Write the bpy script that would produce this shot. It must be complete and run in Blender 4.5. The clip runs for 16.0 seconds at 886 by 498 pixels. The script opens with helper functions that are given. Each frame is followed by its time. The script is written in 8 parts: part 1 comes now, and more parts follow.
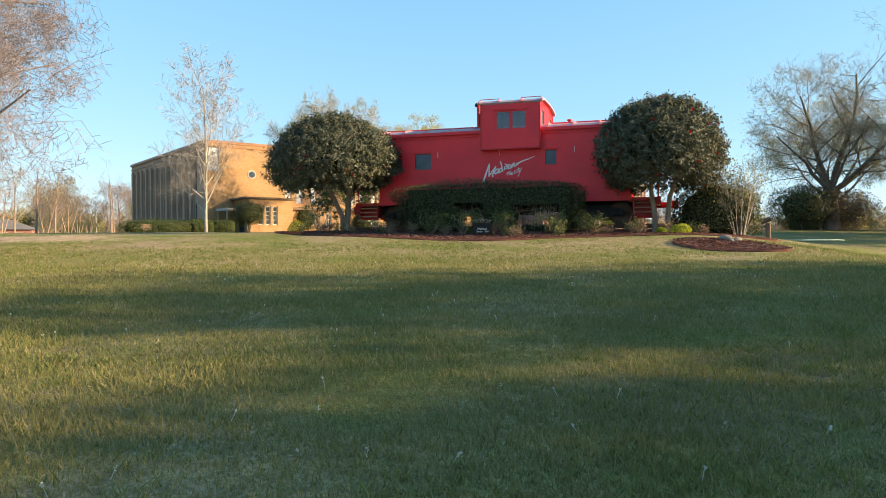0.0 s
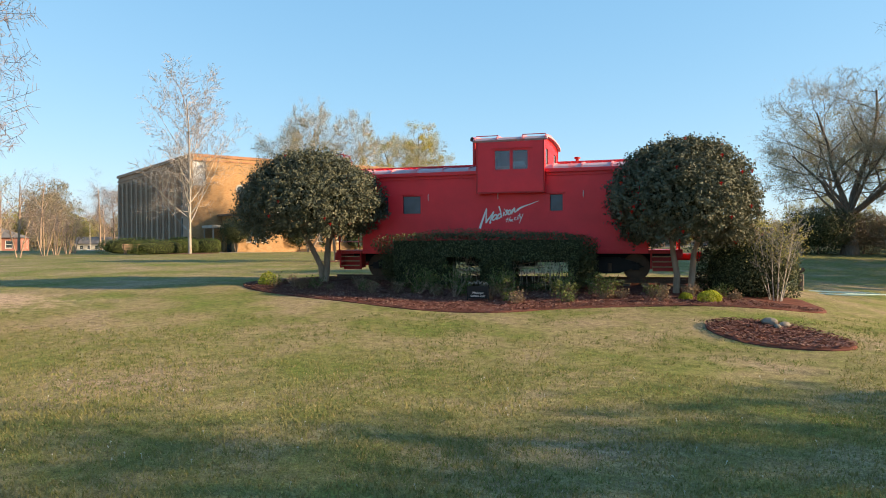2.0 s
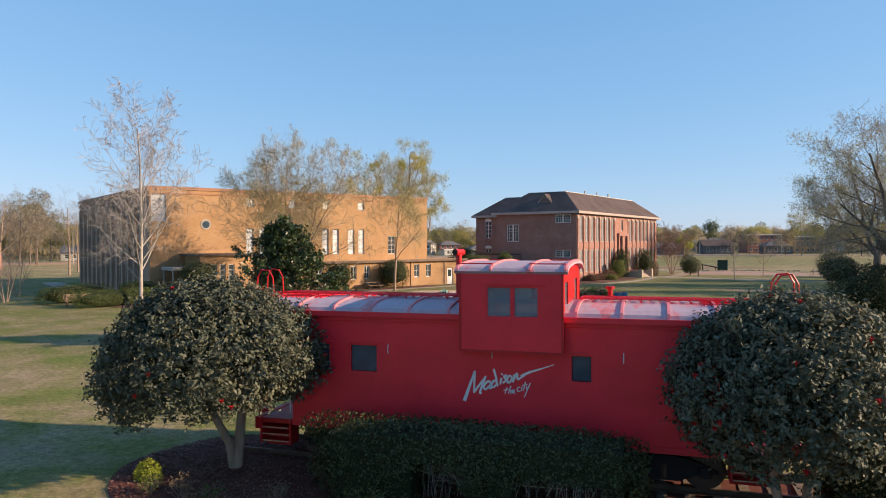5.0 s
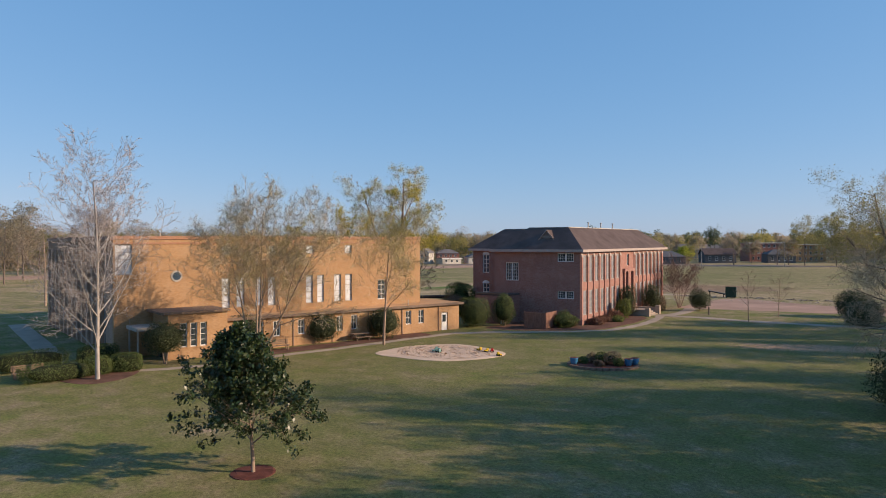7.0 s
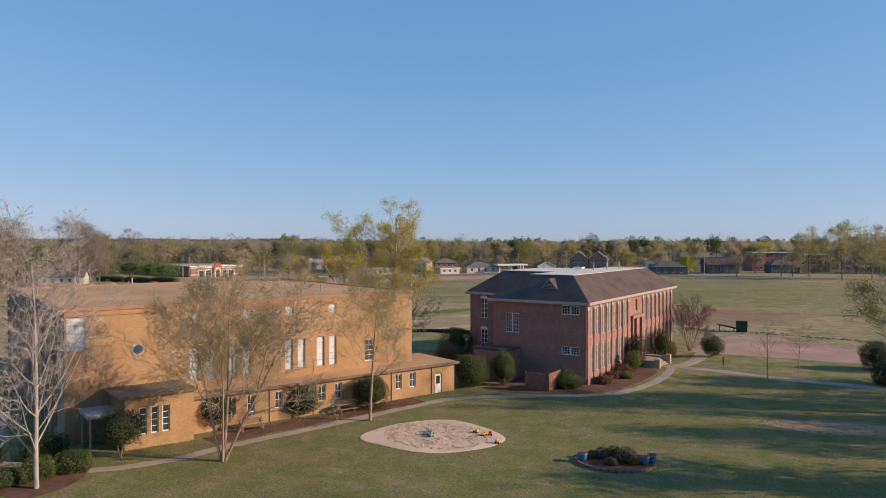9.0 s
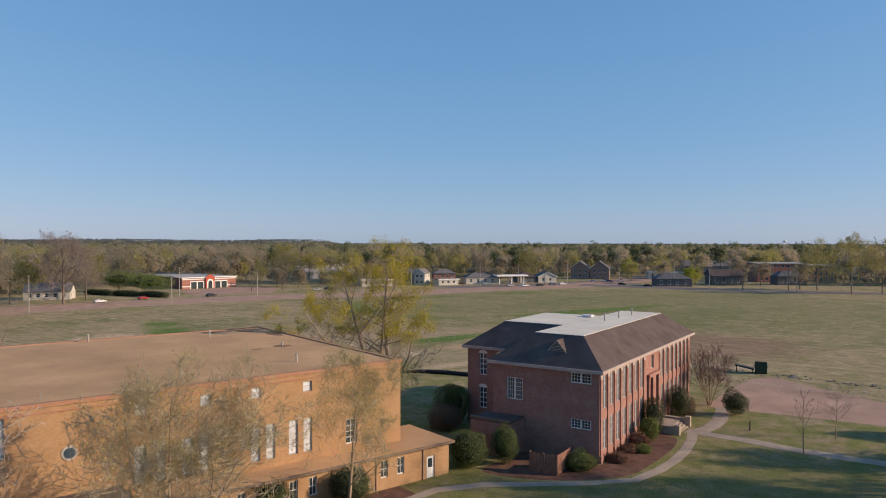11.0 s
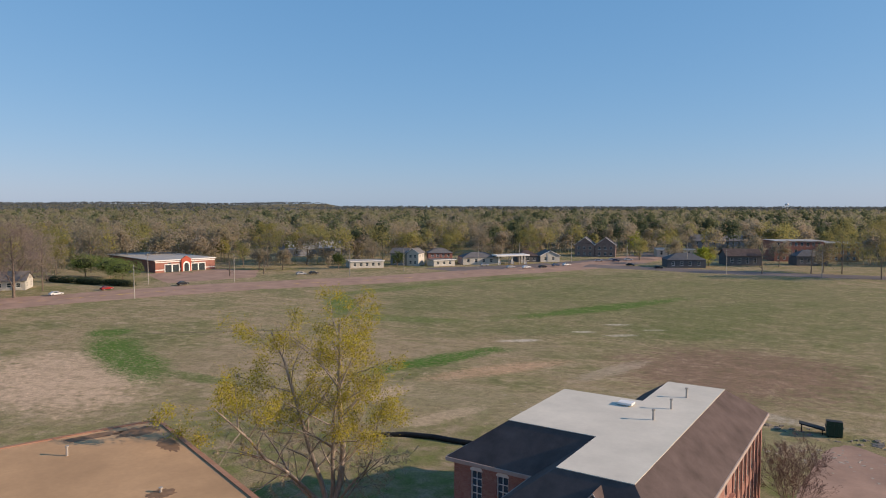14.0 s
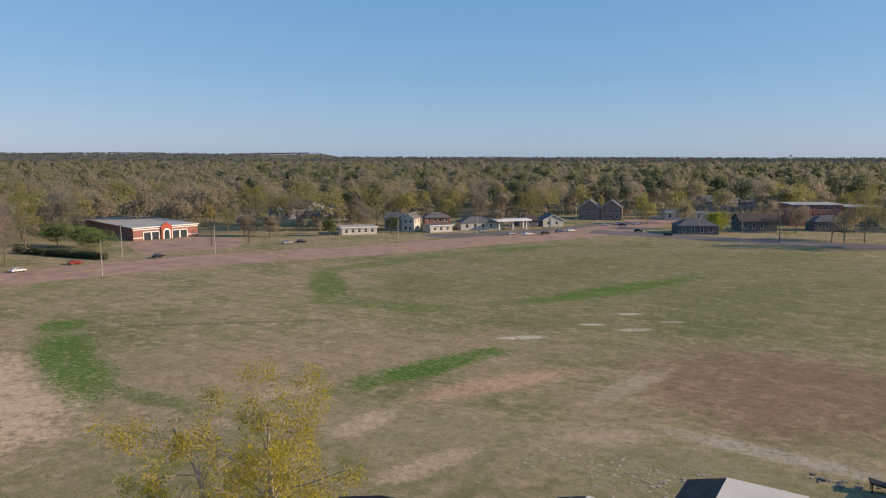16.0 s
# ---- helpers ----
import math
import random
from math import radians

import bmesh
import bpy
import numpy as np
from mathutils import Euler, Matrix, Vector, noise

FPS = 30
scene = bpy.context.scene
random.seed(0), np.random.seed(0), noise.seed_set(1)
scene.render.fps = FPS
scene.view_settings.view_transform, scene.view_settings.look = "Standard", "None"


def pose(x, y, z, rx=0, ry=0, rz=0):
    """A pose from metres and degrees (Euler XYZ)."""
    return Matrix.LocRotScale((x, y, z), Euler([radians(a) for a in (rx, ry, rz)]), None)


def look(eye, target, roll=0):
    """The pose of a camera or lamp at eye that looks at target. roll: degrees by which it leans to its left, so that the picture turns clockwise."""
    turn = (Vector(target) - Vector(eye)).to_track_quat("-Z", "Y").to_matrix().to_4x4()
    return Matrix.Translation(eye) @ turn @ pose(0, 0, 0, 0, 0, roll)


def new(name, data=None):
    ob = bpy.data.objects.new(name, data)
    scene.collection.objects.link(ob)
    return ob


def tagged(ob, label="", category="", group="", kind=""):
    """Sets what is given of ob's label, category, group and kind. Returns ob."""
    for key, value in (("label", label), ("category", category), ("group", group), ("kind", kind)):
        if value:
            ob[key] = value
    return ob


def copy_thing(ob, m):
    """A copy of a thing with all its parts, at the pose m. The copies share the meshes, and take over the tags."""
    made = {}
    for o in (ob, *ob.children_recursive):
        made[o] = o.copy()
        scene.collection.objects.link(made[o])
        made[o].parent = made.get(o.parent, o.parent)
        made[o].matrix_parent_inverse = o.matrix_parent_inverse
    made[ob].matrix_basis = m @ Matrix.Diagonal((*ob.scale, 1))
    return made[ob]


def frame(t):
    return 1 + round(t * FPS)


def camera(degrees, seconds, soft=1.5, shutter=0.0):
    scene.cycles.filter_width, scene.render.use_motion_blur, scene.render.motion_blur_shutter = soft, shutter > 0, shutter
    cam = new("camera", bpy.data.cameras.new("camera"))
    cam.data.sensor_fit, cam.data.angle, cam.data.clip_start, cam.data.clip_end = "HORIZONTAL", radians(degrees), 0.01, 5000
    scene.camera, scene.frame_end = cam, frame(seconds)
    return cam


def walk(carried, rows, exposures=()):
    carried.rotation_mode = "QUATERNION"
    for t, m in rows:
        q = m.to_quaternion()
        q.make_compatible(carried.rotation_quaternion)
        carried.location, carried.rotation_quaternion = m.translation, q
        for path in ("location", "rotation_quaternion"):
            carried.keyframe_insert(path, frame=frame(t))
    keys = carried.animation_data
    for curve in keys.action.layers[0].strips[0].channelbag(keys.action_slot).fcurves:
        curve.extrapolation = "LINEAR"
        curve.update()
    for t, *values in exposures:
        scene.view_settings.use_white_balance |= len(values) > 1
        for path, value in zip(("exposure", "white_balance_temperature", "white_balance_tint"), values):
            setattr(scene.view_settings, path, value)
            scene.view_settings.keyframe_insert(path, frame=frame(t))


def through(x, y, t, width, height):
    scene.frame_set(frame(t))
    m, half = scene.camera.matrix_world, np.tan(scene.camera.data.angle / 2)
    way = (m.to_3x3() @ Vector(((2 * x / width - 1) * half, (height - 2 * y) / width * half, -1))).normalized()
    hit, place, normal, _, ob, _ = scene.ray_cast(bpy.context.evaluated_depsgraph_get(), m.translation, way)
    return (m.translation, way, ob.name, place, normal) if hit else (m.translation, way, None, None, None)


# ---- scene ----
cam = camera(64.2, 16.0, soft=1.0)
PATH = [
    (0.0, 0.000, 0.000, 2.000, 89.369, 0.350, 33.511),
    (0.5, -0.396, 0.682, 2.291, 89.345, 0.330, 33.487),
    (1.0, -0.793, 1.444, 2.796, 89.381, 0.320, 33.476),
    (1.5, -1.166, 2.164, 3.357, 89.392, 0.320, 33.440),
    (2.0, -1.614, 2.968, 3.933, 89.404, 0.320, 33.417),
    (2.5, -2.147, 3.924, 4.531, 89.416, 0.300, 33.381),
    (3.0, -2.778, 5.063, 5.149, 89.416, 0.250, 33.346),
    (3.5, -3.455, 6.320, 5.750, 89.428, 0.230, 33.311),
    (4.0, -4.177, 7.747, 6.411, 89.428, 0.240, 33.287),
    (6.5, -7.833, 14.449, 11.606, 89.416, 0.140, 33.122),
    (7.0, -8.522, 15.854, 12.993, 89.428, 0.150, 33.122),
    (7.5, -9.286, 17.294, 14.420, 89.416, 0.110, 33.098),
    (8.0, -10.107, 18.823, 15.874, 89.404, 0.080, 33.086),
    (8.5, -10.965, 20.367, 17.335, 89.381, 0.060, 33.063),
    (11.0, -16.473, 30.091, 24.516, 89.381, -0.100, 33.004),
    (11.5, -18.352, 33.339, 25.987, 89.392, -0.080, 32.992),
    (12.0, -20.399, 36.842, 27.429, 89.416, -0.100, 32.980),
    (12.5, -22.629, 40.755, 28.900, 89.227, -0.110, 32.945),
    (13.0, -25.004, 45.106, 30.326, 88.249, -0.070, 32.921),
    (13.5, -27.468, 49.882, 31.672, 87.258, -0.100, 32.921),
    (14.0, -30.010, 54.608, 33.001, 86.244, -0.080, 32.933),
    (14.5, -32.584, 59.248, 34.433, 85.242, -0.100, 32.921),
    (15.0, -35.108, 64.006, 35.769, 84.251, -0.090, 32.910),
    (15.5, -37.582, 68.524, 37.277, 83.237, -0.100, 32.933),
    (16.0, -39.957, 73.030, 38.904, 82.199, -0.110, 32.969),
]
EXPOSURES = [(0.0, 1.18, 8800, 11), (1.5, 1.06, 8650, 12), (2.5, 0.93, 8450, 15), (4.0, 0.82, 8000, 19), (6.5, 0.25, 7050, 21), (8.5, 0.18, 7050, 21), (11.0, 0.07, 7050, 20), (16.0, 0.10, 7000, 18)]
walk(cam, [(t, pose(x, y, z, rx, ry, rz)) for t, x, y, z, rx, ry, rz in PATH], EXPOSURES)

# ---- world and sun ----
SUN_AZ, SUN_EL = math.atan2(0.41, 0.91), radians(20)
world = bpy.data.worlds.new("sky")
scene.world = world
world.use_nodes = True
wn = world.node_tree
sky = wn.nodes.new("ShaderNodeTexSky")
sky.sky_type, sky.sun_disc = "NISHITA", False
sky.sun_elevation, sky.sun_rotation = SUN_EL, math.pi / 2 - SUN_AZ
sky.altitude, sky.air_density, sky.dust_density, sky.ozone_density = 100, 0.9, 0.25, 4.0
split, merge = wn.nodes.new("ShaderNodeSeparateColor"), wn.nodes.new("ShaderNodeCombineColor")
wn.links.new(sky.outputs[0], split.inputs[0])
for k, (power, gain) in enumerate(((0.72, 0.492), (0.45, 0.975), (0.33, 1.61))):
    up, scale = wn.nodes.new("ShaderNodeMath"), wn.nodes.new("ShaderNodeMath")
    up.operation, scale.operation = "POWER", "MULTIPLY"
    up.inputs[1].default_value, scale.inputs[1].default_value = power, gain
    wn.links.new(split.outputs[k], up.inputs[0])
    wn.links.new(up.outputs[0], scale.inputs[0])
    wn.links.new(scale.outputs[0], merge.inputs[k])
wn.links.new(merge.outputs[0], wn.nodes["Background"].inputs[0])
wn.nodes["Background"].inputs[1].default_value = 0.235
sun_data = bpy.data.lights.new("sun", "SUN")
sun_data.energy, sun_data.angle, sun_data.color = 5.0, radians(0.6), (1.0, 0.83, 0.62)
sun = new("sun", sun_data)
sun.matrix_world = look((0, 0, 0), (-math.cos(SUN_EL) * math.cos(SUN_AZ), -math.cos(SUN_EL) * math.sin(SUN_AZ), -math.sin(SUN_EL)))

# ---- materials ----
def node(nt, kind, **sockets):
    n = nt.nodes.new(kind)
    for key, value in sockets.items():
        if key in n.inputs:
            n.inputs[key].default_value = value
    return n


def noise_fac(nt, scale, detail=4.0, rough=0.55, vec=None):
    n = node(nt, "ShaderNodeTexNoise", Scale=scale, Detail=detail, Roughness=rough)
    if vec is not None:
        nt.links.new(vec, n.inputs["Vector"])
    return n.outputs["Fac"]


def ramp(nt, fac, stops):
    r = nt.nodes.new("ShaderNodeValToRGB")
    while len(r.color_ramp.elements) < len(stops):
        r.color_ramp.elements.new(0.5)
    for el, (p, c) in zip(r.color_ramp.elements, stops):
        el.position = p
        el.color = (*c, 1) if isinstance(c, tuple) else (c, c, c, 1)
    nt.links.new(fac, r.inputs[0])
    return r.outputs[0]


def mixc(nt, fac, a, b):
    m = nt.nodes.new("ShaderNodeMix")
    m.data_type = "RGBA"
    for sock, val in ((m.inputs[0], fac), (m.inputs[6], a), (m.inputs[7], b)):
        if isinstance(val, bpy.types.NodeSocket):
            nt.links.new(val, sock)
        elif isinstance(val, tuple):
            sock.default_value = (*val, 1)
        else:
            sock.default_value = val
    return m.outputs[2]


def math_node(nt, op, a, b=None):
    m = nt.nodes.new("ShaderNodeMath")
    m.operation = op
    for sock, val in ((m.inputs[0], a), (m.inputs[1], b)):
        if isinstance(val, bpy.types.NodeSocket):
            nt.links.new(val, sock)
        elif val is not None:
            sock.default_value = val
    return m.outputs[0]


def blank(name, rough=0.8, metal=0.0, spec=0.3):
    m = bpy.data.materials.new(name)
    m.use_nodes = True
    nt = m.node_tree
    bs = nt.nodes["Principled BSDF"]
    bs.inputs["Roughness"].default_value = rough
    bs.inputs["Metallic"].default_value = metal
    bs.inputs["Specular IOR Level"].default_value = spec
    return m, nt, bs


def bump(nt, bs, height, strength=0.3, dist=0.02):
    b = nt.nodes.new("ShaderNodeBump")
    b.inputs["Strength"].default_value = strength
    b.inputs["Distance"].default_value = dist
    nt.links.new(height, b.inputs["Height"])
    nt.links.new(b.outputs[0], bs.inputs["Normal"])


def coords(nt):
    return nt.nodes.new("ShaderNodeTexCoord").outputs["Object"]


def worldpos(nt):
    return nt.nodes.new("ShaderNodeNewGeometry").outputs["Position"]


def plain(name, color, rough=0.7, metal=0.0, spec=0.3, vary=0.18, scale=3.0, fine=40.0, grain=0.15):
    """Paint, metal, stone and the like: a base colour with stains at two scales and a fine relief."""
    m, nt, bs = blank(name, rough, metal, spec)
    v = coords(nt)
    dark = tuple(c * (1 - vary) for c in color)
    light = tuple(min(1, c * (1 + vary)) for c in color)
    big = ramp(nt, noise_fac(nt, scale, 5, 0.6, v), [(0.3, dark), (0.7, light)])
    small = noise_fac(nt, fine, 3, 0.6, v)
    col = mixc(nt, math_node(nt, "MULTIPLY", small, grain), big, tuple(c * 0.55 for c in color))
    nt.links.new(col, bs.inputs["Base Color"])
    nt.links.new(ramp(nt, small, [(0.2, max(0.02, rough - 0.1)), (0.8, min(1, rough + 0.1))]), bs.inputs["Roughness"])
    bump(nt, bs, small, 0.15, 0.01)
    return m


def faded_roof(name, pale, fresh):
    """Bleached metal paint with ragged patches where the older, stronger colour holds."""
    m, nt, bs = blank(name, 0.55, 0, 0.35)
    v = coords(nt)
    mp = nt.nodes.new("ShaderNodeMapping")
    mp.inputs["Scale"].default_value = (1.6, 0.5, 1)
    nt.links.new(v, mp.inputs[0])
    big, fine = noise_fac(nt, 1.3, 6, 0.7, mp.outputs[0]), noise_fac(nt, 22, 3, 0.6, v)
    col = ramp(nt, big, [(0.34, tuple(c * 0.82 for c in pale)), (0.54, pale), (0.60, fresh), (0.72, tuple(c * 0.8 for c in fresh))])
    col = mixc(nt, math_node(nt, "MULTIPLY", fine, 0.25), col, tuple(c * 0.6 for c in pale))
    nt.links.new(col, bs.inputs["Base Color"])
    bump(nt, bs, big, 0.4, 0.02)
    return m


def clear_pane(name):
    """Old window glass, half see-through; its pale blue base paints in the sky."""
    m, nt, bs = blank(name, 0.04, 0, 0.5)
    bs.inputs["Base Color"].default_value = (0.21, 0.26, 0.31, 1)
    tr = nt.nodes.new("ShaderNodeBsdfTransparent")
    tr.inputs[0].default_value = (0.95, 0.97, 0.98, 1)
    ms = nt.nodes.new("ShaderNodeMixShader")
    ms.inputs[0].default_value = 0.5
    nt.links.new(bs.outputs[0], ms.inputs[1])
    nt.links.new(tr.outputs[0], ms.inputs[2])
    nt.links.new(ms.outputs[0], nt.nodes["Material Output"].inputs[0])
    return m


def leafy(name, a, b, c=None, gloss=0.5, through=0.25):
    """Leaves: colour from leaf to leaf, a waxy gloss and some light let through."""
    m, nt, bs = blank(name, gloss, 0, 0.4)
    geo = nt.nodes.new("ShaderNodeNewGeometry")
    stops = [(0.0, a), (0.6, b)] + ([(1.0, c)] if c else [])
    col = ramp(nt, geo.outputs["Random Per Island"], stops)
    patch = noise_fac(nt, 0.7, 3, 0.5, coords(nt))
    col = mixc(nt, ramp(nt, patch, [(0.35, 0.0), (0.75, 0.5)]), col, tuple(x * 0.6 for x in b))
    nt.links.new(col, bs.inputs["Base Color"])
    tr = nt.nodes.new("ShaderNodeBsdfTranslucent")
    nt.links.new(col, tr.inputs[0])
    ms = nt.nodes.new("ShaderNodeMixShader")
    ms.inputs[0].default_value = through
    nt.links.new(bs.outputs[0], ms.inputs[1])
    nt.links.new(tr.outputs[0], ms.inputs[2])
    nt.links.new(ms.outputs[0], nt.nodes["Material Output"].inputs[0])
    return m


def woody(name, cols, through=0.4):
    """Far trees: colour drifts from crown to crown and from clump to clump."""
    m, nt, bs = blank(name, 0.95, 0, 0.1)
    geo = nt.nodes.new("ShaderNodeNewGeometry")
    drift = noise_fac(nt, 0.07, 3, 0.6, coords(nt))
    col = ramp(nt, drift, [(0.32 + 0.12 * k, c) for k, c in enumerate(cols)])
    mid = tuple(sum(c[i] for c in cols) / len(cols) for i in range(3))
    col = mixc(nt, ramp(nt, geo.outputs["Random Per Island"], [(0.0, 0.0), (1.0, 0.3)]), col, tuple(x * 0.8 for x in mid))
    nt.links.new(col, bs.inputs["Base Color"])
    tr = nt.nodes.new("ShaderNodeBsdfTranslucent")
    nt.links.new(col, tr.inputs[0])
    ms = nt.nodes.new("ShaderNodeMixShader")
    ms.inputs[0].default_value = through
    nt.links.new(bs.outputs[0], ms.inputs[1])
    nt.links.new(tr.outputs[0], ms.inputs[2])
    nt.links.new(ms.outputs[0], nt.nodes["Material Output"].inputs[0])
    return m


def bricks(name, c1, c2, mortar, stain=0.3, bw=0.215, bh=0.075):
    m, nt, bs = blank(name, 0.9, 0, 0.2)
    v = coords(nt)
    sep = nt.nodes.new("ShaderNodeSeparateXYZ")
    nt.links.new(v, sep.inputs[0])
    comb = nt.nodes.new("ShaderNodeCombineXYZ")
    nt.links.new(math_node(nt, "ADD", sep.outputs[0], sep.outputs[1]), comb.inputs[0])
    nt.links.new(sep.outputs[2], comb.inputs[1])
    t = node(nt, "ShaderNodeTexBrick", Scale=1.0)
    t.inputs["Color1"].default_value, t.inputs["Color2"].default_value = (*c1, 1), (*c2, 1)
    t.inputs["Mortar"].default_value = (*mortar, 1)
    t.inputs["Brick Width"].default_value, t.inputs["Row Height"].default_value = bw, bh
    t.inputs["Mortar Size"].default_value = 0.006
    nt.links.new(comb.outputs[0], t.inputs["Vector"])
    big = noise_fac(nt, 0.35, 6, 0.65, v)
    col = mixc(nt, ramp(nt, big, [(0.4, 0.0), (0.8, stain)]), t.outputs[0], tuple(x * 0.5 for x in c1))
    blotch = noise_fac(nt, 0.9, 6, 0.7, v)
    col = mixc(nt, ramp(nt, blotch, [(0.5, 0.0), (0.68, 0.55)]), col, tuple(min(1, 0.5 * x + 0.5 * y + 0.03) for x, y in zip(c2, mortar)))
    fine = noise_fac(nt, 9.0, 4, 0.7, v)
    col = mixc(nt, math_node(nt, "MULTIPLY", fine, 0.35), col, tuple(min(1, x * 1.35) for x in c2))
    nt.links.new(col, bs.inputs["Base Color"])
    bump(nt, bs, t.outputs["Fac"], -0.4, 0.008)
    return m


def barky(name, a, b, scale=6.0):
    m, nt, bs = blank(name, 0.9, 0, 0.15)
    v = coords(nt)
    mp = nt.nodes.new("ShaderNodeMapping")
    mp.inputs["Scale"].default_value = (1, 1, 0.25)
    nt.links.new(v, mp.inputs[0])
    f = noise_fac(nt, scale, 5, 0.65, mp.outputs[0])
    nt.links.new(ramp(nt, f, [(0.3, a), (0.7, b)]), bs.inputs["Base Color"])
    bump(nt, bs, f, 0.5, 0.03)
    return m


def glassy(name, tint=(0.03, 0.04, 0.045)):
    m, nt, bs = blank(name, 0.08, 0, 0.35)
    f = noise_fac(nt, 1.5, 2, 0.5, coords(nt))
    nt.links.new(ramp(nt, f, [(0.3, tint), (0.7, tuple(x * 1.8 for x in tint))]), bs.inputs["Base Color"])
    return m


M = {}
# Red raised to offset shade on the long side; cupola ends, fittings stay darker.
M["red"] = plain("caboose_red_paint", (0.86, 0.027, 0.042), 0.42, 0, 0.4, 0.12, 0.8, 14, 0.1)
M["red_deep"] = plain("deep_red_paint", (0.55, 0.012, 0.016), 0.4, 0, 0.4, 0.15, 2, 30, 0.15)
M["roof_red"] = faded_roof("faded_red_roof_paint", (0.50, 0.37, 0.42), (0.66, 0.20, 0.21))
M["rib_red"] = plain("sun_faded_rib_paint", (0.72, 0.22, 0.24), 0.55, 0, 0.35, 0.2, 3, 30, 0.2)
M["black_iron"] = plain("black_iron", (0.018, 0.017, 0.017), 0.6, 0.2, 0.3, 0.3)
M["steel"] = plain("rusty_rail_steel", (0.11, 0.07, 0.05), 0.6, 0.5, 0.4, 0.3)
M["white"] = plain("white_paint", (0.74, 0.73, 0.70), 0.55, 0, 0.35, 0.06, 2, 40, 0.08)
M["glass"] = glassy("dark_window_glass")
M["glass_blue"] = glassy("blue_grey_window_glass", (0.035, 0.055, 0.075))
M["clear_glass"] = clear_pane("sky_tinted_window_glass")
M["panel"] = plain("grey_white_window_panels", (0.60, 0.63, 0.66), 0.5, 0, 0.35, 0.16, 1.3, 30, 0.12)
# Pale grey, fairly glossy panes for the school's long side.
M["pale_pane"] = plain("pale_grey_panes", (0.33, 0.34, 0.37), 0.18, 0, 0.5, 0.3, 0.9, 12, 0.2)
M["fascia"] = plain("weathered_pinkish_trim", (0.42, 0.34, 0.30), 0.7, 0, 0.25, 0.15, 1.5, 20, 0.2)
M["portal_red"] = plain("orange_red_brick", (0.44, 0.10, 0.065), 0.85, 0, 0.2, 0.15)
M["tan_brick"] = bricks("buff_orange_brick", (0.31, 0.165, 0.075), (0.42, 0.25, 0.128), (0.37, 0.275, 0.185), 0.45)
M["rust_brick"] = bricks("reddish_coping_brick", (0.33, 0.15, 0.085), (0.40, 0.20, 0.12), (0.36, 0.26, 0.19), 0.35)
# Greyed copy of the buff brick for the hall's walls that lie in shade.
M["brown_brick"] = bricks("shade_greyed_buff_brick", (0.31, 0.185, 0.13), (0.40, 0.255, 0.185), (0.35, 0.27, 0.21), 0.35)
M["red_brick"] = bricks("dark_red_brick", (0.215, 0.090, 0.068), (0.34, 0.165, 0.130), (0.40, 0.31, 0.27), 0.5)
M["shingle"] = plain("brown_shingles", (0.112, 0.084, 0.077), 0.9, 0, 0.15, 0.3, 0.5, 9, 0.4)
M["deck_white"] = plain("white_roof_membrane", (0.68, 0.62, 0.51), 0.8, 0, 0.2, 0.10, 0.25, 3, 0.2)
M["tar_roof"] = plain("tan_gravel_roof", (0.54, 0.33, 0.178), 0.95, 0, 0.1, 0.22, 0.12, 2.5, 0.35)
M["roof_patch"] = plain("darker_roof_brown", (0.27, 0.165, 0.10), 0.95, 0, 0.1, 0.4, 0.8, 6, 0.4)
M["concrete"] = plain("tan_concrete", (0.37, 0.30, 0.235), 0.9, 0, 0.2, 0.18, 0.6, 14, 0.3)
M["stone"] = plain("grey_cast_stone", (0.40, 0.37, 0.33), 0.9, 0, 0.2, 0.2, 0.8, 16, 0.3)
M["pale_stone"] = plain("pale_broken_stone", (0.46, 0.39, 0.31), 0.95, 0, 0.1, 0.2, 1.0, 8, 0.3)
M["asphalt"] = plain("worn_asphalt", (0.20, 0.165, 0.15), 0.95, 0, 0.15, 0.2, 0.05, 3, 0.3)
M["pinkroad"] = plain("reddish_gravel_paving", (0.42, 0.272, 0.20), 0.95, 0, 0.1, 0.24, 0.16, 3, 0.35)
M["mulch"] = plain("red_bark_mulch", (0.155, 0.06, 0.047), 0.95, 0, 0.1, 0.4, 2.5, 30, 0.5)
M["old_mulch"] = plain("brown_leaf_mulch", (0.155, 0.085, 0.062), 0.95, 0, 0.1, 0.4, 1.2, 12, 0.5)
M["chip"] = leafy("loose_bark_chips", (0.12, 0.045, 0.036), (0.23, 0.105, 0.085), (0.36, 0.22, 0.17), 0.95, 0.0)
M["brown_edge"] = plain("weathered_brown_edging", (0.20, 0.145, 0.11), 0.9, 0, 0.15, 0.25, 2, 20, 0.3)
M["bud_twig"] = barky("pale_olive_twigs", (0.36, 0.29, 0.20), (0.52, 0.44, 0.32), 8)
M["sand"] = plain("pale_sand", (0.66, 0.50, 0.37), 0.95, 0, 0.1, 0.15, 0.6, 6, 0.35)
M["wood"] = barky("weathered_wood", (0.16, 0.11, 0.075), (0.28, 0.20, 0.14), 8)
M["bark_white"] = barky("pale_sycamore_bark", (0.24, 0.21, 0.185), (0.47, 0.43, 0.39), 3)
M["pale_twig"] = barky("pale_greyish_twigs", (0.36, 0.31, 0.28), (0.50, 0.45, 0.41), 6)
M["bark_pale"] = barky("pale_grey_tan_bark", (0.24, 0.19, 0.155), (0.44, 0.37, 0.31), 4)
M["bark"] = barky("grey_bark", (0.10, 0.075, 0.058), (0.24, 0.19, 0.155), 8)
M["bark_tan"] = barky("tan_smooth_bark", (0.22, 0.15, 0.105), (0.40, 0.30, 0.23), 5)
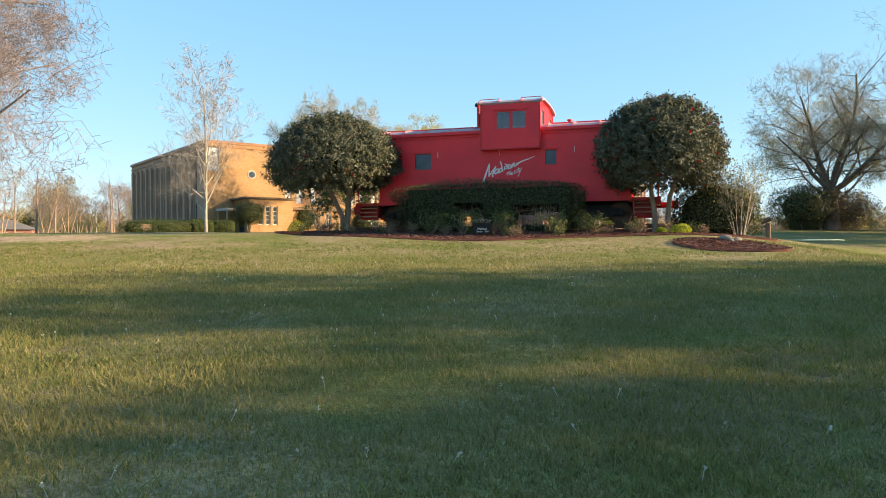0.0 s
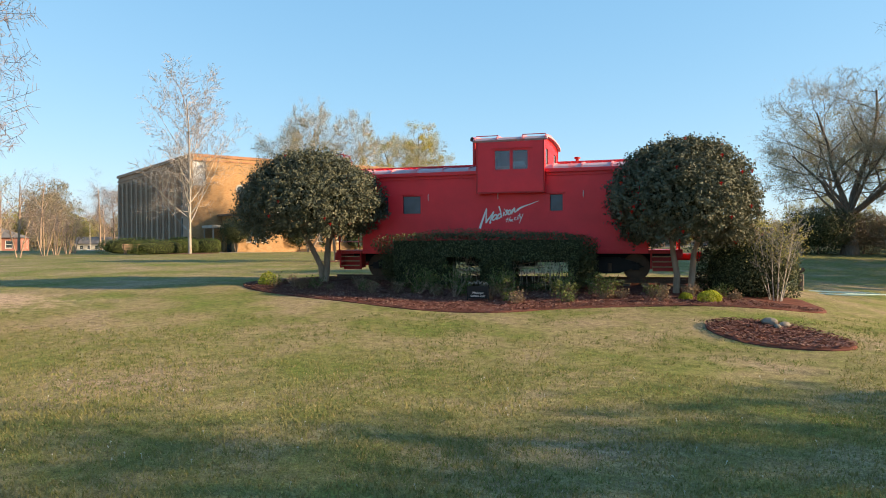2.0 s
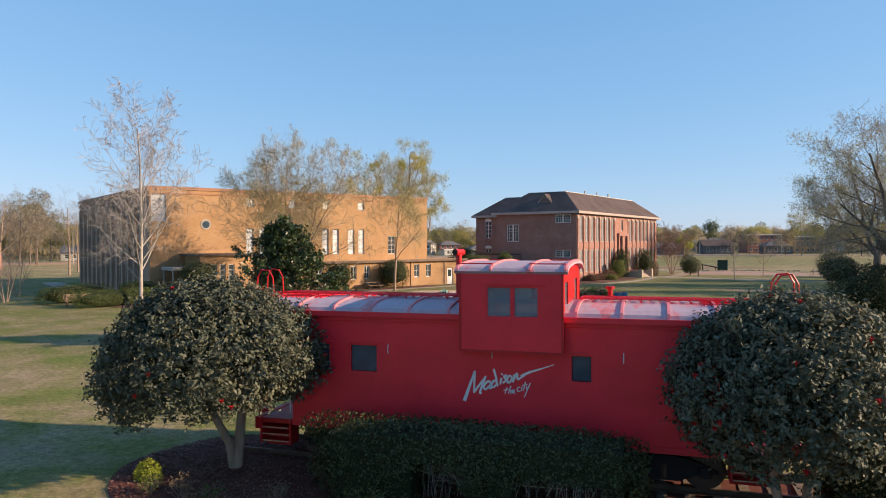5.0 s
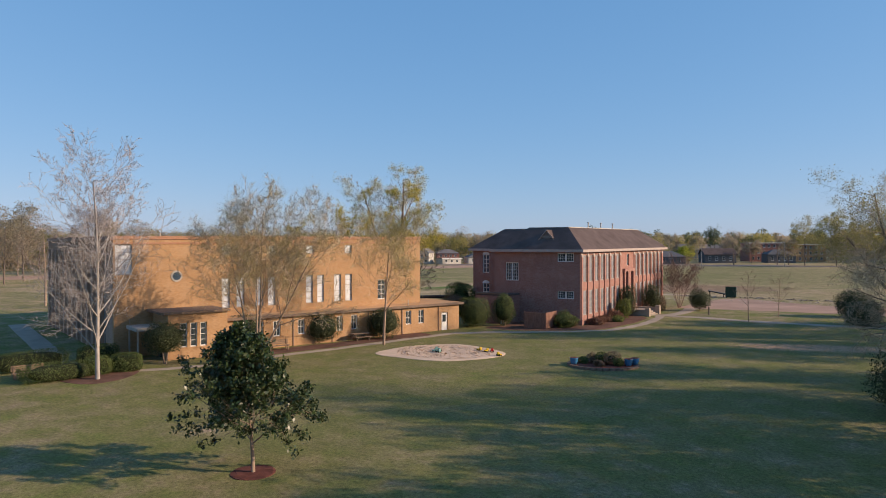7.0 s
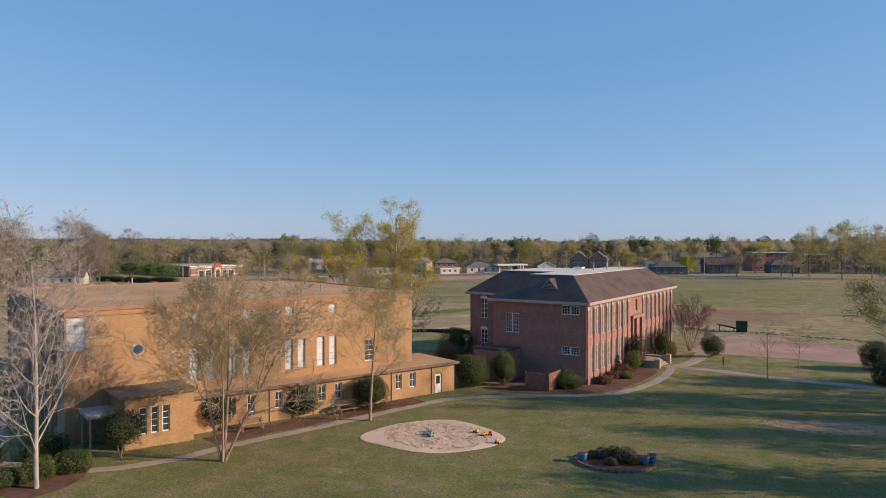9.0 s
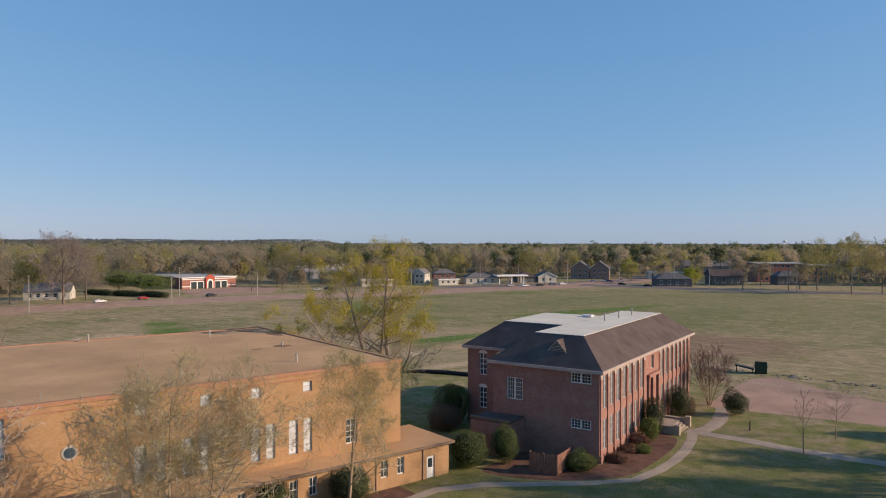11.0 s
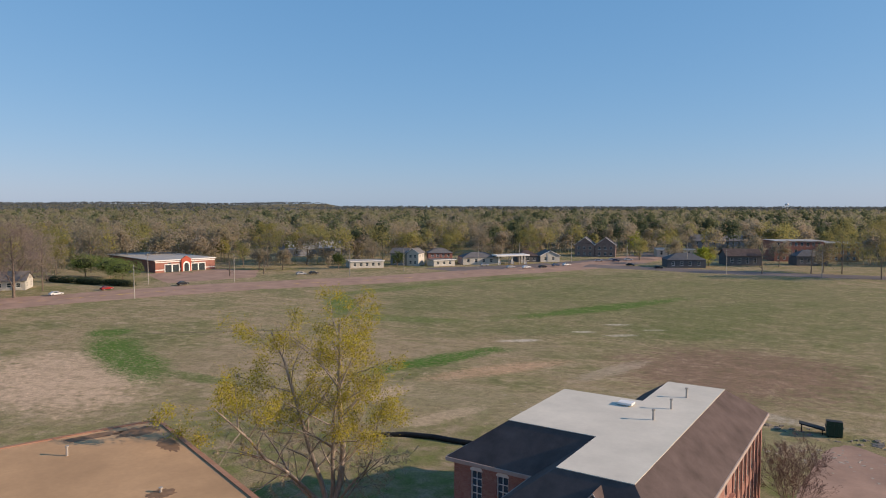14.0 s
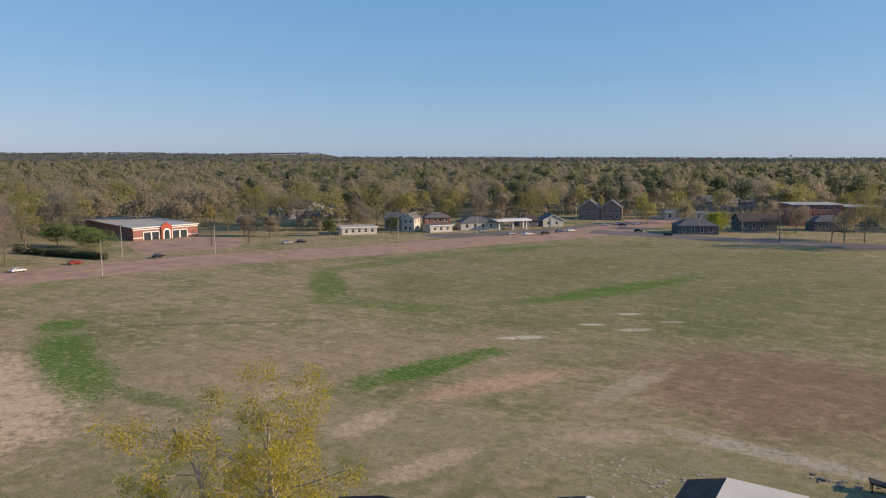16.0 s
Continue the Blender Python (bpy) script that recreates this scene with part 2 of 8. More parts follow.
M["twig"] = barky("pinkish_twigs", (0.20, 0.155, 0.148), (0.33, 0.275, 0.258), 8)
M["hedge"] = leafy("clipped_hedge_leaves", (0.030, 0.044, 0.016), (0.058, 0.075, 0.027), (0.10, 0.11, 0.04), 0.6, 0.15)
M["camellia"] = leafy("glossy_camellia_leaves", (0.066, 0.080, 0.048), (0.105, 0.118, 0.074), (0.17, 0.17, 0.115), 0.62, 0.15)
M["bloom"] = plain("red_petals", (0.62, 0.02, 0.02), 0.6, 0, 0.3, 0.2)
M["shrub"] = leafy("green_shrub_leaves", (0.055, 0.085, 0.022), (0.10, 0.14, 0.038), (0.17, 0.20, 0.06), 0.65, 0.3)
M["magnolia"] = leafy("magnolia_leaves", (0.022, 0.045, 0.014), (0.045, 0.075, 0.025), (0.09, 0.10, 0.04), 0.3, 0.08)
M["yellow"] = leafy("yellow_green_spring_leaves", (0.40, 0.335, 0.03), (0.50, 0.41, 0.045), (0.35, 0.32, 0.06), 0.8, 0.45)
M["lime"] = leafy("lime_yellow_shrub_leaves", (0.28, 0.34, 0.025), (0.42, 0.45, 0.05), (0.24, 0.31, 0.035), 0.6, 0.35)
M["bud"] = leafy("pale_olive_buds", (0.36, 0.33, 0.10), (0.44, 0.40, 0.14), (0.50, 0.45, 0.19), 0.8, 0.5)
M["olive"] = leafy("olive_spring_leaves", (0.26, 0.245, 0.09), (0.36, 0.32, 0.12), (0.42, 0.37, 0.18), 0.85, 0.55)
M["greybud"] = leafy("grey_green_buds", (0.36, 0.32, 0.22), (0.44, 0.395, 0.28), (0.50, 0.45, 0.33), 0.8, 0.5)
M["drygrass"] = leafy("dry_brown_shrub", (0.15, 0.10, 0.065), (0.26, 0.18, 0.12), (0.12, 0.12, 0.06), 0.8, 0.25)
M["far_yellow"] = woody("far_yellow_green_woods", ((0.29, 0.275, 0.115), (0.37, 0.33, 0.105), (0.28, 0.27, 0.13), (0.34, 0.31, 0.135)), 0.6)
M["far_brown"] = woody("far_bare_brown_woods", ((0.365, 0.31, 0.23), (0.34, 0.305, 0.205), (0.395, 0.32, 0.245), (0.33, 0.30, 0.19)), 0.6)
M["far_pine"] = woody("far_dark_pines", ((0.125, 0.15, 0.08), (0.10, 0.125, 0.07), (0.15, 0.17, 0.09), (0.125, 0.145, 0.08)), 0.4)
# Woods beyond 600 m: distance haze is painted into these base colours.
M["mid_green"] = woody("haze_greyed_green_woods", ((0.26, 0.26, 0.15), (0.31, 0.295, 0.15), (0.24, 0.245, 0.155), (0.29, 0.275, 0.15)), 0.6)
M["mid_brown"] = woody("haze_greyed_brown_woods", ((0.335, 0.295, 0.22), (0.305, 0.28, 0.195), (0.345, 0.295, 0.225), (0.295, 0.275, 0.185)), 0.6)
M["haze_wood"] = leafy("haze_tinted_distant_woods", (0.11, 0.13, 0.135), (0.135, 0.15, 0.15), (0.15, 0.16, 0.155), 0.95, 0.4)
M["grass_blade"] = leafy("grass_blades", (0.15, 0.175, 0.05), (0.24, 0.225, 0.085), (0.36, 0.295, 0.15), 0.8, 0.35)
M["far_wall"] = plain("cream_siding", (0.52, 0.49, 0.43), 0.8, 0, 0.2, 0.1, 0.6, 4, 0.15)
M["grey_wall"] = plain("grey_siding", (0.24, 0.25, 0.27), 0.8, 0, 0.2, 0.12, 0.6, 4, 0.15)
M["dark_wall"] = plain("dark_siding", (0.12, 0.12, 0.125), 0.8, 0, 0.2, 0.15, 0.6, 4, 0.2)
M["far_brick"] = plain("plum_red_brick", (0.34, 0.155, 0.12), 0.9, 0, 0.2, 0.2, 0.8, 6, 0.3)
M["grey_roof"] = plain("grey_shingle_roof", (0.17, 0.16, 0.155), 0.9, 0, 0.15, 0.2, 0.5, 5, 0.3)
M["pale_roof"] = plain("pale_grey_flat_roof", (0.42, 0.40, 0.37), 0.85, 0, 0.15, 0.12, 0.2, 3, 0.2)
M["dark_green"] = plain("dark_green_metal", (0.014, 0.05, 0.032), 0.5, 0.1, 0.4, 0.2)
M["blue_pot"] = plain("glazed_blue_pot", (0.05, 0.22, 0.42), 0.25, 0, 0.5, 0.1)
M["toy_yellow"] = plain("yellow_plastic", (0.75, 0.48, 0.02), 0.4, 0, 0.4, 0.05)
M["toy_red"] = plain("red_plastic", (0.55, 0.03, 0.02), 0.4, 0, 0.4, 0.05)
M["toy_teal"] = plain("teal_plastic", (0.16, 0.34, 0.30), 0.4, 0, 0.4, 0.05)
M["hose"] = plain("pale_green_hose", (0.36, 0.50, 0.42), 0.4, 0, 0.4, 0.1)
M["fence_wood"] = barky("tan_fence_boards", (0.17, 0.085, 0.062), (0.29, 0.16, 0.115), 6)
M["rubble"] = plain("broken_concrete", (0.25, 0.215, 0.18), 0.95, 0, 0.1, 0.3, 1.5, 10, 0.4)
for key, col in (("car_white", (0.72, 0.72, 0.72)), ("car_black", (0.02, 0.02, 0.024)), ("car_red", (0.35, 0.02, 0.02)), ("car_silver", (0.36, 0.37, 0.39)), ("car_blue", (0.05, 0.08, 0.16))):
    M[key] = plain(key + "_paint", col, 0.25, 0.2, 0.5, 0.05)
M["tyre"] = plain("black_rubber", (0.015, 0.015, 0.015), 0.9, 0, 0.2, 0.1)
M["nosing"] = plain("worn_tan_step_edge", (0.50, 0.36, 0.22), 0.7, 0, 0.2, 0.2)
M["red_twig"] = barky("reddish_twigs", (0.25, 0.155, 0.12), (0.38, 0.255, 0.20), 8)
M["brown_facade"] = plain("brown_brick_facade", (0.27, 0.195, 0.165), 0.9, 0, 0.2, 0.2, 0.8, 6, 0.3)
M["tuft"] = leafy("green_grass_tufts", (0.09, 0.135, 0.03), (0.15, 0.19, 0.05), (0.26, 0.25, 0.09), 0.8, 0.35)
M["straw"] = leafy("dry_straw_and_leaf_litter", (0.30, 0.21, 0.13), (0.42, 0.32, 0.21), (0.52, 0.44, 0.32), 0.9, 0.2)
M["seed"] = leafy("pale_seed_fluff", (0.50, 0.50, 0.42), (0.62, 0.61, 0.55), (0.44, 0.46, 0.34), 0.9, 0.4)
M["door_brown"] = plain("dark_reddish_door_paint", (0.11, 0.045, 0.035), 0.6, 0, 0.3, 0.2)


# ---- building blocks ----
class Shape:
    """Collects faces for one mesh."""

    def __init__(self):
        self.v, self.f, self.joined = [], [], False

    def box(self, x0, x1, y0, y1, z0, z1, m=None):
        k = len(self.v)
        pts = [(x, y, z) for z in (z0, z1) for y in (y0, y1) for x in (x0, x1)]
        self.v += [tuple(m @ Vector(p)) for p in pts] if m else pts
        self.f += [tuple(k + i for i in q) for q in ((0, 2, 3, 1), (4, 5, 7, 6), (0, 1, 5, 4), (2, 6, 7, 3), (0, 4, 6, 2), (1, 3, 7, 5))]
        return self

    def poly(self, *pts):
        k = len(self.v)
        self.v += [tuple(p) for p in pts]
        self.f.append(tuple(range(k, k + len(pts))))
        return self

    def prism(self, outline, a, b, axis="x"):
        """An outline of 2D points drawn out from a to b along an axis."""
        k, n = len(self.v), len(outline)
        for s in (a, b):
            for p, q in outline:
                self.v.append((s, p, q) if axis == "x" else (p, s, q) if axis == "y" else (p, q, s))
        self.f += [tuple(k + i for i in range(n)), tuple(k + n + i for i in reversed(range(n)))]
        self.f += [(k + i, k + n + i, k + n + (i + 1) % n, k + (i + 1) % n) for i in range(n)]
        return self

    def tube(self, pts, radii, n=8, cap=True):
        """A round bar along points, with a radius at each."""
        k = len(self.v)
        pts = [Vector(p) for p in pts]
        if not isinstance(radii, (list, tuple)):
            radii = [radii] * len(pts)
        for i, p in enumerate(pts):
            d = (pts[min(i + 1, len(pts) - 1)] - pts[max(i - 1, 0)]).normalized()
            a = d.orthogonal().normalized() if i == 0 else (a - d * a.dot(d)).normalized()
            b = d.cross(a)
            for j in range(n):
                w = 2 * math.pi * j / n
                self.v.append(tuple(p + (a * math.cos(w) + b * math.sin(w)) * radii[i]))
        for i in range(len(pts) - 1):
            for j in range(n):
                self.f.append((k + i * n + j, k + i * n + (j + 1) % n, k + (i + 1) * n + (j + 1) % n, k + (i + 1) * n + j))
        if cap:
            self.f += [tuple(k + j for j in reversed(range(n))), tuple(k + (len(pts) - 1) * n + j for j in range(n))]
        return self

    def mesh(self, name, material, smooth=False):
        if self.joined:
            seen, new_v, where = {}, [], []
            for p in self.v:
                key = tuple(round(c, 4) for c in p)
                if key not in seen:
                    seen[key] = len(new_v)
                    new_v.append(p)
                where.append(seen[key])
            self.v, self.f = new_v, [tuple(where[i] for i in f) for f in self.f]
        me = bpy.data.meshes.new(name)
        me.from_pydata(self.v, [], self.f)
        if smooth:
            me.shade_smooth()
        me.materials.append(material)
        return me


def fix(me):
    bm = bmesh.new()
    bm.from_mesh(me)
    bmesh.ops.recalc_face_normals(bm, faces=bm.faces)
    bm.to_mesh(me)
    bm.free()


def part(name, shape, material, parent, label="", smooth=False, bevel=0.0, at=None):
    me = shape.mesh(name, material, smooth)
    fix(me)
    ob = new(name, me)
    ob.parent = parent
    if at is not None:
        ob.matrix_basis = at
    if bevel:
        mod = ob.modifiers.new("edges", "BEVEL")
        mod.width, mod.segments, mod.limit_method = bevel, 2, "ANGLE"
    if label:
        ob["label"] = label
    return ob


def thing(name, m, label, category, group="", kind=""):
    ob = new(name)
    ob.empty_display_size = 0.3
    ob.matrix_world = m
    return tagged(ob, label, category, group, kind)


def sheet(name, shape, material, label="", kind="structure", smooth=False):
    me = shape.mesh(name, material, smooth)
    fix(me)
    return tagged(new(name, me), label, "", "", kind)


def quads_mesh(name, corners, material):
    """Many loose quads or triangles, from an array (n, 3 or 4, 3)."""
    n, c = corners.shape[:2]
    me = bpy.data.meshes.new(name)
    me.vertices.add(n * c)
    me.vertices.foreach_set("co", corners.astype(np.float32).ravel())
    me.loops.add(n * c)
    me.loops.foreach_set("vertex_index", np.arange(n * c, dtype=np.int32))
    me.polygons.add(n)
    me.polygons.foreach_set("loop_start", np.arange(0, n * c, c, dtype=np.int32))
    me.polygons.foreach_set("loop_total", np.full(n, c, dtype=np.int32))
    me.update(calc_edges=True)
    me.validate()
    me.materials.append(material)
    return me


# ---- ground ----
FWD, RIGHT = np.array((-0.5446, 0.8387)), np.array((0.8387, 0.5446))
PROFILE = ((-300, 0.3), (-40, 0.4), (0, 0.72), (6, 1.05), (12, 1.46), (16, 1.58), (18.3, 1.66), (20, 1.84), (23, 2.0), (25, 2.2), (27, 2.33), (30, 2.44), (34, 2.5), (50, 2.68), (75, 2.92), (112, 2.92), (150, 2.25), (220, 0.75), (400, 0.2), (6000, 0.2))


def ground_z(x, y):
    x, y = np.asarray(x, float), np.asarray(y, float)
    v, u = x * FWD[0] + y * FWD[1], x * RIGHT[0] + y * RIGHT[1]
    z = 0
    for k in (-3, -1, 1, 3):
        z = z + np.interp(v + k, [p[0] for p in PROFILE], [p[1] for p in PROFILE]) / 4
    fall = np.clip((u - 8) / 14, 0, 1)
    z = z - 1.5 * fall * fall * (3 - 2 * fall) * np.clip(1 - np.abs(v - 20) / 40, 0, 1)
    rise, ease = np.clip((v - 18.0) / 2.2, 0, 1), np.clip((v - 22) / 3.5, 0, 1)
    z = z + 0.15 * np.exp(-((u - 7.3) / 3.2) ** 2) * rise * rise * (3 - 2 * rise) * (1 - ease)
    ridge = np.clip((v - 2500) / 1300, 0, 1) * np.clip((-650 - u) / 150, 0, 1)
    z = z + (20 + 4 * np.sin(u * 0.006)) * ridge * ridge * (3 - 2 * ridge)
    return z + 0.05 * np.sin(x * 0.21 + 1) * np.sin(y * 0.17) + 0.02 * np.sin(x * 0.9) * np.sin(y * 0.8 + 2)


def gz(x, y):
    return float(ground_z(x, y))


def on_ground(x, y, rz=0, lift=0.0):
    return pose(x, y, gz(x, y) + lift, 0, 0, rz)


def steps(*runs):
    out = [runs[0][0]]
    for a, b, n in runs:
        out += list(np.linspace(a, b, n + 1)[1:])
    return np.array(out)


def build_ground(material):
    us = steps((-4600, -900, 8), (-900, -300, 10), (-300, -60, 24), (-60, -24, 24), (-24, 24, 96), (24, 60, 24), (60, 300, 24), (300, 900, 10), (900, 4600, 8))
    vs = steps((-900, -100, 6), (-100, -10, 10), (-10, 36, 92), (36, 130, 60), (130, 500, 60), (500, 4900, 14))
    U, V = np.meshgrid(us, vs)
    X, Y = U * RIGHT[0] + V * FWD[0], U * RIGHT[1] + V * FWD[1]
    Z = ground_z(X, Y)
    n, w = len(vs), len(us)
    me = bpy.data.meshes.new("ground")
    idx = np.arange(n * w).reshape(n, w)
    faces = np.stack([idx[:-1, :-1], idx[:-1, 1:], idx[1:, 1:], idx[1:, :-1]], -1).reshape(-1, 4)
    me.from_pydata(np.stack([X, Y, Z], -1).reshape(-1, 3).tolist(), [], faces.tolist())
    me.shade_smooth()
    me.materials.append(material)
    return tagged(new("ground", me), "lawn and open field of spring grass with bare earth", "", "", "structure")


def spot_mask(nt, pos, warp, cx, cy, rx, ry, turn=0.0, soft=0.35):
    """1 inside an uneven oval on the ground, 0 outside."""
    mp = nt.nodes.new("ShaderNodeMapping")
    mp.vector_type = "TEXTURE"
    mp.inputs["Location"].default_value = (cx, cy, 0)
    mp.inputs["Rotation"].default_value = (0, 0, radians(turn))
    mp.inputs["Scale"].default_value = (rx, ry, 1e6)
    nt.links.new(pos, mp.inputs[0])
    ln = nt.nodes.new("ShaderNodeVectorMath")
    ln.operation = "LENGTH"
    nt.links.new(mp.outputs[0], ln.inputs[0])
    d = math_node(nt, "ADD", ln.outputs["Value"], warp)
    return ramp(nt, math_node(nt, "MULTIPLY", d, 0.5), [(0.5 - soft / 2, 1.0), (0.5 + soft / 2, 0.0)])


def ground_material():
    m, nt, bs = blank("grass_and_earth", 0.95, 0, 0.1)
    pos = worldpos(nt)
    flat = nt.nodes.new("ShaderNodeMapping")
    flat.inputs["Scale"].default_value = (1, 1, 0)
    nt.links.new(pos, flat.inputs[0])
    p = flat.outputs[0]
    n_big, n_mid, n_small = noise_fac(nt, 0.035, 6, 0.6, p), noise_fac(nt, 0.33, 6, 0.65, p), noise_fac(nt, 5.0, 6, 0.75, p)
    fine = noise_fac(nt, 28.0, 4, 0.8, p)
    lawn = ramp(nt, n_mid, [(0.32, (0.125, 0.172, 0.038)), (0.45, (0.19, 0.19, 0.068)), (0.55, (0.268, 0.222, 0.115)), (0.68, (0.335, 0.252, 0.17))])
    field = ramp(nt, n_big, [(0.36, (0.18, 0.18, 0.07)), (0.46, (0.28, 0.235, 0.115)), (0.54, (0.37, 0.275, 0.16)), (0.64, (0.25, 0.225, 0.098))])
    field = mixc(nt, ramp(nt, n_mid, [(0.5, 0.0), (0.66, 0.75)]), field, (0.50, 0.37, 0.24))
    speck = noise_fac(nt, 0.9, 6, 0.8, p)
    field = mixc(nt, ramp(nt, speck, [(0.54, 0.0), (0.66, 0.7)]), field, (0.16, 0.165, 0.055))
    warp = math_node(nt, "MULTIPLY", math_node(nt, "SUBTRACT", n_big, 0.5), 1.0)
    warp = math_node(nt, "ADD", warp, math_node(nt, "MULTIPLY", math_node(nt, "SUBTRACT", noise_fac(nt, 0.12, 6, 0.7, p), 0.5), 1.1))
    half = spot_mask(nt, p, warp, -40, 45, 125, 95, 33, 0.3)
    col = mixc(nt, half, field, lawn)
    floor_mix = spot_mask(nt, p, warp, -110, 190, 350, 350, 0, 0.12)
    col = mixc(nt, floor_mix, (0.135, 0.12, 0.07), col)
    # streaks left by mowing and by water, and ragged tufts
    streaks = []
    for turn, along, across in ((62, 0.025, 0.42), (88, 0.012, 0.30)):
        mp = nt.nodes.new("ShaderNodeMapping")
        mp.inputs["Rotation"].default_value = (0, 0, radians(-turn))
        mp.inputs["Scale"].default_value = (along, across, 0)
        nt.links.new(pos, mp.inputs[0])
        streaks.append(noise_fac(nt, 1.0, 5, 0.65, mp.outputs[0]))
    off = math_node(nt, "SUBTRACT", 1.0, half)
    col = mixc(nt, math_node(nt, "MULTIPLY", off, ramp(nt, streaks[0], [(0.48, 0.0), (0.66, 0.5)])), col, (0.20, 0.205, 0.07))
    col = mixc(nt, math_node(nt, "MULTIPLY", off, ramp(nt, streaks[1], [(0.50, 0.0), (0.68, 0.35)])), col, (0.47, 0.35, 0.22))
    tuft, small_tuft = noise_fac(nt, 0.55, 8, 0.8, p), noise_fac(nt, 1.3, 8, 0.85, p)
    for cx, cy, rx, ry, turn, tint, amount in FIELD_PATCHES:
        mask = spot_mask(nt, p, warp, cx, cy, rx, ry, turn, 0.5)
        rag = ramp(nt, math_node(nt, "MULTIPLY", mask, math_node(nt, "ADD", math_node(nt, "MULTIPLY", math_node(nt, "SUBTRACT", small_tuft if ry < 6.5 else tuft, 0.52 if ry < 6.5 else 0.5), 6.5 if ry < 6.5 else 5.0), 1.0)), [(0.3, 0.0), (0.8, amount)])
        col = mixc(nt, rag, col, tint)
    dark_tuft = noise_fac(nt, 0.22, 9, 0.85, p)
    col = mixc(nt, math_node(nt, "MULTIPLY", off, ramp(nt, dark_tuft, [(0.50, 0.0), (0.62, 0.42)])), col, (0.145, 0.135, 0.055))
    col = mixc(nt, math_node(nt, "MULTIPLY", off, ramp(nt, dark_tuft, [(0.38, 0.4), (0.48, 0.0)])), col, (0.54, 0.40, 0.27))
    shade = ramp(nt, n_small, [(0.36, 0.55), (0.5, 0.95), (0.66, 1.3)])
    mid_shade = ramp(nt, noise_fac(nt, 0.8, 7, 0.78, p), [(0.38, 0.78), (0.5, 1.0), (0.62, 1.16)])
    rough_mix = nt.nodes.new("ShaderNodeMix")
    rough_mix.data_type, rough_mix.blend_type = "RGBA", "MULTIPLY"
    nt.links.new(math_node(nt, "ADD", math_node(nt, "MULTIPLY", off, 0.5), 0.5), rough_mix.inputs[0])
    nt.links.new(col, rough_mix.inputs[6])
    nt.links.new(mid_shade, rough_mix.inputs[7])
    col = rough_mix.outputs[2]
    mul = nt.nodes.new("ShaderNodeMix")
    mul.data_type, mul.blend_type = "RGBA", "MULTIPLY"
    mul.inputs[0].default_value = 0.9
    nt.links.new(col, mul.inputs[6])
    nt.links.new(shade, mul.inputs[7])
    mul2 = nt.nodes.new("ShaderNodeMix")
    mul2.data_type, mul2.blend_type = "RGBA", "MULTIPLY"
    mul2.inputs[0].default_value = 0.85
    nt.links.new(mul.outputs[2], mul2.inputs[6])
    nt.links.new(ramp(nt, fine, [(0.36, 0.5), (0.64, 1.45)]), mul2.inputs[7])
    nt.links.new(mul2.outputs[2], bs.inputs["Base Color"])
    bump(nt, bs, math_node(nt, "ADD", fine, n_small), 0.5, 0.06)
    return m


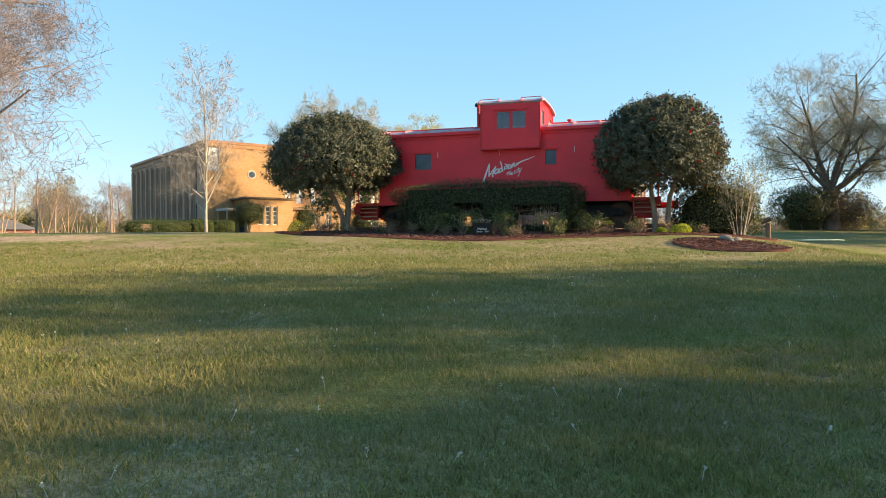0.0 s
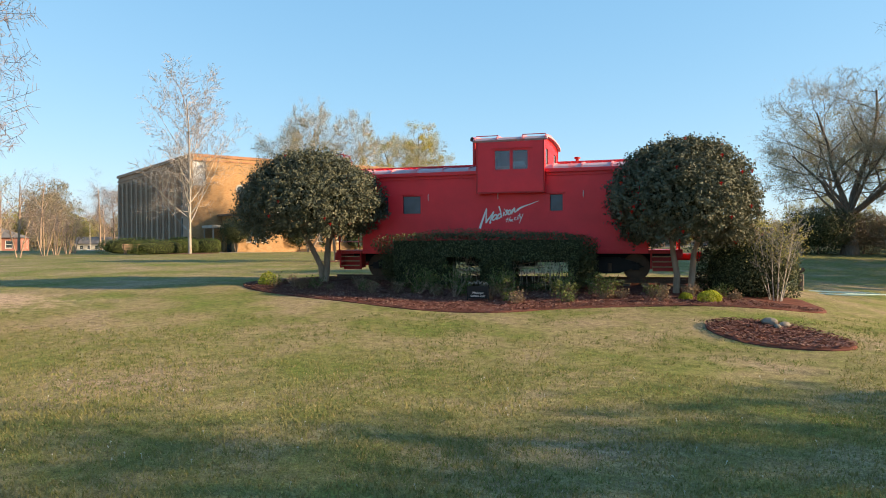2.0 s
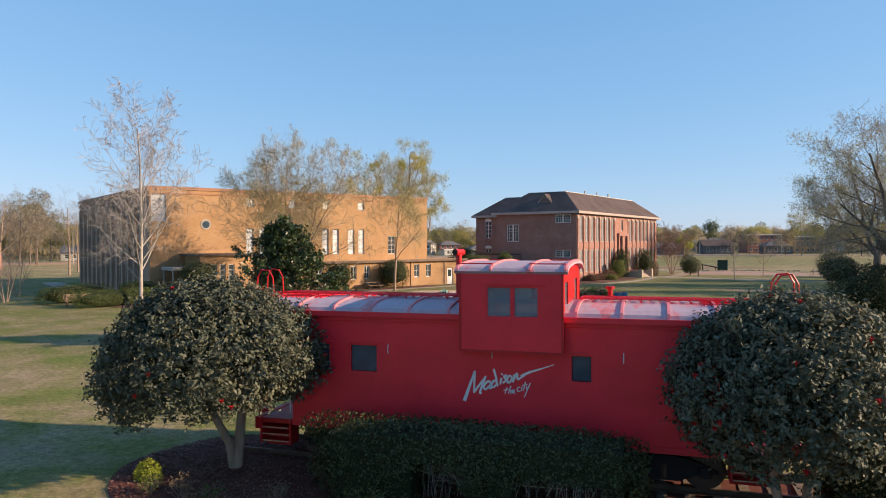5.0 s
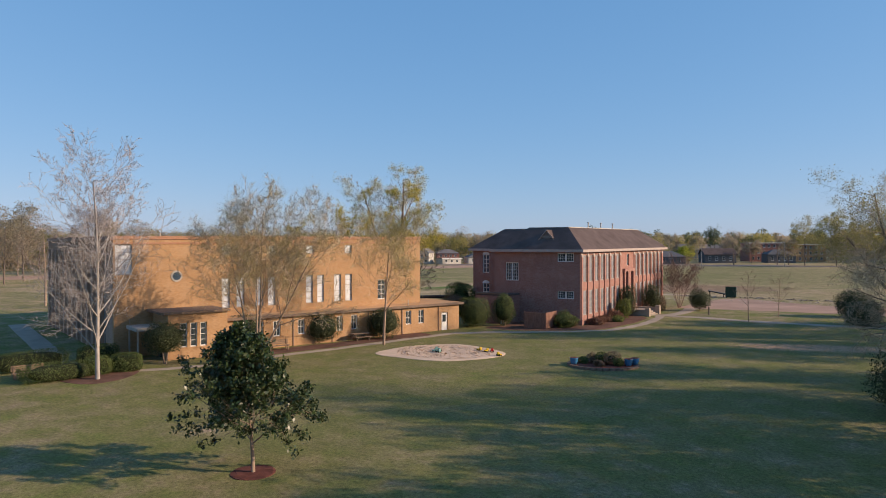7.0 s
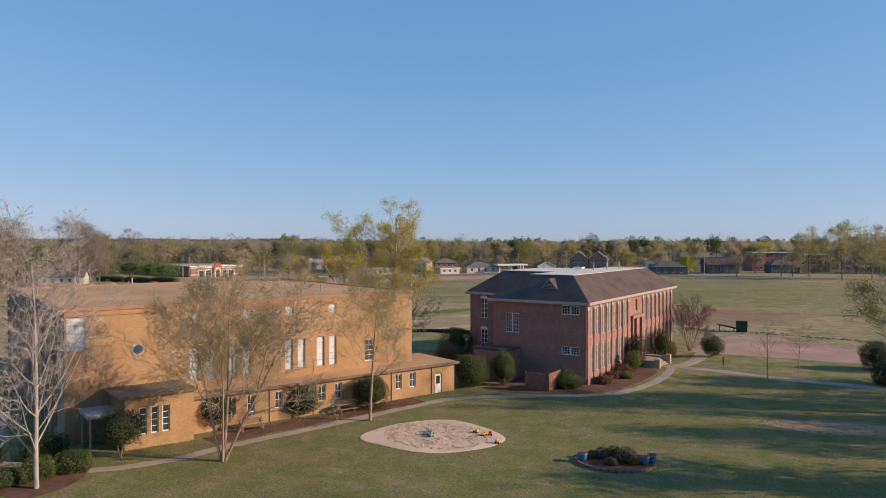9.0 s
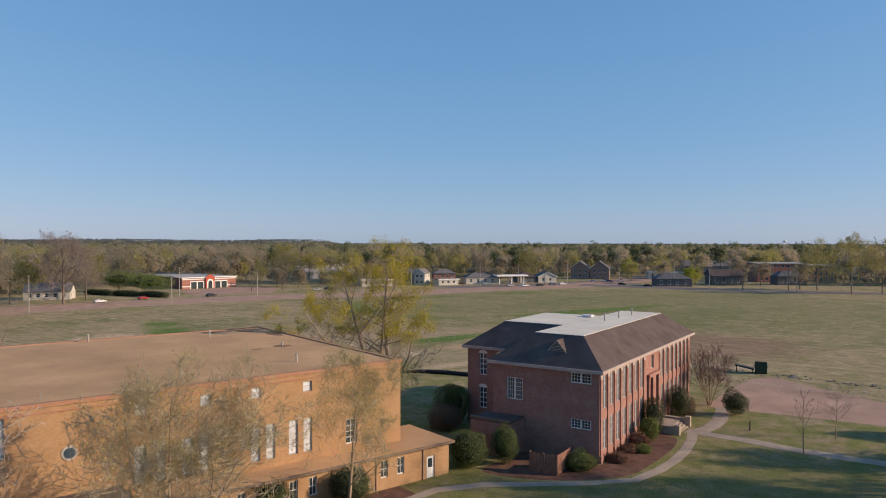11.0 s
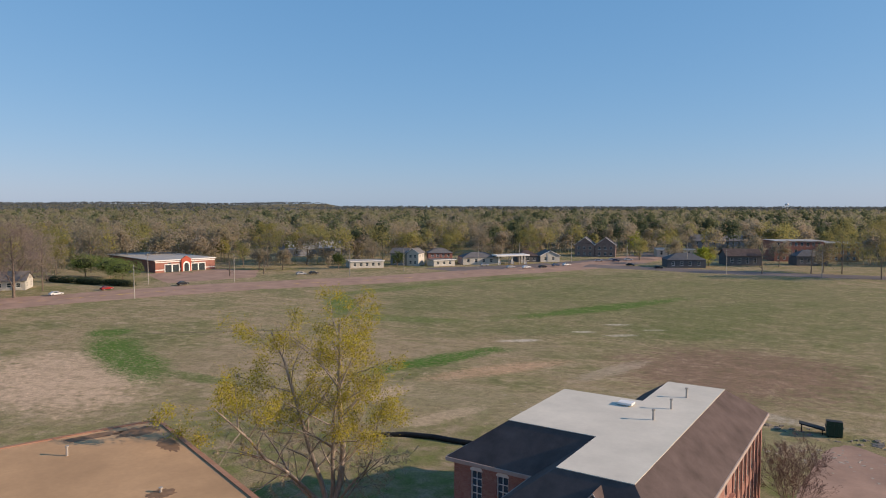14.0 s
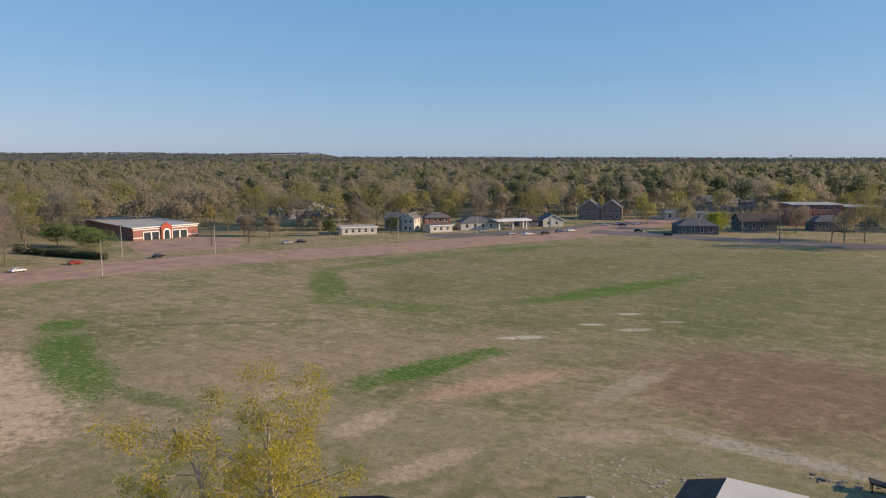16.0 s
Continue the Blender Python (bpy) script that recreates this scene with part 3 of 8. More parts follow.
# centre, radii, turn, colour and strength of the larger patches of earth and fresh grass
FIELD_PATCHES = (
    (-30, 72, 52, 36, 33, (0.165, 0.165, 0.060), 0.65),
    (-95, 295, 100, 95, 0, (0.17, 0.178, 0.065), 0.6),
    (-56, 195, 22, 24, 0, (0.27, 0.165, 0.112), 0.85),
    (-157, 122, 28, 14, -20, (0.62, 0.44, 0.29), 1.0),
    (-130, 165, 46, 16, 45, (0.40, 0.29, 0.18), 0.6),
    (-80, 150, 40, 9, 10, (0.34, 0.28, 0.16), 0.6),
    (-107.5, 176, 19, 4.5, 75, (0.055, 0.16, 0.012), 1.0),
    (-93, 172, 16, 3.8, 63, (0.58, 0.36, 0.22), 0.85),
    (-119, 150, 6, 2.6, 59, (0.58, 0.43, 0.29), 0.85),
    (-100, 146, 8, 2.6, 92, (0.56, 0.41, 0.27), 0.85),
    (-85, 139.5, 8, 2.4, 74, (0.56, 0.41, 0.27), 0.8),
    (-71, 160, 7, 4, 27, (0.50, 0.37, 0.25), 0.8),
    (-51, 165, 16, 2.4, -4, (0.48, 0.40, 0.30), 0.85),
    (-74.5, 183.6, 13, 3, 79, (0.46, 0.36, 0.26), 0.75),
    (-166, 141, 30, 6, -22, (0.075, 0.165, 0.02), 1.0),
    (-136, 136, 12, 2.6, 0, (0.12, 0.17, 0.04), 0.8),
    (-180, 226, 22, 6, 133, (0.105, 0.175, 0.03), 1.0),
    (-190, 267, 30, 6, 74, (0.15, 0.195, 0.05), 0.85),
    (-148, 212, 20, 5, 21, (0.15, 0.195, 0.05), 0.8),
    (-107, 262, 42, 5, 67, (0.09, 0.175, 0.025), 1.0),
    (-168, 327, 32, 5, 61, (0.14, 0.19, 0.045), 0.85),
    (-194, 155, 6, 5, 0, (0.075, 0.165, 0.02), 1.0),
    (-104, 202, 5, 1.6, 40, (0.66, 0.57, 0.45), 0.9),
    (-95.8, 221, 3, 1.0, 33, (0.66, 0.57, 0.45), 0.9),
    (-92.4, 236, 3.5, 1.2, 33, (0.66, 0.57, 0.45), 0.9),
    (-86, 221.5, 4, 1.3, 38, (0.66, 0.57, 0.45), 0.9),
    (-81.6, 233, 3, 1.0, 33, (0.66, 0.57, 0.45), 0.9),
    (-75, 260, 14, 40, -6, (0.15, 0.17, 0.055), 0.55),
    (-166, 176, 28, 0.9, 41, (0.15, 0.115, 0.08), 0.7),
    (-15.5, 90.6, 7.5, 2.2, 18, (0.46, 0.29, 0.19), 0.9),
    (-0.3, 5.4, 1.9, 1.3, 33, (0.23, 0.155, 0.105), 0.8),
    (-25.5, 12.5, 4.5, 2.2, 33, (0.50, 0.36, 0.26), 0.7),
)
ground = build_ground(ground_material())


def draped(name, outline, material, lift, label="", fine=0.7, thick=0.12):
    """A bed or path that follows the ground: an outline of plan points, filled and given an edge."""
    bm = bmesh.new()
    ring = []
    n = len(outline)
    for i in range(n):
        a, b = Vector(outline[i]), Vector(outline[(i + 1) % n])
        k = max(1, int((b - a).length / fine))
        ring += [a.lerp(b, j / k) for j in range(k)]
    vs = [bm.verts.new((p.x, p.y, 0)) for p in ring]
    face = bm.faces.new(vs)
    bmesh.ops.triangulate(bm, faces=[face])
    xs, ys = [p.x for p in ring], [p.y for p in ring]
    step = max(fine, (max(xs) - min(xs)) / 60, (max(ys) - min(ys)) / 60)
    for lo, hi, axis in ((min(xs), max(xs), (1, 0, 0)), (min(ys), max(ys), (0, 1, 0))):
        c = lo + step
        while c < hi:
            bmesh.ops.bisect_plane(bm, geom=bm.verts[:] + bm.edges[:] + bm.faces[:], plane_co=[c * a for a in axis], plane_no=axis)
            c += step
    for v in bm.verts:
        edge = v.is_boundary
        v.co.z = gz(v.co.x, v.co.y) + (lift * 0.4 if edge else lift) + 0.012 * math.sin(v.co.x * 3.1) * math.sin(v.co.y * 2.7)
    rim = [e for e in bm.edges if e.is_boundary]
    made = bmesh.ops.extrude_edge_only(bm, edges=rim)
    for v in made["geom"]:
        if isinstance(v, bmesh.types.BMVert):
            v.co.z -= thick
    bmesh.ops.recalc_face_normals(bm, faces=bm.faces)
    me = bpy.data.meshes.new(name)
    bm.to_mesh(me)
    bm.free()
    me.materials.append(material)
    return tagged(new(name, me), label, "", "", "structure")


def smooth_loop(pts, n=6):
    """A closed curve through plan points."""
    out, k = [], len(pts)
    for i in range(k):
        p0, p1, p2, p3 = (Vector(pts[(i + j - 1) % k]) for j in range(4))
        for s in range(n):
            t = s / n
            out.append(0.5 * ((2 * p1) + (p2 - p0) * t + (2 * p0 - 5 * p1 + 4 * p2 - p3) * t * t + (3 * p1 - p0 - 3 * p2 + p3) * t ** 3))
    return out


def ribbon(pts, width):
    """The outline of a path of one width along plan points."""
    pts = [Vector(p) for p in pts]
    left, right = [], []
    for i, p in enumerate(pts):
        d = (pts[min(i + 1, len(pts) - 1)] - pts[max(i - 1, 0)]).normalized()
        s = Vector((-d.y, d.x)) * width / 2
        left.append(p + s)
        right.append(p - s)
    return left + right[::-1]


# ---- walls with openings ----
def wall_shape(length, height, thick, holes, z0=0.0):
    """A wall along x from 0, its outer face at y = 0, with openings (x0, x1, z0, z1) right through."""
    s = Shape()
    s.joined = True
    xs = sorted({0.0, length, *[h[0] for h in holes], *[h[1] for h in holes]})
    zs = sorted({z0, height, *[h[2] for h in holes], *[h[3] for h in holes]})
    solid = {}
    for i in range(len(xs) - 1):
        for j in range(len(zs) - 1):
            x, z = (xs[i] + xs[i + 1]) / 2, (zs[j] + zs[j + 1]) / 2
            solid[i, j] = not any(h[0] < x < h[1] and h[2] < z < h[3] for h in holes)
    for (i, j), full in solid.items():
        if not full:
            continue
        a, b, lo, hi = xs[i], xs[i + 1], zs[j], zs[j + 1]
        s.poly((a, 0, lo), (b, 0, lo), (b, 0, hi), (a, 0, hi)).poly((a, thick, lo), (a, thick, hi), (b, thick, hi), (b, thick, lo))
        if not solid.get((i - 1, j)):
            s.poly((a, 0, lo), (a, 0, hi), (a, thick, hi), (a, thick, lo))
        if not solid.get((i + 1, j)):
            s.poly((b, 0, lo), (b, thick, lo), (b, thick, hi), (b, 0, hi))
        if not solid.get((i, j - 1)):
            s.poly((a, 0, lo), (a, thick, lo), (b, thick, lo), (b, 0, lo))
        if not solid.get((i, j + 1)):
            s.poly((a, 0, hi), (b, 0, hi), (b, thick, hi), (a, thick, hi))
    return s


def add_window(parent, m, w, h, nx, ny, frame_mat, glass_mat, bar=0.05, depth=0.12, name="window", sill=True, label=""):
    """A window in the plane y = 0 of the pose m, its lower left corner at the origin: frame, bars, sill and panes."""
    if parent.parent is not None:
        m, parent = parent.matrix_basis @ m, parent.parent
    edge = 0.08 if bar > 0.025 else 0.03
    iw, ih = (w - 2 * edge) / nx, (h - 2 * edge) / ny
    holes = [(edge + i * iw + (bar / 2 if i else 0), edge + (i + 1) * iw - (bar / 2 if i < nx - 1 else 0), edge + j * ih + (bar / 2 if j else 0), edge + (j + 1) * ih - (bar / 2 if j < ny - 1 else 0)) for i in range(nx) for j in range(ny)]
    win = part(name, wall_shape(w, h, depth, holes), frame_mat, parent, label, at=m)
    if sill:
        part("sill", Shape().box(-0.08, w + 0.08, -0.08, depth, -0.09, -0.003), frame_mat, win)
    for i in range(nx):
        for j in range(ny):
            x, z = edge + i * iw, edge + j * ih
            part("pane", Shape().box(x + bar / 2, x + iw - bar / 2, 0.055, 0.065, z + bar / 2, z + ih - bar / 2), glass_mat, win)
    return win


# ---- the caboose ----
def build_caboose():
    c = pose(-16.74, 23.85, 2.62, 0, 0, 16.6) @ pose(3.16, 1.42, 0)
    cab = thing("caboose", c, "bright red wooden railway caboose on display with lookout cupola", "caboose")
    red = M["red"]
    X0, X1, W = -5.11, 5.11, 1.42
    ZB, ZE = 0.88, 3.70
    holes = [(-4.66 + 5.11, -4.06 + 5.11, 2.28, 3.0), (-3.54 + 5.11, -2.80 + 5.11, 2.30, 3.0), (1.84 + 5.11, 2.33 + 5.11, 2.32, 2.95)]
    for sgn in (-1, 1):
        m = pose(X0, -W, 0) if sgn < 0 else pose(X1, W, 0, 0, 0, 180)
        part("side_wall", wall_shape(X1 - X0, ZE, 0.09, holes, ZB), red, cab, at=m)
        s = Shape()
        s.box(0, X1 - X0, -0.035, 0.0, ZB, ZB + 0.16).box(0, X1 - X0, -0.03, 0, ZE - 0.14, ZE)
        part("side_sill", s, red, cab, at=m, bevel=0.01)
        for x0, x1, z0, z1 in holes:
            w = add_window(cab, m @ pose(x0, 0.0, z0), x1 - x0, z1 - z0, 1, 1, red, M["glass_blue"], 0.02, 0.09, sill=False)
            part("drip_cap", Shape().box(x0 - 0.06, x1 + 0.06, -0.05, -0.002, z1 + 0.02, z1 + 0.06), red, cab, at=m)
        for x in (-2.52, 0.05, 3.0, 4.25):
            part("grab_hook", Shape().tube([(x + 5.11, -0.002, 3.02), (x + 5.11, -0.05, 2.98), (x + 5.11, -0.05, 2.84), (x + 5.11, -0.02, 2.80)], 0.012, 6), M["white"], cab, at=m)
    for sgn in (-1, 1):
        x = X1 if sgn > 0 else X0
        m = pose(x, -W + 0.09, 0, 0, 0, 90) if sgn > 0 else pose(x, W - 0.09, 0, 0, 0, -90)
        part("end_wall", wall_shape(2 * W - 0.18, ZE, 0.09, [(1.0, 1.66, ZB + 0.16, 2.95), (0.25, 0.7, 2.2, 2.85), (1.95, 2.4, 2.2, 2.85)], ZB), red, cab, at=m)
        d = part("end_door", Shape().box(1.0, 1.66, 0.03, 0.07, ZB + 0.16, 2.95).box(1.06, 1.6, 0.015, 0.03, ZB + 0.3, 1.8), M["red_deep"], cab, at=m)
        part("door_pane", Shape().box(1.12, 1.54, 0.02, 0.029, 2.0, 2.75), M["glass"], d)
        for x0 in (0.25, 1.95):
            add_window(cab, m @ pose(x0, 0, 2.2), 0.45, 0.65, 1, 1, red, M["glass_blue"], 0.04, 0.08, sill=False)
    part("floor", Shape().box(X0 + 0.1, X1 - 0.1, -W + 0.1, W - 0.1, ZB, ZB + 0.12), M["black_iron"], cab)

    def arch(half, z, rise, n=10, t=0.06):
        top = [(half * math.cos(math.pi * i / n), z + rise * math.sin(math.pi * i / n) ** 0.75) for i in range(n + 1)]
        return top + [(y * 0.97, q - t) for y, q in reversed(top)]

    roof = part("roof", Shape().prism(arch(W + 0.12, ZE + 0.06, 0.29), X0 - 0.95, X1 + 0.95), M["roof_red"], cab, "sun-faded red metal roof with raised ribs", smooth=False)
    for i in range(13):
        x = X0 - 0.8 + i * (X1 - X0 + 1.6) / 12
        if not (-0.8 < x < 1.9):
            part("rib", Shape().prism(arch(W + 0.125, ZE + 0.095, 0.30, t=0.065), x - 0.03, x + 0.03), M["rib_red"], roof)
    for sgn in (-1, 1):
        part("gutter", Shape().box(X0 - 0.95, X1 + 0.95, sgn * (W + 0.1), sgn * (W + 0.15), ZE - 0.02, ZE + 0.1), M["red"], roof)
    # running boards on the roof, each a grid of slats on brackets
    for a, b in ((X0 - 0.95, -0.85), (1.95, X1 + 0.95)):
        s = Shape()
        for k in range(6):
            y = -0.33 + k * 0.13
            s.box(a, b, y - 0.012, y + 0.012, ZE + 0.42, ZE + 0.455)
        x = a + 0.05
        while x < b:
            s.box(x - 0.012, x + 0.012, -0.36, 0.36, ZE + 0.39, ZE + 0.418)
            x += 0.22
        board = part("running_board", s, M["red"], roof, "red steel grating walkway")
        x = a + 0.3
        while x < b:
            for yb in (-0.3, 0.26):
                part("bracket", Shape().box(x - 0.02, x + 0.02, yb, yb + 0.04, ZE + 0.28, ZE + 0.389), M["red"], board)
            x += 1.1
    # cupola, wider than the body
    cu0, cu1, cw = -0.64, 1.71, W + 0.32
    zb, zt = 2.98, 4.80
    wins = [(0.62, 1.2, 3.77, 4.48), (1.24, 1.82, 3.77, 4.48)]
    cup = part("cupola", Shape().box(cu0 + 0.08, cu1 - 0.08, -cw + 0.08, cw - 0.08, zb + 0.02, zb + 0.1), red, cab)
    for sgn in (-1, 1):
        m = pose(cu0, -cw, 0) if sgn < 0 else pose(cu1, cw, 0, 0, 0, 180)
        part("cupola_side", wall_shape(cu1 - cu0, zt, 0.08, wins, zb), red, cup, at=m)
        part("corner_trim", Shape().box(-0.02, 0.03, -0.02, 0.0, zb, zt).box(cu1 - cu0 - 0.03, cu1 - cu0 + 0.02, -0.02, 0.0, zb, zt).box(0.03, cu1 - cu0 - 0.03, -0.02, 0, zb, zb + 0.05), M["red_deep"], cup, at=m)
        for x0, x1, z0, z1 in wins:
            g = Shape().box(x0 + 0.03, x1 - 0.03, 0.03, 0.04, z0 + 0.03, z1 - 0.03)
            part("cupola_pane", g, M["clear_glass"], cup, at=m)
            part("pane_frame", Shape().box(x0, x0 + 0.03, 0.01, 0.07, z0, z1).box(x1 - 0.03, x1, 0.01, 0.07, z0, z1).box(x0 + 0.03, x1 - 0.03, 0.01, 0.07, z0, z0 + 0.03).box(x0 + 0.03, x1 - 0.03, 0.01, 0.07, z1 - 0.03, z1), M["red"], cup, at=m)
        part("awning_rail", Shape().box(0.5, 1.95, -0.06, -0.002, 4.52, 4.56), M["red"], cup, at=m)
    curve = arch(cw + 0.06, zt + 0.02, 0.19, 12, 0.06)
    for sgn in (-1, 1):
        x = cu1 if sgn > 0 else cu0
        gable = [(y, z - 0.04) for y, z in arch(cw - 0.02, zt + 0.02, 0.17, 12)[:13]]
        m = pose(x, -cw + 0.08, 0, 0, 0, 90) if sgn > 0 else pose(x, cw - 0.08, 0, 0, 0, -90)
        ends = [(0.35, 0.95, 3.85, 4.55), (2 * cw - 0.16 - 0.95, 2 * cw - 0.16 - 0.35, 3.85, 4.55)]
        part("cupola_end", wall_shape(2 * cw - 0.16, zt, 0.08, ends, zb), M["red_deep"], cup, at=m)
        part("cupola_gable", Shape().prism(gable, x - (0.08 if sgn > 0 else 0), x + (0 if sgn > 0 else 0.08)), M["red_deep"], cup)
        for x0, x1, z0, z1 in ends:
            part("end_pane", Shape().box(x0, x1, 0.03, 0.045, z0, z1), M["clear_glass"], cup, at=m)
    croof = part("cupola_roof", Shape().prism(curve, cu0 - 0.12, cu1 + 0.12), M["roof_red"], cup, "sun-faded pinkish red curved roof")
    for x in (cu0 - 0.06, cu0 + 0.72, cu0 + 1.62, cu1 + 0.06):
        part("rib", Shape().prism(arch(cw + 0.065, zt + 0.06, 0.19, 12, 0.065), x - 0.028, x + 0.028), M["rib_red"], cup)
    for y in (-cw + 0.1, cw - 0.1):
        for a, b in ((cu0 - 0.05, cu0 + 0.75), (cu1 - 0.75, cu1 + 0.05)):
            part("roof_rail", Shape().tube([(a, y, zt + 0.06), (a, y, zt + 0.19), (b, y, zt + 0.19), (b, y, zt + 0.06)], 0.015, 6), M["red_deep"], cup)
    # smoke pipe beside the cupola and a short vent
    part("smoke_pipe", Shape().tube([(cu0 - 0.66, 0.6, ZE + 0.2), (cu0 - 0.66, 0.6, 5.17)], 0.08, 12), M["red_deep"], cab, "red smoke pipe", smooth=False)
    part("pipe_cap", Shape().tube([(cu0 - 0.72, 0.44, 5.21), (cu0 - 0.60, 0.76, 5.21)], 0.09, 12), M["red_deep"], cab)
    part("pipe_mouth", Shape().tube([(cu0 - 0.724, 0.43, 5.21), (cu0 - 0.721, 0.437, 5.21)], 0.085, 12), M["black_iron"], cab, "sooty black pipe mouth")
    for y in (0.5, 0.68):
        part("pipe_brace", Shape().tube([(cu0 - 0.62, y, 4.62), (cu0 + 0.02, y, 4.55)], 0.014, 6), M["red_deep"], cab)
    part("roof_vent", Shape().tube([(2.6, 0.5, ZE + 0.2), (2.6, 0.5, ZE + 0.62)], 0.06, 10).tube([(2.6, 0.5, ZE + 0.62), (2.6, 0.5, ZE + 0.68)], 0.11, 10), M["red_deep"], cab)
    # end platforms, steps and railings
    for sgn in (-1, 1):
        e = X1 if sgn > 0 else X0
        x0, x1 = sorted((e, e + sgn * 1.0))
        plat = part("platform", Shape().box(x0, x1, -W + 0.06, W - 0.06, ZB, ZB + 0.12), M["red_deep"], cab)
        part("end_beam", Shape().box(*sorted((e + sgn * 0.94, e + sgn * 1.08)), -W, W, ZB - 0.16, ZB + 0.14), M["red_deep"], plat)
        for ys in (-1, 1):
            st = Shape()
            ya, yb = sorted((ys * (W - 0.42), ys * W))
            for k in range(3):
                st.box(x0 + 0.12, x1 - 0.12, ya, yb, ZB - 0.12 - 0.17 * k, ZB - 0.085 - 0.17 * k)
            stairs = part("steps", st, M["red_deep"], plat, "red open platform steps")
            for k in range(3):
                part("riser", Shape().box(x0 + 0.13, x1 - 0.13, *sorted((ys * (W - 0.40 + 0.09 * k), ys * (W - 0.42 + 0.09 * k))), ZB - 0.253 - 0.17 * k, ZB - 0.122 - 0.17 * k), M["red_deep"], stairs)
                part("step_edge", Shape().box(x0 + 0.13, x1 - 0.13, *sorted((ys * (W + 0.002), ys * (W + 0.012))), ZB - 0.118 - 0.17 * k, ZB - 0.09 - 0.17 * k), M["nosing"], stairs, "tan worn step edge")
            for xa in (x0 + 0.06, x1 - 0.115):
                part("step_side", Shape().box(xa, xa + 0.055, ya, yb, ZB - 0.52, ZB + 0.1), M["red_deep"], stairs)
            part("corner_post", Shape().tube([(e + sgn * 0.98, ys * (W - 0.08), ZB + 0.1), (e + sgn * 0.98, ys * (W - 0.08), ZE + 0.05)], 0.03, 8), M["red_deep"], plat)
            part("grab_rail", Shape().tube([(e + sgn * 0.05, ys * (W + 0.04), ZB + 0.3), (e + sgn * 0.05, ys * (W + 0.07), ZB + 1.2)], 0.016, 6), M["white"], plat)
        for zr in (0.45, 0.75, 1.05):
            part("end_rail", Shape().tube([(e + sgn * 1.0, -W + 0.1, ZB + zr), (e + sgn * 1.0, W - 0.1, ZB + zr)], 0.018, 6), M["red_deep"], plat)
        part("brake_stand", Shape().tube([(e + sgn * 1.0, 0.5, ZB + 0.1), (e + sgn * 1.0, 0.5, ZB + 1.5)], 0.02, 6), M["red_deep"], plat)
        part("coupler", Shape().box(*sorted((e + sgn * 0.9, e + sgn * 1.55)), -0.12, 0.12, ZB - 0.25, ZB - 0.02).box(*sorted((e + sgn * 1.5, e + sgn * 1.75)), -0.16, 0.18, ZB - 0.28, ZB + 0.03), M["red_deep"], cab, "red-painted knuckle coupler", bevel=0.03)
    # ladder tops curving over the roof ends, and a square of grating under them
    for sgn in (-1, 1):
        for y in (-0.52, 0.0):
            a, b = sgn * 6.15, sgn * 6.66
            part("ladder_rail", Shape().tube([(a, y, ZE + 0.4), (a + sgn * 0.03, y, ZE + 0.85), (a + sgn * 0.14, y, ZE + 1.03), (b - sgn * 0.14, y, ZE + 1.05), (b - sgn * 0.02, y, ZE + 0.85), (b, y, ZE + 0.1), (b, y, ZB + 0.5)], 0.02, 6), M["red_deep"], cab)
        for k in range(9):
            z = ZB + 0.7 + k * 0.33
            part("ladder_rung", Shape().tube([(sgn * 6.66, -0.52, z), (sgn * 6.66, 0.0, z)], 0.015, 6), M["red_deep"], cab)
        s = Shape()
        for k in range(9):
            y = -0.6 + k * 0.15
            s.box(*sorted((sgn * 6.68, sgn * 4.7)), y - 0.012, y + 0.012, ZE + 0.362, ZE + 0.388)
        for k in range(15):
            x = sgn * (4.72 + k * 0.14)
            s.box(x - 0.012, x + 0.012, -0.62, 0.62, ZE + 0.33, ZE + 0.36)
        part("roof_grating", s, M["red"], roof, "red steel grating at the roof end")
    # trucks
    part("centre_sill", Shape().box(X0 - 0.9, X1 + 0.9, -0.22, 0.22, 0.55, ZB), M["black_iron"], cab)
    part("tool_box", Shape().box(-1.2, 1.3, -1.2, -0.55, 0.42, ZB), M["black_iron"], cab, bevel=0.02)
    for tx in (-3.85, 3.85):
        truck = part("truck", Shape().box(tx - 0.25, tx + 0.25, -1.05, 1.05, 0.42, 0.72), M["black_iron"], cab, "black cast iron wheel truck")
        for ys in (-1, 1):
            part("side_frame", Shape().prism([(tx - 1.15, 0.42), (tx - 0.75, 0.62), (tx - 0.3, 0.74), (tx + 0.3, 0.74), (tx + 0.75, 0.62), (tx + 1.15, 0.42), (tx + 0.7, 0.36), (tx + 0.3, 0.2), (tx - 0.3, 0.2), (tx - 0.7, 0.36)], ys * 0.92, ys * 1.06, "y"), M["black_iron"], truck)
            for wx in (-0.85, 0.85):
                part("wheel", Shape().tube([(tx + wx, ys * 0.70, 0.42), (tx + wx, ys * 0.74, 0.42), (tx + wx, ys * 0.741, 0.42), (tx + wx, ys * 0.84, 0.42)], [0.46, 0.46, 0.42, 0.42], 24), M["steel"], truck)
                part("journal_box", Shape().box(tx + wx - 0.12, tx + wx + 0.12, ys * 1.0, ys * 1.14, 0.32, 0.56), M["black_iron"], truck, bevel=0.02)
            part("spring", Shape().tube([(tx, ys * 0.99, 0.26), (tx, ys * 0.99, 0.55)], 0.1, 10), M["steel"], truck)
        for wx in (-0.85, 0.85):
            part("axle", Shape().tube([(tx + wx, -1.02, 0.42), (tx + wx, 1.02, 0.42)], 0.07, 10), M["steel"], truck)
    build_lettering(cab, W)
    return cab


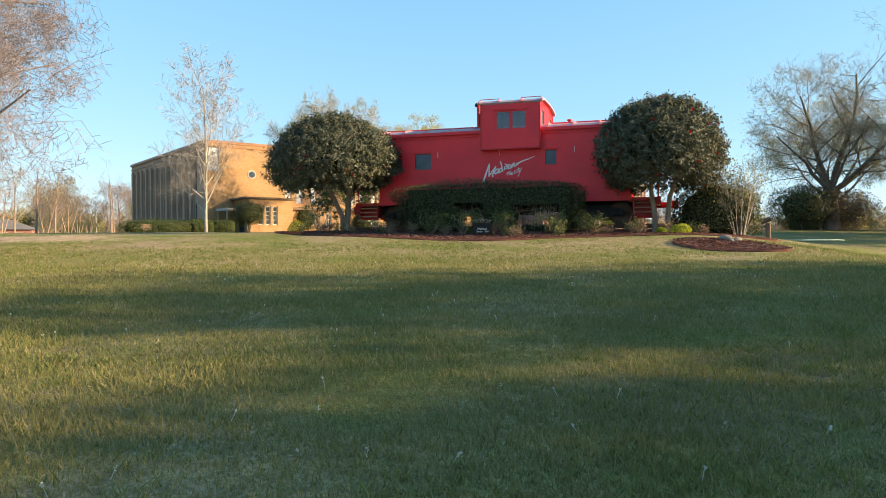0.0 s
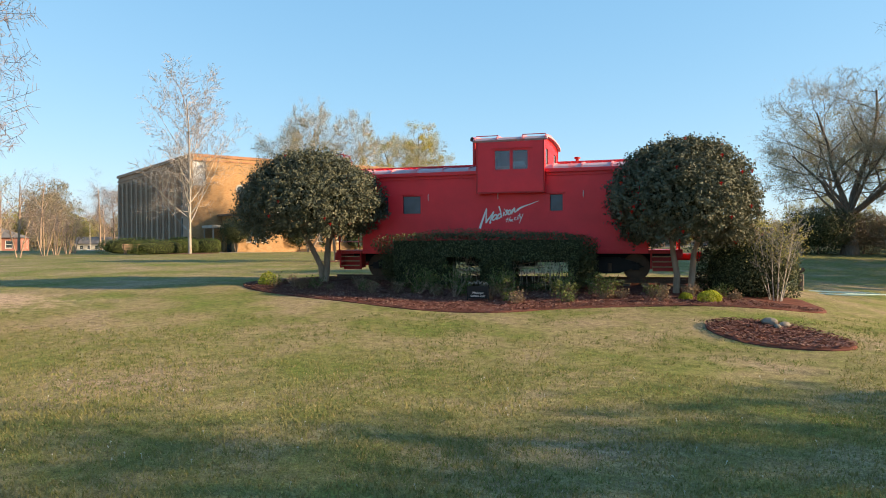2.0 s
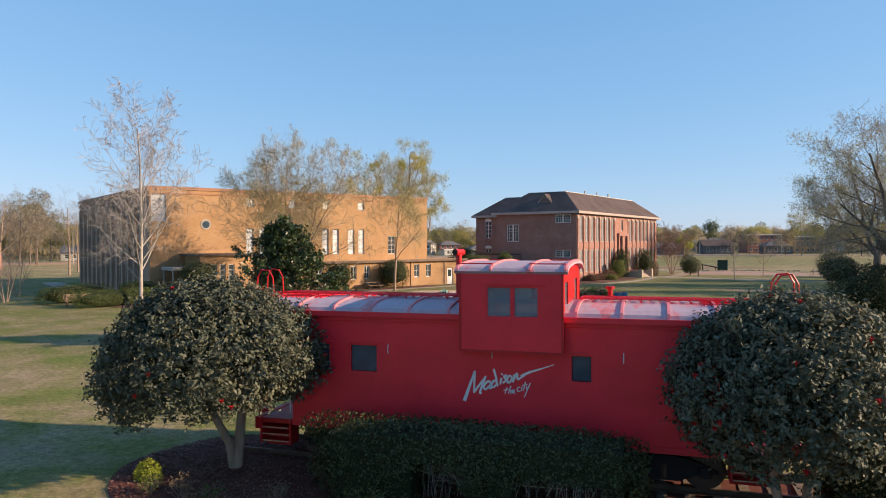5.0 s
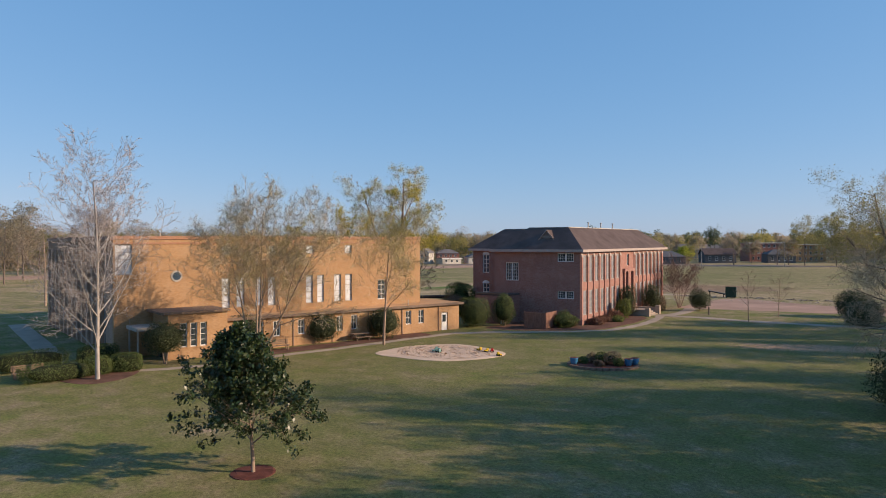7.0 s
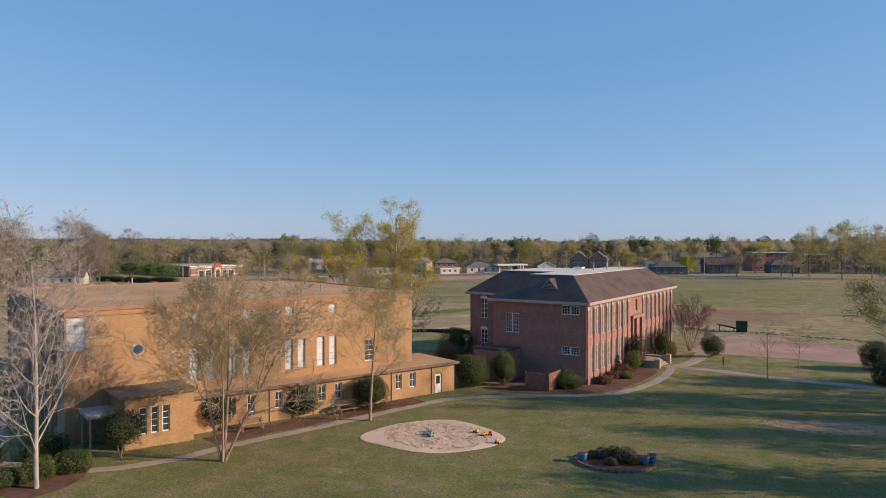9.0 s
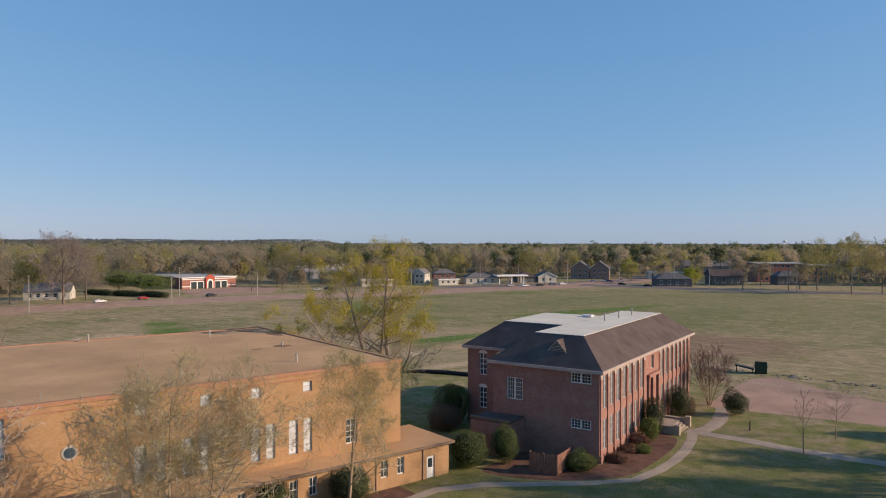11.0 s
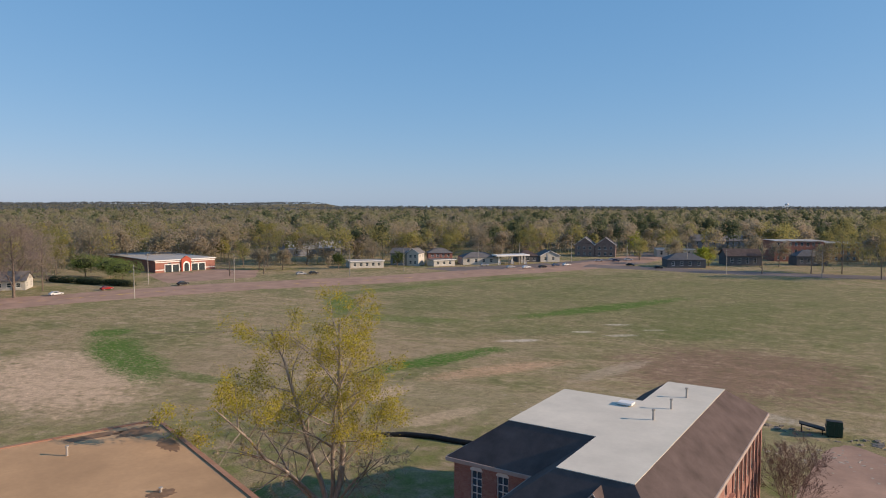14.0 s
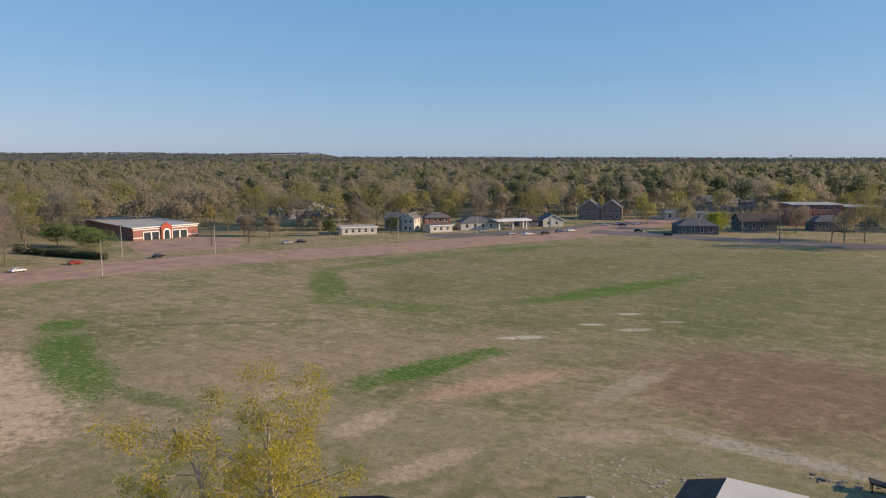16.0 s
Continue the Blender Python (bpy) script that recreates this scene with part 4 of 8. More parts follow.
def build_lettering(cab, W):
    """The white brush script on the side: slanted strokes of varying width, a long flourish and a smaller line below."""
    def stroke(s, pts, w0, w1):
        pts = [Vector((-0.67 + 0.00586 * (a - 80.4), 1.75 + 0.00593 * (638 - b) + 0.0001 * (a - 80))) for a, b in pts]
        fine = []
        for i in range(len(pts) - 1):
            p0, p1, p2, p3 = pts[max(i - 1, 0)], pts[i], pts[i + 1], pts[min(i + 2, len(pts) - 1)]
            for k in range(4 if len(pts) > 2 else 2):
                t = k / (4 if len(pts) > 2 else 2)
                fine.append(0.5 * (2 * p1 + (p2 - p0) * t + (2 * p0 - 5 * p1 + 4 * p2 - p3) * t * t + (3 * p1 - p0 - 3 * p2 + p3) * t ** 3))
        fine.append(pts[-1])
        left, right = [], []
        for i, p in enumerate(fine):
            d = (fine[min(i + 1, len(fine) - 1)] - fine[max(i - 1, 0)]).normalized()
            n = Vector((-d.y, d.x)) * (w0 + (w1 - w0) * i / (len(fine) - 1)) / 2
            left.append(p + n)
            right.append(p - n)
        for i in range(len(fine) - 1):
            s.prism([tuple(left[i]), tuple(left[i + 1]), tuple(right[i + 1]), tuple(right[i])], -W - 0.008, -W - 0.002, "y")
    big = {"m": (((88, 636), (132, 516)), ((131, 518), (128, 604)), ((128, 600), (177, 536)), ((175, 538), (152, 600), (160, 600))),
           "a": (((198, 560), (184, 556), (168, 576), (174, 588), (190, 574), (199, 560)), ((198, 560), (191, 582), (203, 578))),
           "d": (((222, 556), (210, 552), (200, 568), (208, 578), (220, 564)), ((208, 506), (218, 540), (224, 574))),
           "i": (((240, 540), (234, 566)), ((243, 523), (240, 528))),
           "s": (((262, 530), (250, 534), (257, 549), (244, 560)),),
           "o": (((276, 530), (264, 538), (264, 556), (275, 554), (281, 538), (274, 530)),),
           "n": (((292, 526), (285, 556)), ((287, 546), (302, 520), (304, 544), (322, 532)))}
    small = {"t": (((262, 576), (253, 602)), ((248, 588), (268, 584))), "h": (((277, 570), (266, 602)), ((268, 595), (278, 586), (276, 601))), "e": (((284, 594), (292, 589), (286, 585), (282, 595), (295, 598)),),
             "c": (((314, 573), (303, 578), (304, 590), (315, 587)),), "i": (((322, 572), (319, 588)),), "t2": (((335, 552), (327, 587)), ((322, 567), (343, 561))), "y": (((340, 568), (339, 582), (351, 566)), ((354, 556), (330, 612)))}
    for strokes, w in [(v, 0.055) for v in big.values()] + [(v, 0.026) for v in small.values()]:
        s = Shape()
        for k, pts in enumerate(strokes):
            stroke(s, pts, w * (1.5 if w > 0.05 and k == 0 and pts[0][0] == 88 else 1.0), w * 0.75)
        part("letter", s, M["white"], cab, "white painted script letter")
    s = Shape()
    stroke(s, ((318, 533), (345, 517), (400, 499), (446, 483)), 0.075, 0.015)
    part("flourish", s, M["white"], cab, "white painted tapering flourish")


# ---- the buff brick hall ----
def build_hall():
    b = thing("brick_hall", pose(-66.1, 51.6, 2.75, 0, 0, 71.1), "two-storey buff brick school hall with a flat tan roof", "building")
    L, D, H, T = 33.0, 31.7, 10.75, 0.4
    pairs = [(9.6, 9.6 + 0.82), (11.05, 11.05 + 0.82), (13.0, 13.8), (14.3, 15.1), (18.45, 19.25), (19.75, 20.55), (21.75, 22.6), (23.1, 23.92)]
    holes = [(a, c, 3.95, 6.85) for a, c in pairs]
    holes += [(x, x + 0.85, 9.05, 9.95) for x in (9.65, 14.4, 18.5, 23.05)]
    holes += [(0.12, 1.55, 7.4, 10.1), (27.2, 28.3, 3.9, 6.1)]
    part("front_wall", wall_shape(L, H, T, holes), M["tan_brick"], b, "buff orange brick wall with tall windows")
    for x0, x1, z0, z1 in holes:
        if x0 == 27.2:
            add_window(b, pose(x0, 0.12, z0), x1 - x0, z1 - z0, 2, 4, M["white"], M["glass"], 0.04)
        else:
            w = part("blind_window", Shape().box(x0 + 0.03, x1 - 0.03, 0.20, 0.24, z0 + 0.03, z1 - 0.03), M["stone"], b, "tall window boarded with white panels")
            n = max(2, int((z1 - z0) / 0.55))
            for k in range(n):
                za, zb = z0 + 0.05 + (z1 - z0 - 0.1) * k / n, z0 + 0.05 + (z1 - z0 - 0.1) * (k + 1) / n
                part("panel", Shape().box(x0 + 0.055, x1 - 0.055, 0.165, 0.198, za + 0.022, zb - 0.022), M["panel"], w)
            part("window_frame", Shape().box(x0, x0 + 0.05, 0.06, 0.155, z0, z1).box(x1 - 0.05, x1, 0.06, 0.155, z0, z1).box(x0 + 0.05, x1 - 0.05, 0.06, 0.155, z1 - 0.05, z1).box(x0 + 0.05, x1 - 0.05, 0.06, 0.155, z0, z0 + 0.05), M["stone"], w)
    part("end_wall", wall_shape(D - 2 * T, H, T, [(1.2 + k * 2.35, 2.5 + k * 2.35, 0.9, 9.2) for k in range(12)]), M["brown_brick"], b, at=pose(0, D - T, 0, 0, 0, -90))
    for k in range(12):
        y = D - T - (1.2 + k * 2.35) - 1.3
        add_window(b, pose(0.18, y + 1.3, 0.9, 0, 0, -90), 1.3, 3.2, 2, 3, M["stone"], M["glass"], 0.05)
        part("spandrel", Shape().box(0.16, 0.24, y, y + 1.3, 4.12, 5.3), M["brown_brick"], b)
        add_window(b, pose(0.18, y + 1.3, 5.32, 0, 0, -90), 1.3, 3.88, 2, 4, M["stone"], M["glass"], 0.05)
        part("pier", Shape().box(-0.28, -0.002, y + 1.5, y + 2.15, 0.3, 9.5), M["brown_brick"], b)
    part("back_end_wall", wall_shape(D - 2 * T, H, T, []), M["tan_brick"], b, at=pose(L, T, 0, 0, 0, 90))
    part("back_wall", wall_shape(L, H, T, []), M["brown_brick"], b, at=pose(L, D, 0, 0, 0, 180))
    part("roof", Shape().box(T, L - T, T, D - T, H - 0.3, H - 0.02), M["tar_roof"], b, "flat tan gravel roof")
    s = Shape()
    s.box(-0.1, L + 0.1, -0.12, 0.32, H, H + 0.09)
    s.box(-0.1, 0.3, 0.32, D - 0.3, H, H + 0.09).box(L - 0.3, L + 0.1, 0.32, D - 0.3, H, H + 0.07).box(-0.1, L + 0.1, D - 0.3, D + 0.1, H, H + 0.07)
    part("coping", s, M["rust_brick"], b)
    part("cornice_band", Shape().box(-0.06, L + 0.06, -0.075, -0.003, H - 0.62, H - 0.48).box(-0.06, L + 0.06, -0.10, -0.003, H - 0.2, H - 0.003), M["rust_brick"], b)
    part("cornice_band", Shape().box(-0.14, -0.003, 0.0, D, H - 0.9, H - 0.7).box(-0.24, -0.003, 0.0, D, H - 0.3, H - 0.003), M["brown_brick"], b)
    part("round_window", Shape().tube([(5.4, -0.05, 7.18), (5.4, 0.06, 7.18)], 0.52, 28), M["stone"], b, "round grey louvre vent")
    part("round_pane", Shape().tube([(5.4, -0.09, 7.18), (5.4, -0.052, 7.18)], 0.36, 24), M["glass_blue"], b)
    for x, y, h in ((24.7, 26.6, 0.75), (25.0, 5.1, 0.7), (12.7, 30.3, 0.8), (14, 3.2, 0.7), (28.3, 15.1, 0.3)):
        part("roof_pipe", Shape().tube([(x, y, H - 0.05), (x, y, H - 0.05 + h)], 0.09, 10).tube([(x, y, H - 0.05 + h), (x, y, H + 0.03 + h)], 0.14, 10), M["stone"], b)
    # ragged darker patches: at the far corner, round the drain and along the edge
    for cx, cy, rx, ry, seed in ((30.6, 29.3, 2.0, 1.5, 1), (27.2, 30.3, 2.6, 0.8, 2), (28.3, 14.9, 1.1, 0.8, 3), (25.2, 14.4, 0.7, 0.4, 4), (31.6, 24.5, 0.8, 2.2, 5)):
        rr = random.Random(seed)
        ring = []
        for k in range(40):
            a, f = 2 * math.pi * k / 40, rr.uniform(0.7, 1.05)
            ring.append((min(cx + rx * f * math.cos(a), L - T - 0.02), min(cy + ry * f * math.sin(a), D - T - 0.02)))
        part("dark_roof_patch", Shape().prism(ring, H - 0.0195, H - 0.012, "z"), M["roof_patch"], b, "ragged darker patch on the roof")
    # entrance block and the low wing along the front
    bx0, bx1, by, bh = 3.3, 8.5, -4.3, 4.1
    ent = part("entrance_block", wall_shape(bx1 - bx0, bh, 0.3, [(1.05 + k * 0.86, 1.63 + k * 0.86, 1.2, 3.3) for k in range(3)]), M["tan_brick"], b, at=pose(bx0, by, 0))
    for k in range(3):
        add_window(ent, pose(1.05 + k * 0.86, 0.1, 1.2), 0.58, 2.1, 1, 4, M["white"], M["glass"], 0.04)
    part("block_side", wall_shape(-by - 0.004, bh, 0.3, []), M["tan_brick"], b, at=pose(bx1 + 0.004, by + 0.004, 0, 0, 0, 90))
    part("block_side", wall_shape(-by - 0.3, bh, 0.3, [(1.0, 2.8, 0.05, 2.5)]), M["tan_brick"], b, at=pose(bx0, 0, 0, 0, 0, -90))
    part("entrance_door", Shape().box(bx0 + 0.16, bx0 + 0.22, -2.8, -1.0, 0.05, 2.5), M["glass"], b, "dark double door in shade")
    part("block_roof", Shape().box(bx0 - 0.55, bx1 + 0.2, by - 0.25, -0.003, bh + 0.003, bh + 0.2), M["brown_edge"], b)
    part("canopy", Shape().box(0.9, bx0 - 0.01, -3.6, -0.5, 2.75, 3.05), M["stone"], b, "flat entrance canopy", bevel=0.02)
    for y in (-3.4, -0.7):
        part("canopy_post", Shape().box(1.05, 1.17, y - 0.06, y + 0.06, 0, 2.74), M["stone"], b)
    wx0, wx1, wy, wh = 8.7, 36.6, -2.7, 3.05
    wins = [(3.2 + k * 4.3 + q, 3.94 + k * 4.3 + q, 1.2, 2.72) for k in range(5) for q in (0, 1.72)]
    wing = part("low_wing", wall_shape(wx1 - wx0, wh, 0.3, wins + [(25.35, 26.25, 0.0, 2.2)]), M["tan_brick"], b, "single-storey buff brick wing", at=pose(wx0, wy, 0))
    for x0, x1, z0, z1 in wins:
        add_window(wing, pose(x0, 0.1, z0), x1 - x0, z1 - z0, 2, 2, M["white"], M["glass"], 0.045)
    d = part("wing_door", Shape().box(25.35, 26.25, 0.1, 0.16, 0.0, 2.2), M["white"], wing, "white half-glazed door")
    part("door_pane", Shape().box(25.55, 26.05, 0.085, 0.098, 1.15, 1.95), M["glass"], d)
    for x in (2.6, 7.0, 11.3, 15.6, 19.9, 24.9):
        part("downpipe", Shape().tube([(x, -0.06, 0.05), (x, -0.06, wh - 0.02)], 0.05, 8), M["brown_brick"], wing)
    part("wing_end", wall_shape(6.5, wh, 0.3, []), M["tan_brick"], b, at=pose(wx1, wy + 0.3, 0, 0, 0, 90))
    part("wing_roof", Shape().box(wx0 - 0.1, L - 0.003, wy - 0.35, -0.003, wh + 0.003, wh + 0.22).box(L, wx1 + 0.4, wy - 0.35, 4.2, wh + 0.003, wh + 0.22), M["tar_roof"], b, "low flat tan gravel roof")
    part("roof_edge", Shape().box(wx0 - 0.1, wx1 + 0.42, wy - 0.40, wy - 0.352, wh, wh + 0.26), M["brown_edge"], b)
    part("roof_pipe", Shape().tube([(30.2, -1.6, wh + 0.2), (30.2, -1.6, wh + 0.75)], 0.06, 8), M["stone"], b)
    return b


# ---- the red brick school ----
def build_school():
    b = thing("red_brick_school", pose(0, 0, 2.75), "two-storey dark red brick school with hipped shingle roof", "building")
    x0, x1, y0, y1, H, T = -52.6, -40.9, 95.6, 130.2, 9.15, 0.4
    red = M["red_brick"]
    fh = [(52.6 - 51.0, 52.6 - 49.2, 5.35, 7.65), (52.6 - 43.9, 52.6 - 41.75, 7.8, 8.85), (52.6 - 43.9, 52.6 - 41.75, 3.3, 4.25)]
    part("front_wall", wall_shape(x1 - x0 - 0.004, H, T, fh), red, b, at=pose(x0, y0, 0))
    for a, c, z0, z1 in fh:
        if z1 - z0 > 2:
            for k in range(2):
                add_window(b, pose(x0 + a + k * (c - a) / 2, y0 + 0.1, z0), (c - a) / 2 - 0.03, z1 - z0, 3, 5, M["white"], M["glass"], 0.03)
        else:
            for k in range(2):
                add_window(b, pose(x0 + a + k * (c - a) / 2, y0 + 0.1, z0), (c - a) / 2 - 0.03, z1 - z0, 3, 3, M["white"], M["glass"], 0.03)
    # long side: piers with tall windows between them, and the recessed entrance
    side = y1 - y0
    bays = [(0.7 + k * 1.95, 0.7 + k * 1.95 + 1.25) for k in range(7)] + [(20.4 + k * 1.95, 20.4 + k * 1.95 + 1.25) for k in range(7)]
    holes = [(a, c, lo, hi) for a, c in bays for lo, hi in ((1.3, 4.3), (5.3, 8.6))]
    holes += [(15.6, 16.7, 0.9, 5.9), (17.8, 18.9, 0.9, 5.9), (16.85, 17.75, 6.9, 8.5)]
    wall = part("side_wall", wall_shape(side - 0.008, H, T, holes), red, b, at=pose(x1, y0 + 0.004, 0, 0, 0, 90))
    for a, c in bays:
        for lo, hi in ((1.3, 4.3), (5.3, 8.6)):
            add_window(wall, pose(a, 0.06, lo), c - a, hi - lo, 2, 4, M["stone"], M["pale_pane"], 0.035, 0.1, sill=False)
        part("spandrel", Shape().box(a, c, -0.03, -0.002, 4.4, 5.2), red, wall)
    for k in range(8):
        for base in (0.0, 19.7):
            y = base + k * 1.95
            if 0 <= y < side - 0.3:
                p = part("pier", Shape().box(y + 0.12, y + 0.58, -0.11, -0.002, 0.9, 8.35).box(y + 0.02, y + 0.68, -0.2, -0.003, 0, 0.897), red, wall)
                part("pier_cap", Shape().prism([(-0.15, 8.352), (-0.002, 8.352), (-0.002, 8.8), (-0.06, 8.75)], y + 0.09, y + 0.61, "x"), M["fascia"], p)
    for a, c in ((15.6, 16.7), (17.8, 18.9)):
        part("entrance_door", Shape().box(a, c, 0.28, 0.34, 0.9, 5.9), M["door_brown"], wall, "tall dark reddish doorway")
    add_window(wall, pose(16.85, 0.15, 6.9), 0.9, 1.6, 2, 3, M["white"], M["glass"], 0.04)
    part("door_surround", Shape().box(15.2, 15.598, -0.28, -0.002, 0, 6.1).box(16.702, 17.798, -0.28, -0.002, 0, 6.1).box(18.902, 19.3, -0.28, -0.002, 0, 6.1).box(15.1, 19.4, -0.36, -0.002, 6.102, 6.5), red, wall)
    part("back_end_wall", wall_shape(x1 - x0, H, T, []), red, b, at=pose(x1, y1, 0, 0, 0, 180))
    part("inner_wall", wall_shape(side - 2 * T, H, T, []), red, b, at=pose(x0, y1 - T, 0, 0, 0, -90))
    # wing behind
    wx0, wy0, wy1 = -60.4, 103.3, 121.5
    wh = [(1.6, 2.65, 5.85, 8.45), (4.0, 5.05, 5.85, 8.45), (1.6, 2.65, 1.9, 4.4), (4.0, 5.05, 1.9, 4.4)]
    w = part("wing_wall", wall_shape(x0 - wx0, H, T, wh), red, b, at=pose(wx0, wy0, 0))
    for a, c, z0, z1 in wh:
        add_window(w, pose(a, 0.1, z0), c - a, z1 - z0, 2, 4, M["white"], M["glass_blue"], 0.07)
        mid, half = (a + c) / 2, (c - a) / 2 + 0.06
        arc = [(mid + half * math.cos(q), z1 + 0.004 + 0.38 * math.sin(q)) for q in np.linspace(0, math.pi, 13)]
        part("arched_head", Shape().prism(arc, -0.04, -0.003, "y"), M["white"], w, "white arched window head")
    part("wing_side", wall_shape(wy1 - wy0 - 2 * T, H, T, []), red, b, at=pose(wx0, wy1 - T, 0, 0, 0, -90))
    part("wing_back", wall_shape(x0 - wx0, H, T, []), red, b, at=pose(x0, wy1, 0, 0, 0, 180))
    # roof: hipped slopes up to a flat white deck
    ez, dz, o = H + 0.12, 12.05, 0.5
    X0, X1, Y0, Y1 = x0 - o, x1 + o, y0 - o, y1 + o
    a0, a1, c0, c1 = -49.3, -43.8, 98.75, 126.6
    W0, V0, V1, wd, v0, v1 = wx0 - o, wy0 - o, wy1 + o, -57.0, 106.4, 118.2
    deck = Shape()
    deck.poly((a0, c0, dz), (a1, c0, dz), (a1, c1, dz), (a0, c1, dz), (a0, v1, dz), (wd, v1, dz), (wd, v0, dz), (a0, v0, dz))
    hip = Shape()
    hip.joined = True
    hip.poly((X0, Y0, ez), (X1, Y0, ez), (a1, c0, dz), (a0, c0, dz))
    hip.poly((X1, Y0, ez), (X1, Y1, ez), (a1, c1, dz), (a1, c0, dz))
    hip.poly((X1, Y1, ez), (X0, Y1, ez), (a0, c1, dz), (a1, c1, dz))
    hip.poly((X0, V0, ez), (X0, Y0, ez), (a0, c0, dz), (a0, v0, dz))
    hip.poly((X0, Y1, ez), (X0, V1, ez), (a0, v1, dz), (a0, c1, dz))
    hip.poly((W0, V0, ez), (X0, V0, ez), (a0, v0, dz), (wd, v0, dz))
    hip.poly((W0, V1, ez), (W0, V0, ez), (wd, v0, dz), (wd, v1, dz))
    hip.poly((X0, V1, ez), (W0, V1, ez), (wd, v1, dz), (a0, v1, dz))
    roof = part("roof", hip, M["shingle"], b, "brown shingle hipped roof")
    top = part("roof_deck", deck, M["deck_white"], b, "flat white membrane roof deck")
    md = top.modifiers.new("thick", "SOLIDIFY")
    md.thickness, md.offset = 0.05, 1
    md = roof.modifiers.new("thick", "SOLIDIFY")
    md.thickness, md.offset = 0.1, -1
    e = Shape()
    e.box(X0, X1 + 0.06, Y0 - 0.06, Y0 + 0.02, ez - 0.3, ez + 0.02).box(X1 - 0.02, X1 + 0.06, Y0 + 0.02, Y1, ez - 0.3, ez + 0.02).box(W0, X0, V0 - 0.06, V0 + 0.02, ez - 0.3, ez + 0.02).box(W0 - 0.06, W0, V0, V1, ez - 0.3, ez + 0.02).box(X0 - 0.06, X0, Y0, V0 - 0.06, ez - 0.3, ez + 0.02).box(X0, X1, Y1, Y1 + 0.06, ez - 0.3, ez + 0.02)
    part("fascia", e, M["fascia"], b, "weathered pinkish eaves board")
    so = Shape()
    so.box(X0, X1, Y0 + 0.021, y0 - 0.002, ez - 0.28, ez - 0.2).box(x1 + 0.002, X1 - 0.021, y0, Y1, ez - 0.28, ez - 0.2).box(W0, X0, V0 + 0.021, wy0 - 0.002, ez - 0.28, ez - 0.2)
    part("soffit", so, M["stone"], b)
    # gablet with a louvre on the front slope
    gx = -45.9
    g = Shape()
    g.poly((gx - 1.0, 96.9, 10.5), (gx + 1.0, 96.9, 10.5), (gx, 96.9, 11.62))
    g.poly((gx - 1.16, 96.75, 10.42), (gx, 96.75, 11.74), (gx, 98.5, 11.74), (gx - 1.16, 97.05, 10.42))
    g.poly((gx, 96.75, 11.74), (gx + 1.16, 96.75, 10.42), (gx + 1.16, 97.05, 10.42), (gx, 98.5, 11.74))
    gab = part("gablet", g, M["shingle"], b)
    for k in range(6):
        z = 10.56 + k * 0.155
        hw = 0.92 * (11.6 - z) / 1.1
        part("louvre", Shape().box(gx - hw, gx + hw, 96.83, 96.89, z, z + 0.05), M["stone"], gab)
    for o in (-1, 1):
        part("rake_board", Shape().prism([(gx + o * 1.16, 10.40), (gx + o * 1.05, 10.40), (gx, 11.60), (gx, 11.735)], 96.72, 96.745, "y"), M["fascia"], gab)
    for x, y in ((-46.8, 113.0), (-46.4, 117.0), (-46.2, 121.5)):
        part("roof_pipe", Shape().tube([(x, y, dz), (x, y, dz + 0.85)], 0.09, 10).tube([(x, y, dz + 0.85), (x, y, dz + 0.98)], 0.15, 10), M["stone"], b)
    part("roof_hatch", Shape().box(-50.8, -49.5, 115.6, 116.6, dz + 0.14, dz + 0.34), M["white"], b)
    # lean-to block at the front corner
    k = part("lean_to", wall_shape(4.4, 3.6, 0.3, [(3.4, 4.15, 0.0, 2.25)]), M["red_brick"], b, at=pose(-53.4, 92.2, 0))
    kd = part("side_door", Shape().box(3.4, 4.15, 0.12, 0.17, 0.0, 2.25), M["white"], k, "white half-glazed side door")
    for q in range(2):
        for z in (1.1, 1.45, 1.8):
            part("door_pane", Shape().box(3.5 + q * 0.29, 3.76 + q * 0.29, 0.105, 0.118, z, z + 0.3), M["glass"], kd)
    part("parapet", Shape().box(-0.08, 4.48, -0.08, 0.3, 3.755, 3.95), M["brown_edge"], k)
    part("lean_to_side", wall_shape(3.4, 3.6, 0.3, []), M["red_brick"], b, at=pose(-48.996, 92.204, 0, 0, 0, 90))
    part("lean_to_side", wall_shape(3.1, 3.6, 0.3, []), M["red_brick"], b, at=pose(-53.4, 95.6, 0, 0, 0, -90))
    part("lean_to_roof", Shape().box(-53.4, -49.0, 92.2, 95.5, 3.603, 3.75), M["shingle"], b)
    # entrance steps
    for i in range(4):
        part("entrance_step", Shape().box(-40.5, -38.2 + 0.3 * (3 - i), 111.0, 114.9, 0.0 + i * 0.2, 0.2 + i * 0.2 - 0.003), M["concrete"], b)
    for y in (110.6, 115.3):
        part("cheek_wall", Shape().box(-40.5, -37.2, y - 0.25, y + 0.25, 0, 1.0).box(-37.7, -37.1, y - 0.32, y + 0.32, 0, 1.25), M["concrete"], b)
    return b


# ---- plants ----
def random_dirs(rng, n):
    d = rng.normal(size=(n, 3))
    return d / np.linalg.norm(d, axis=1, keepdims=True)


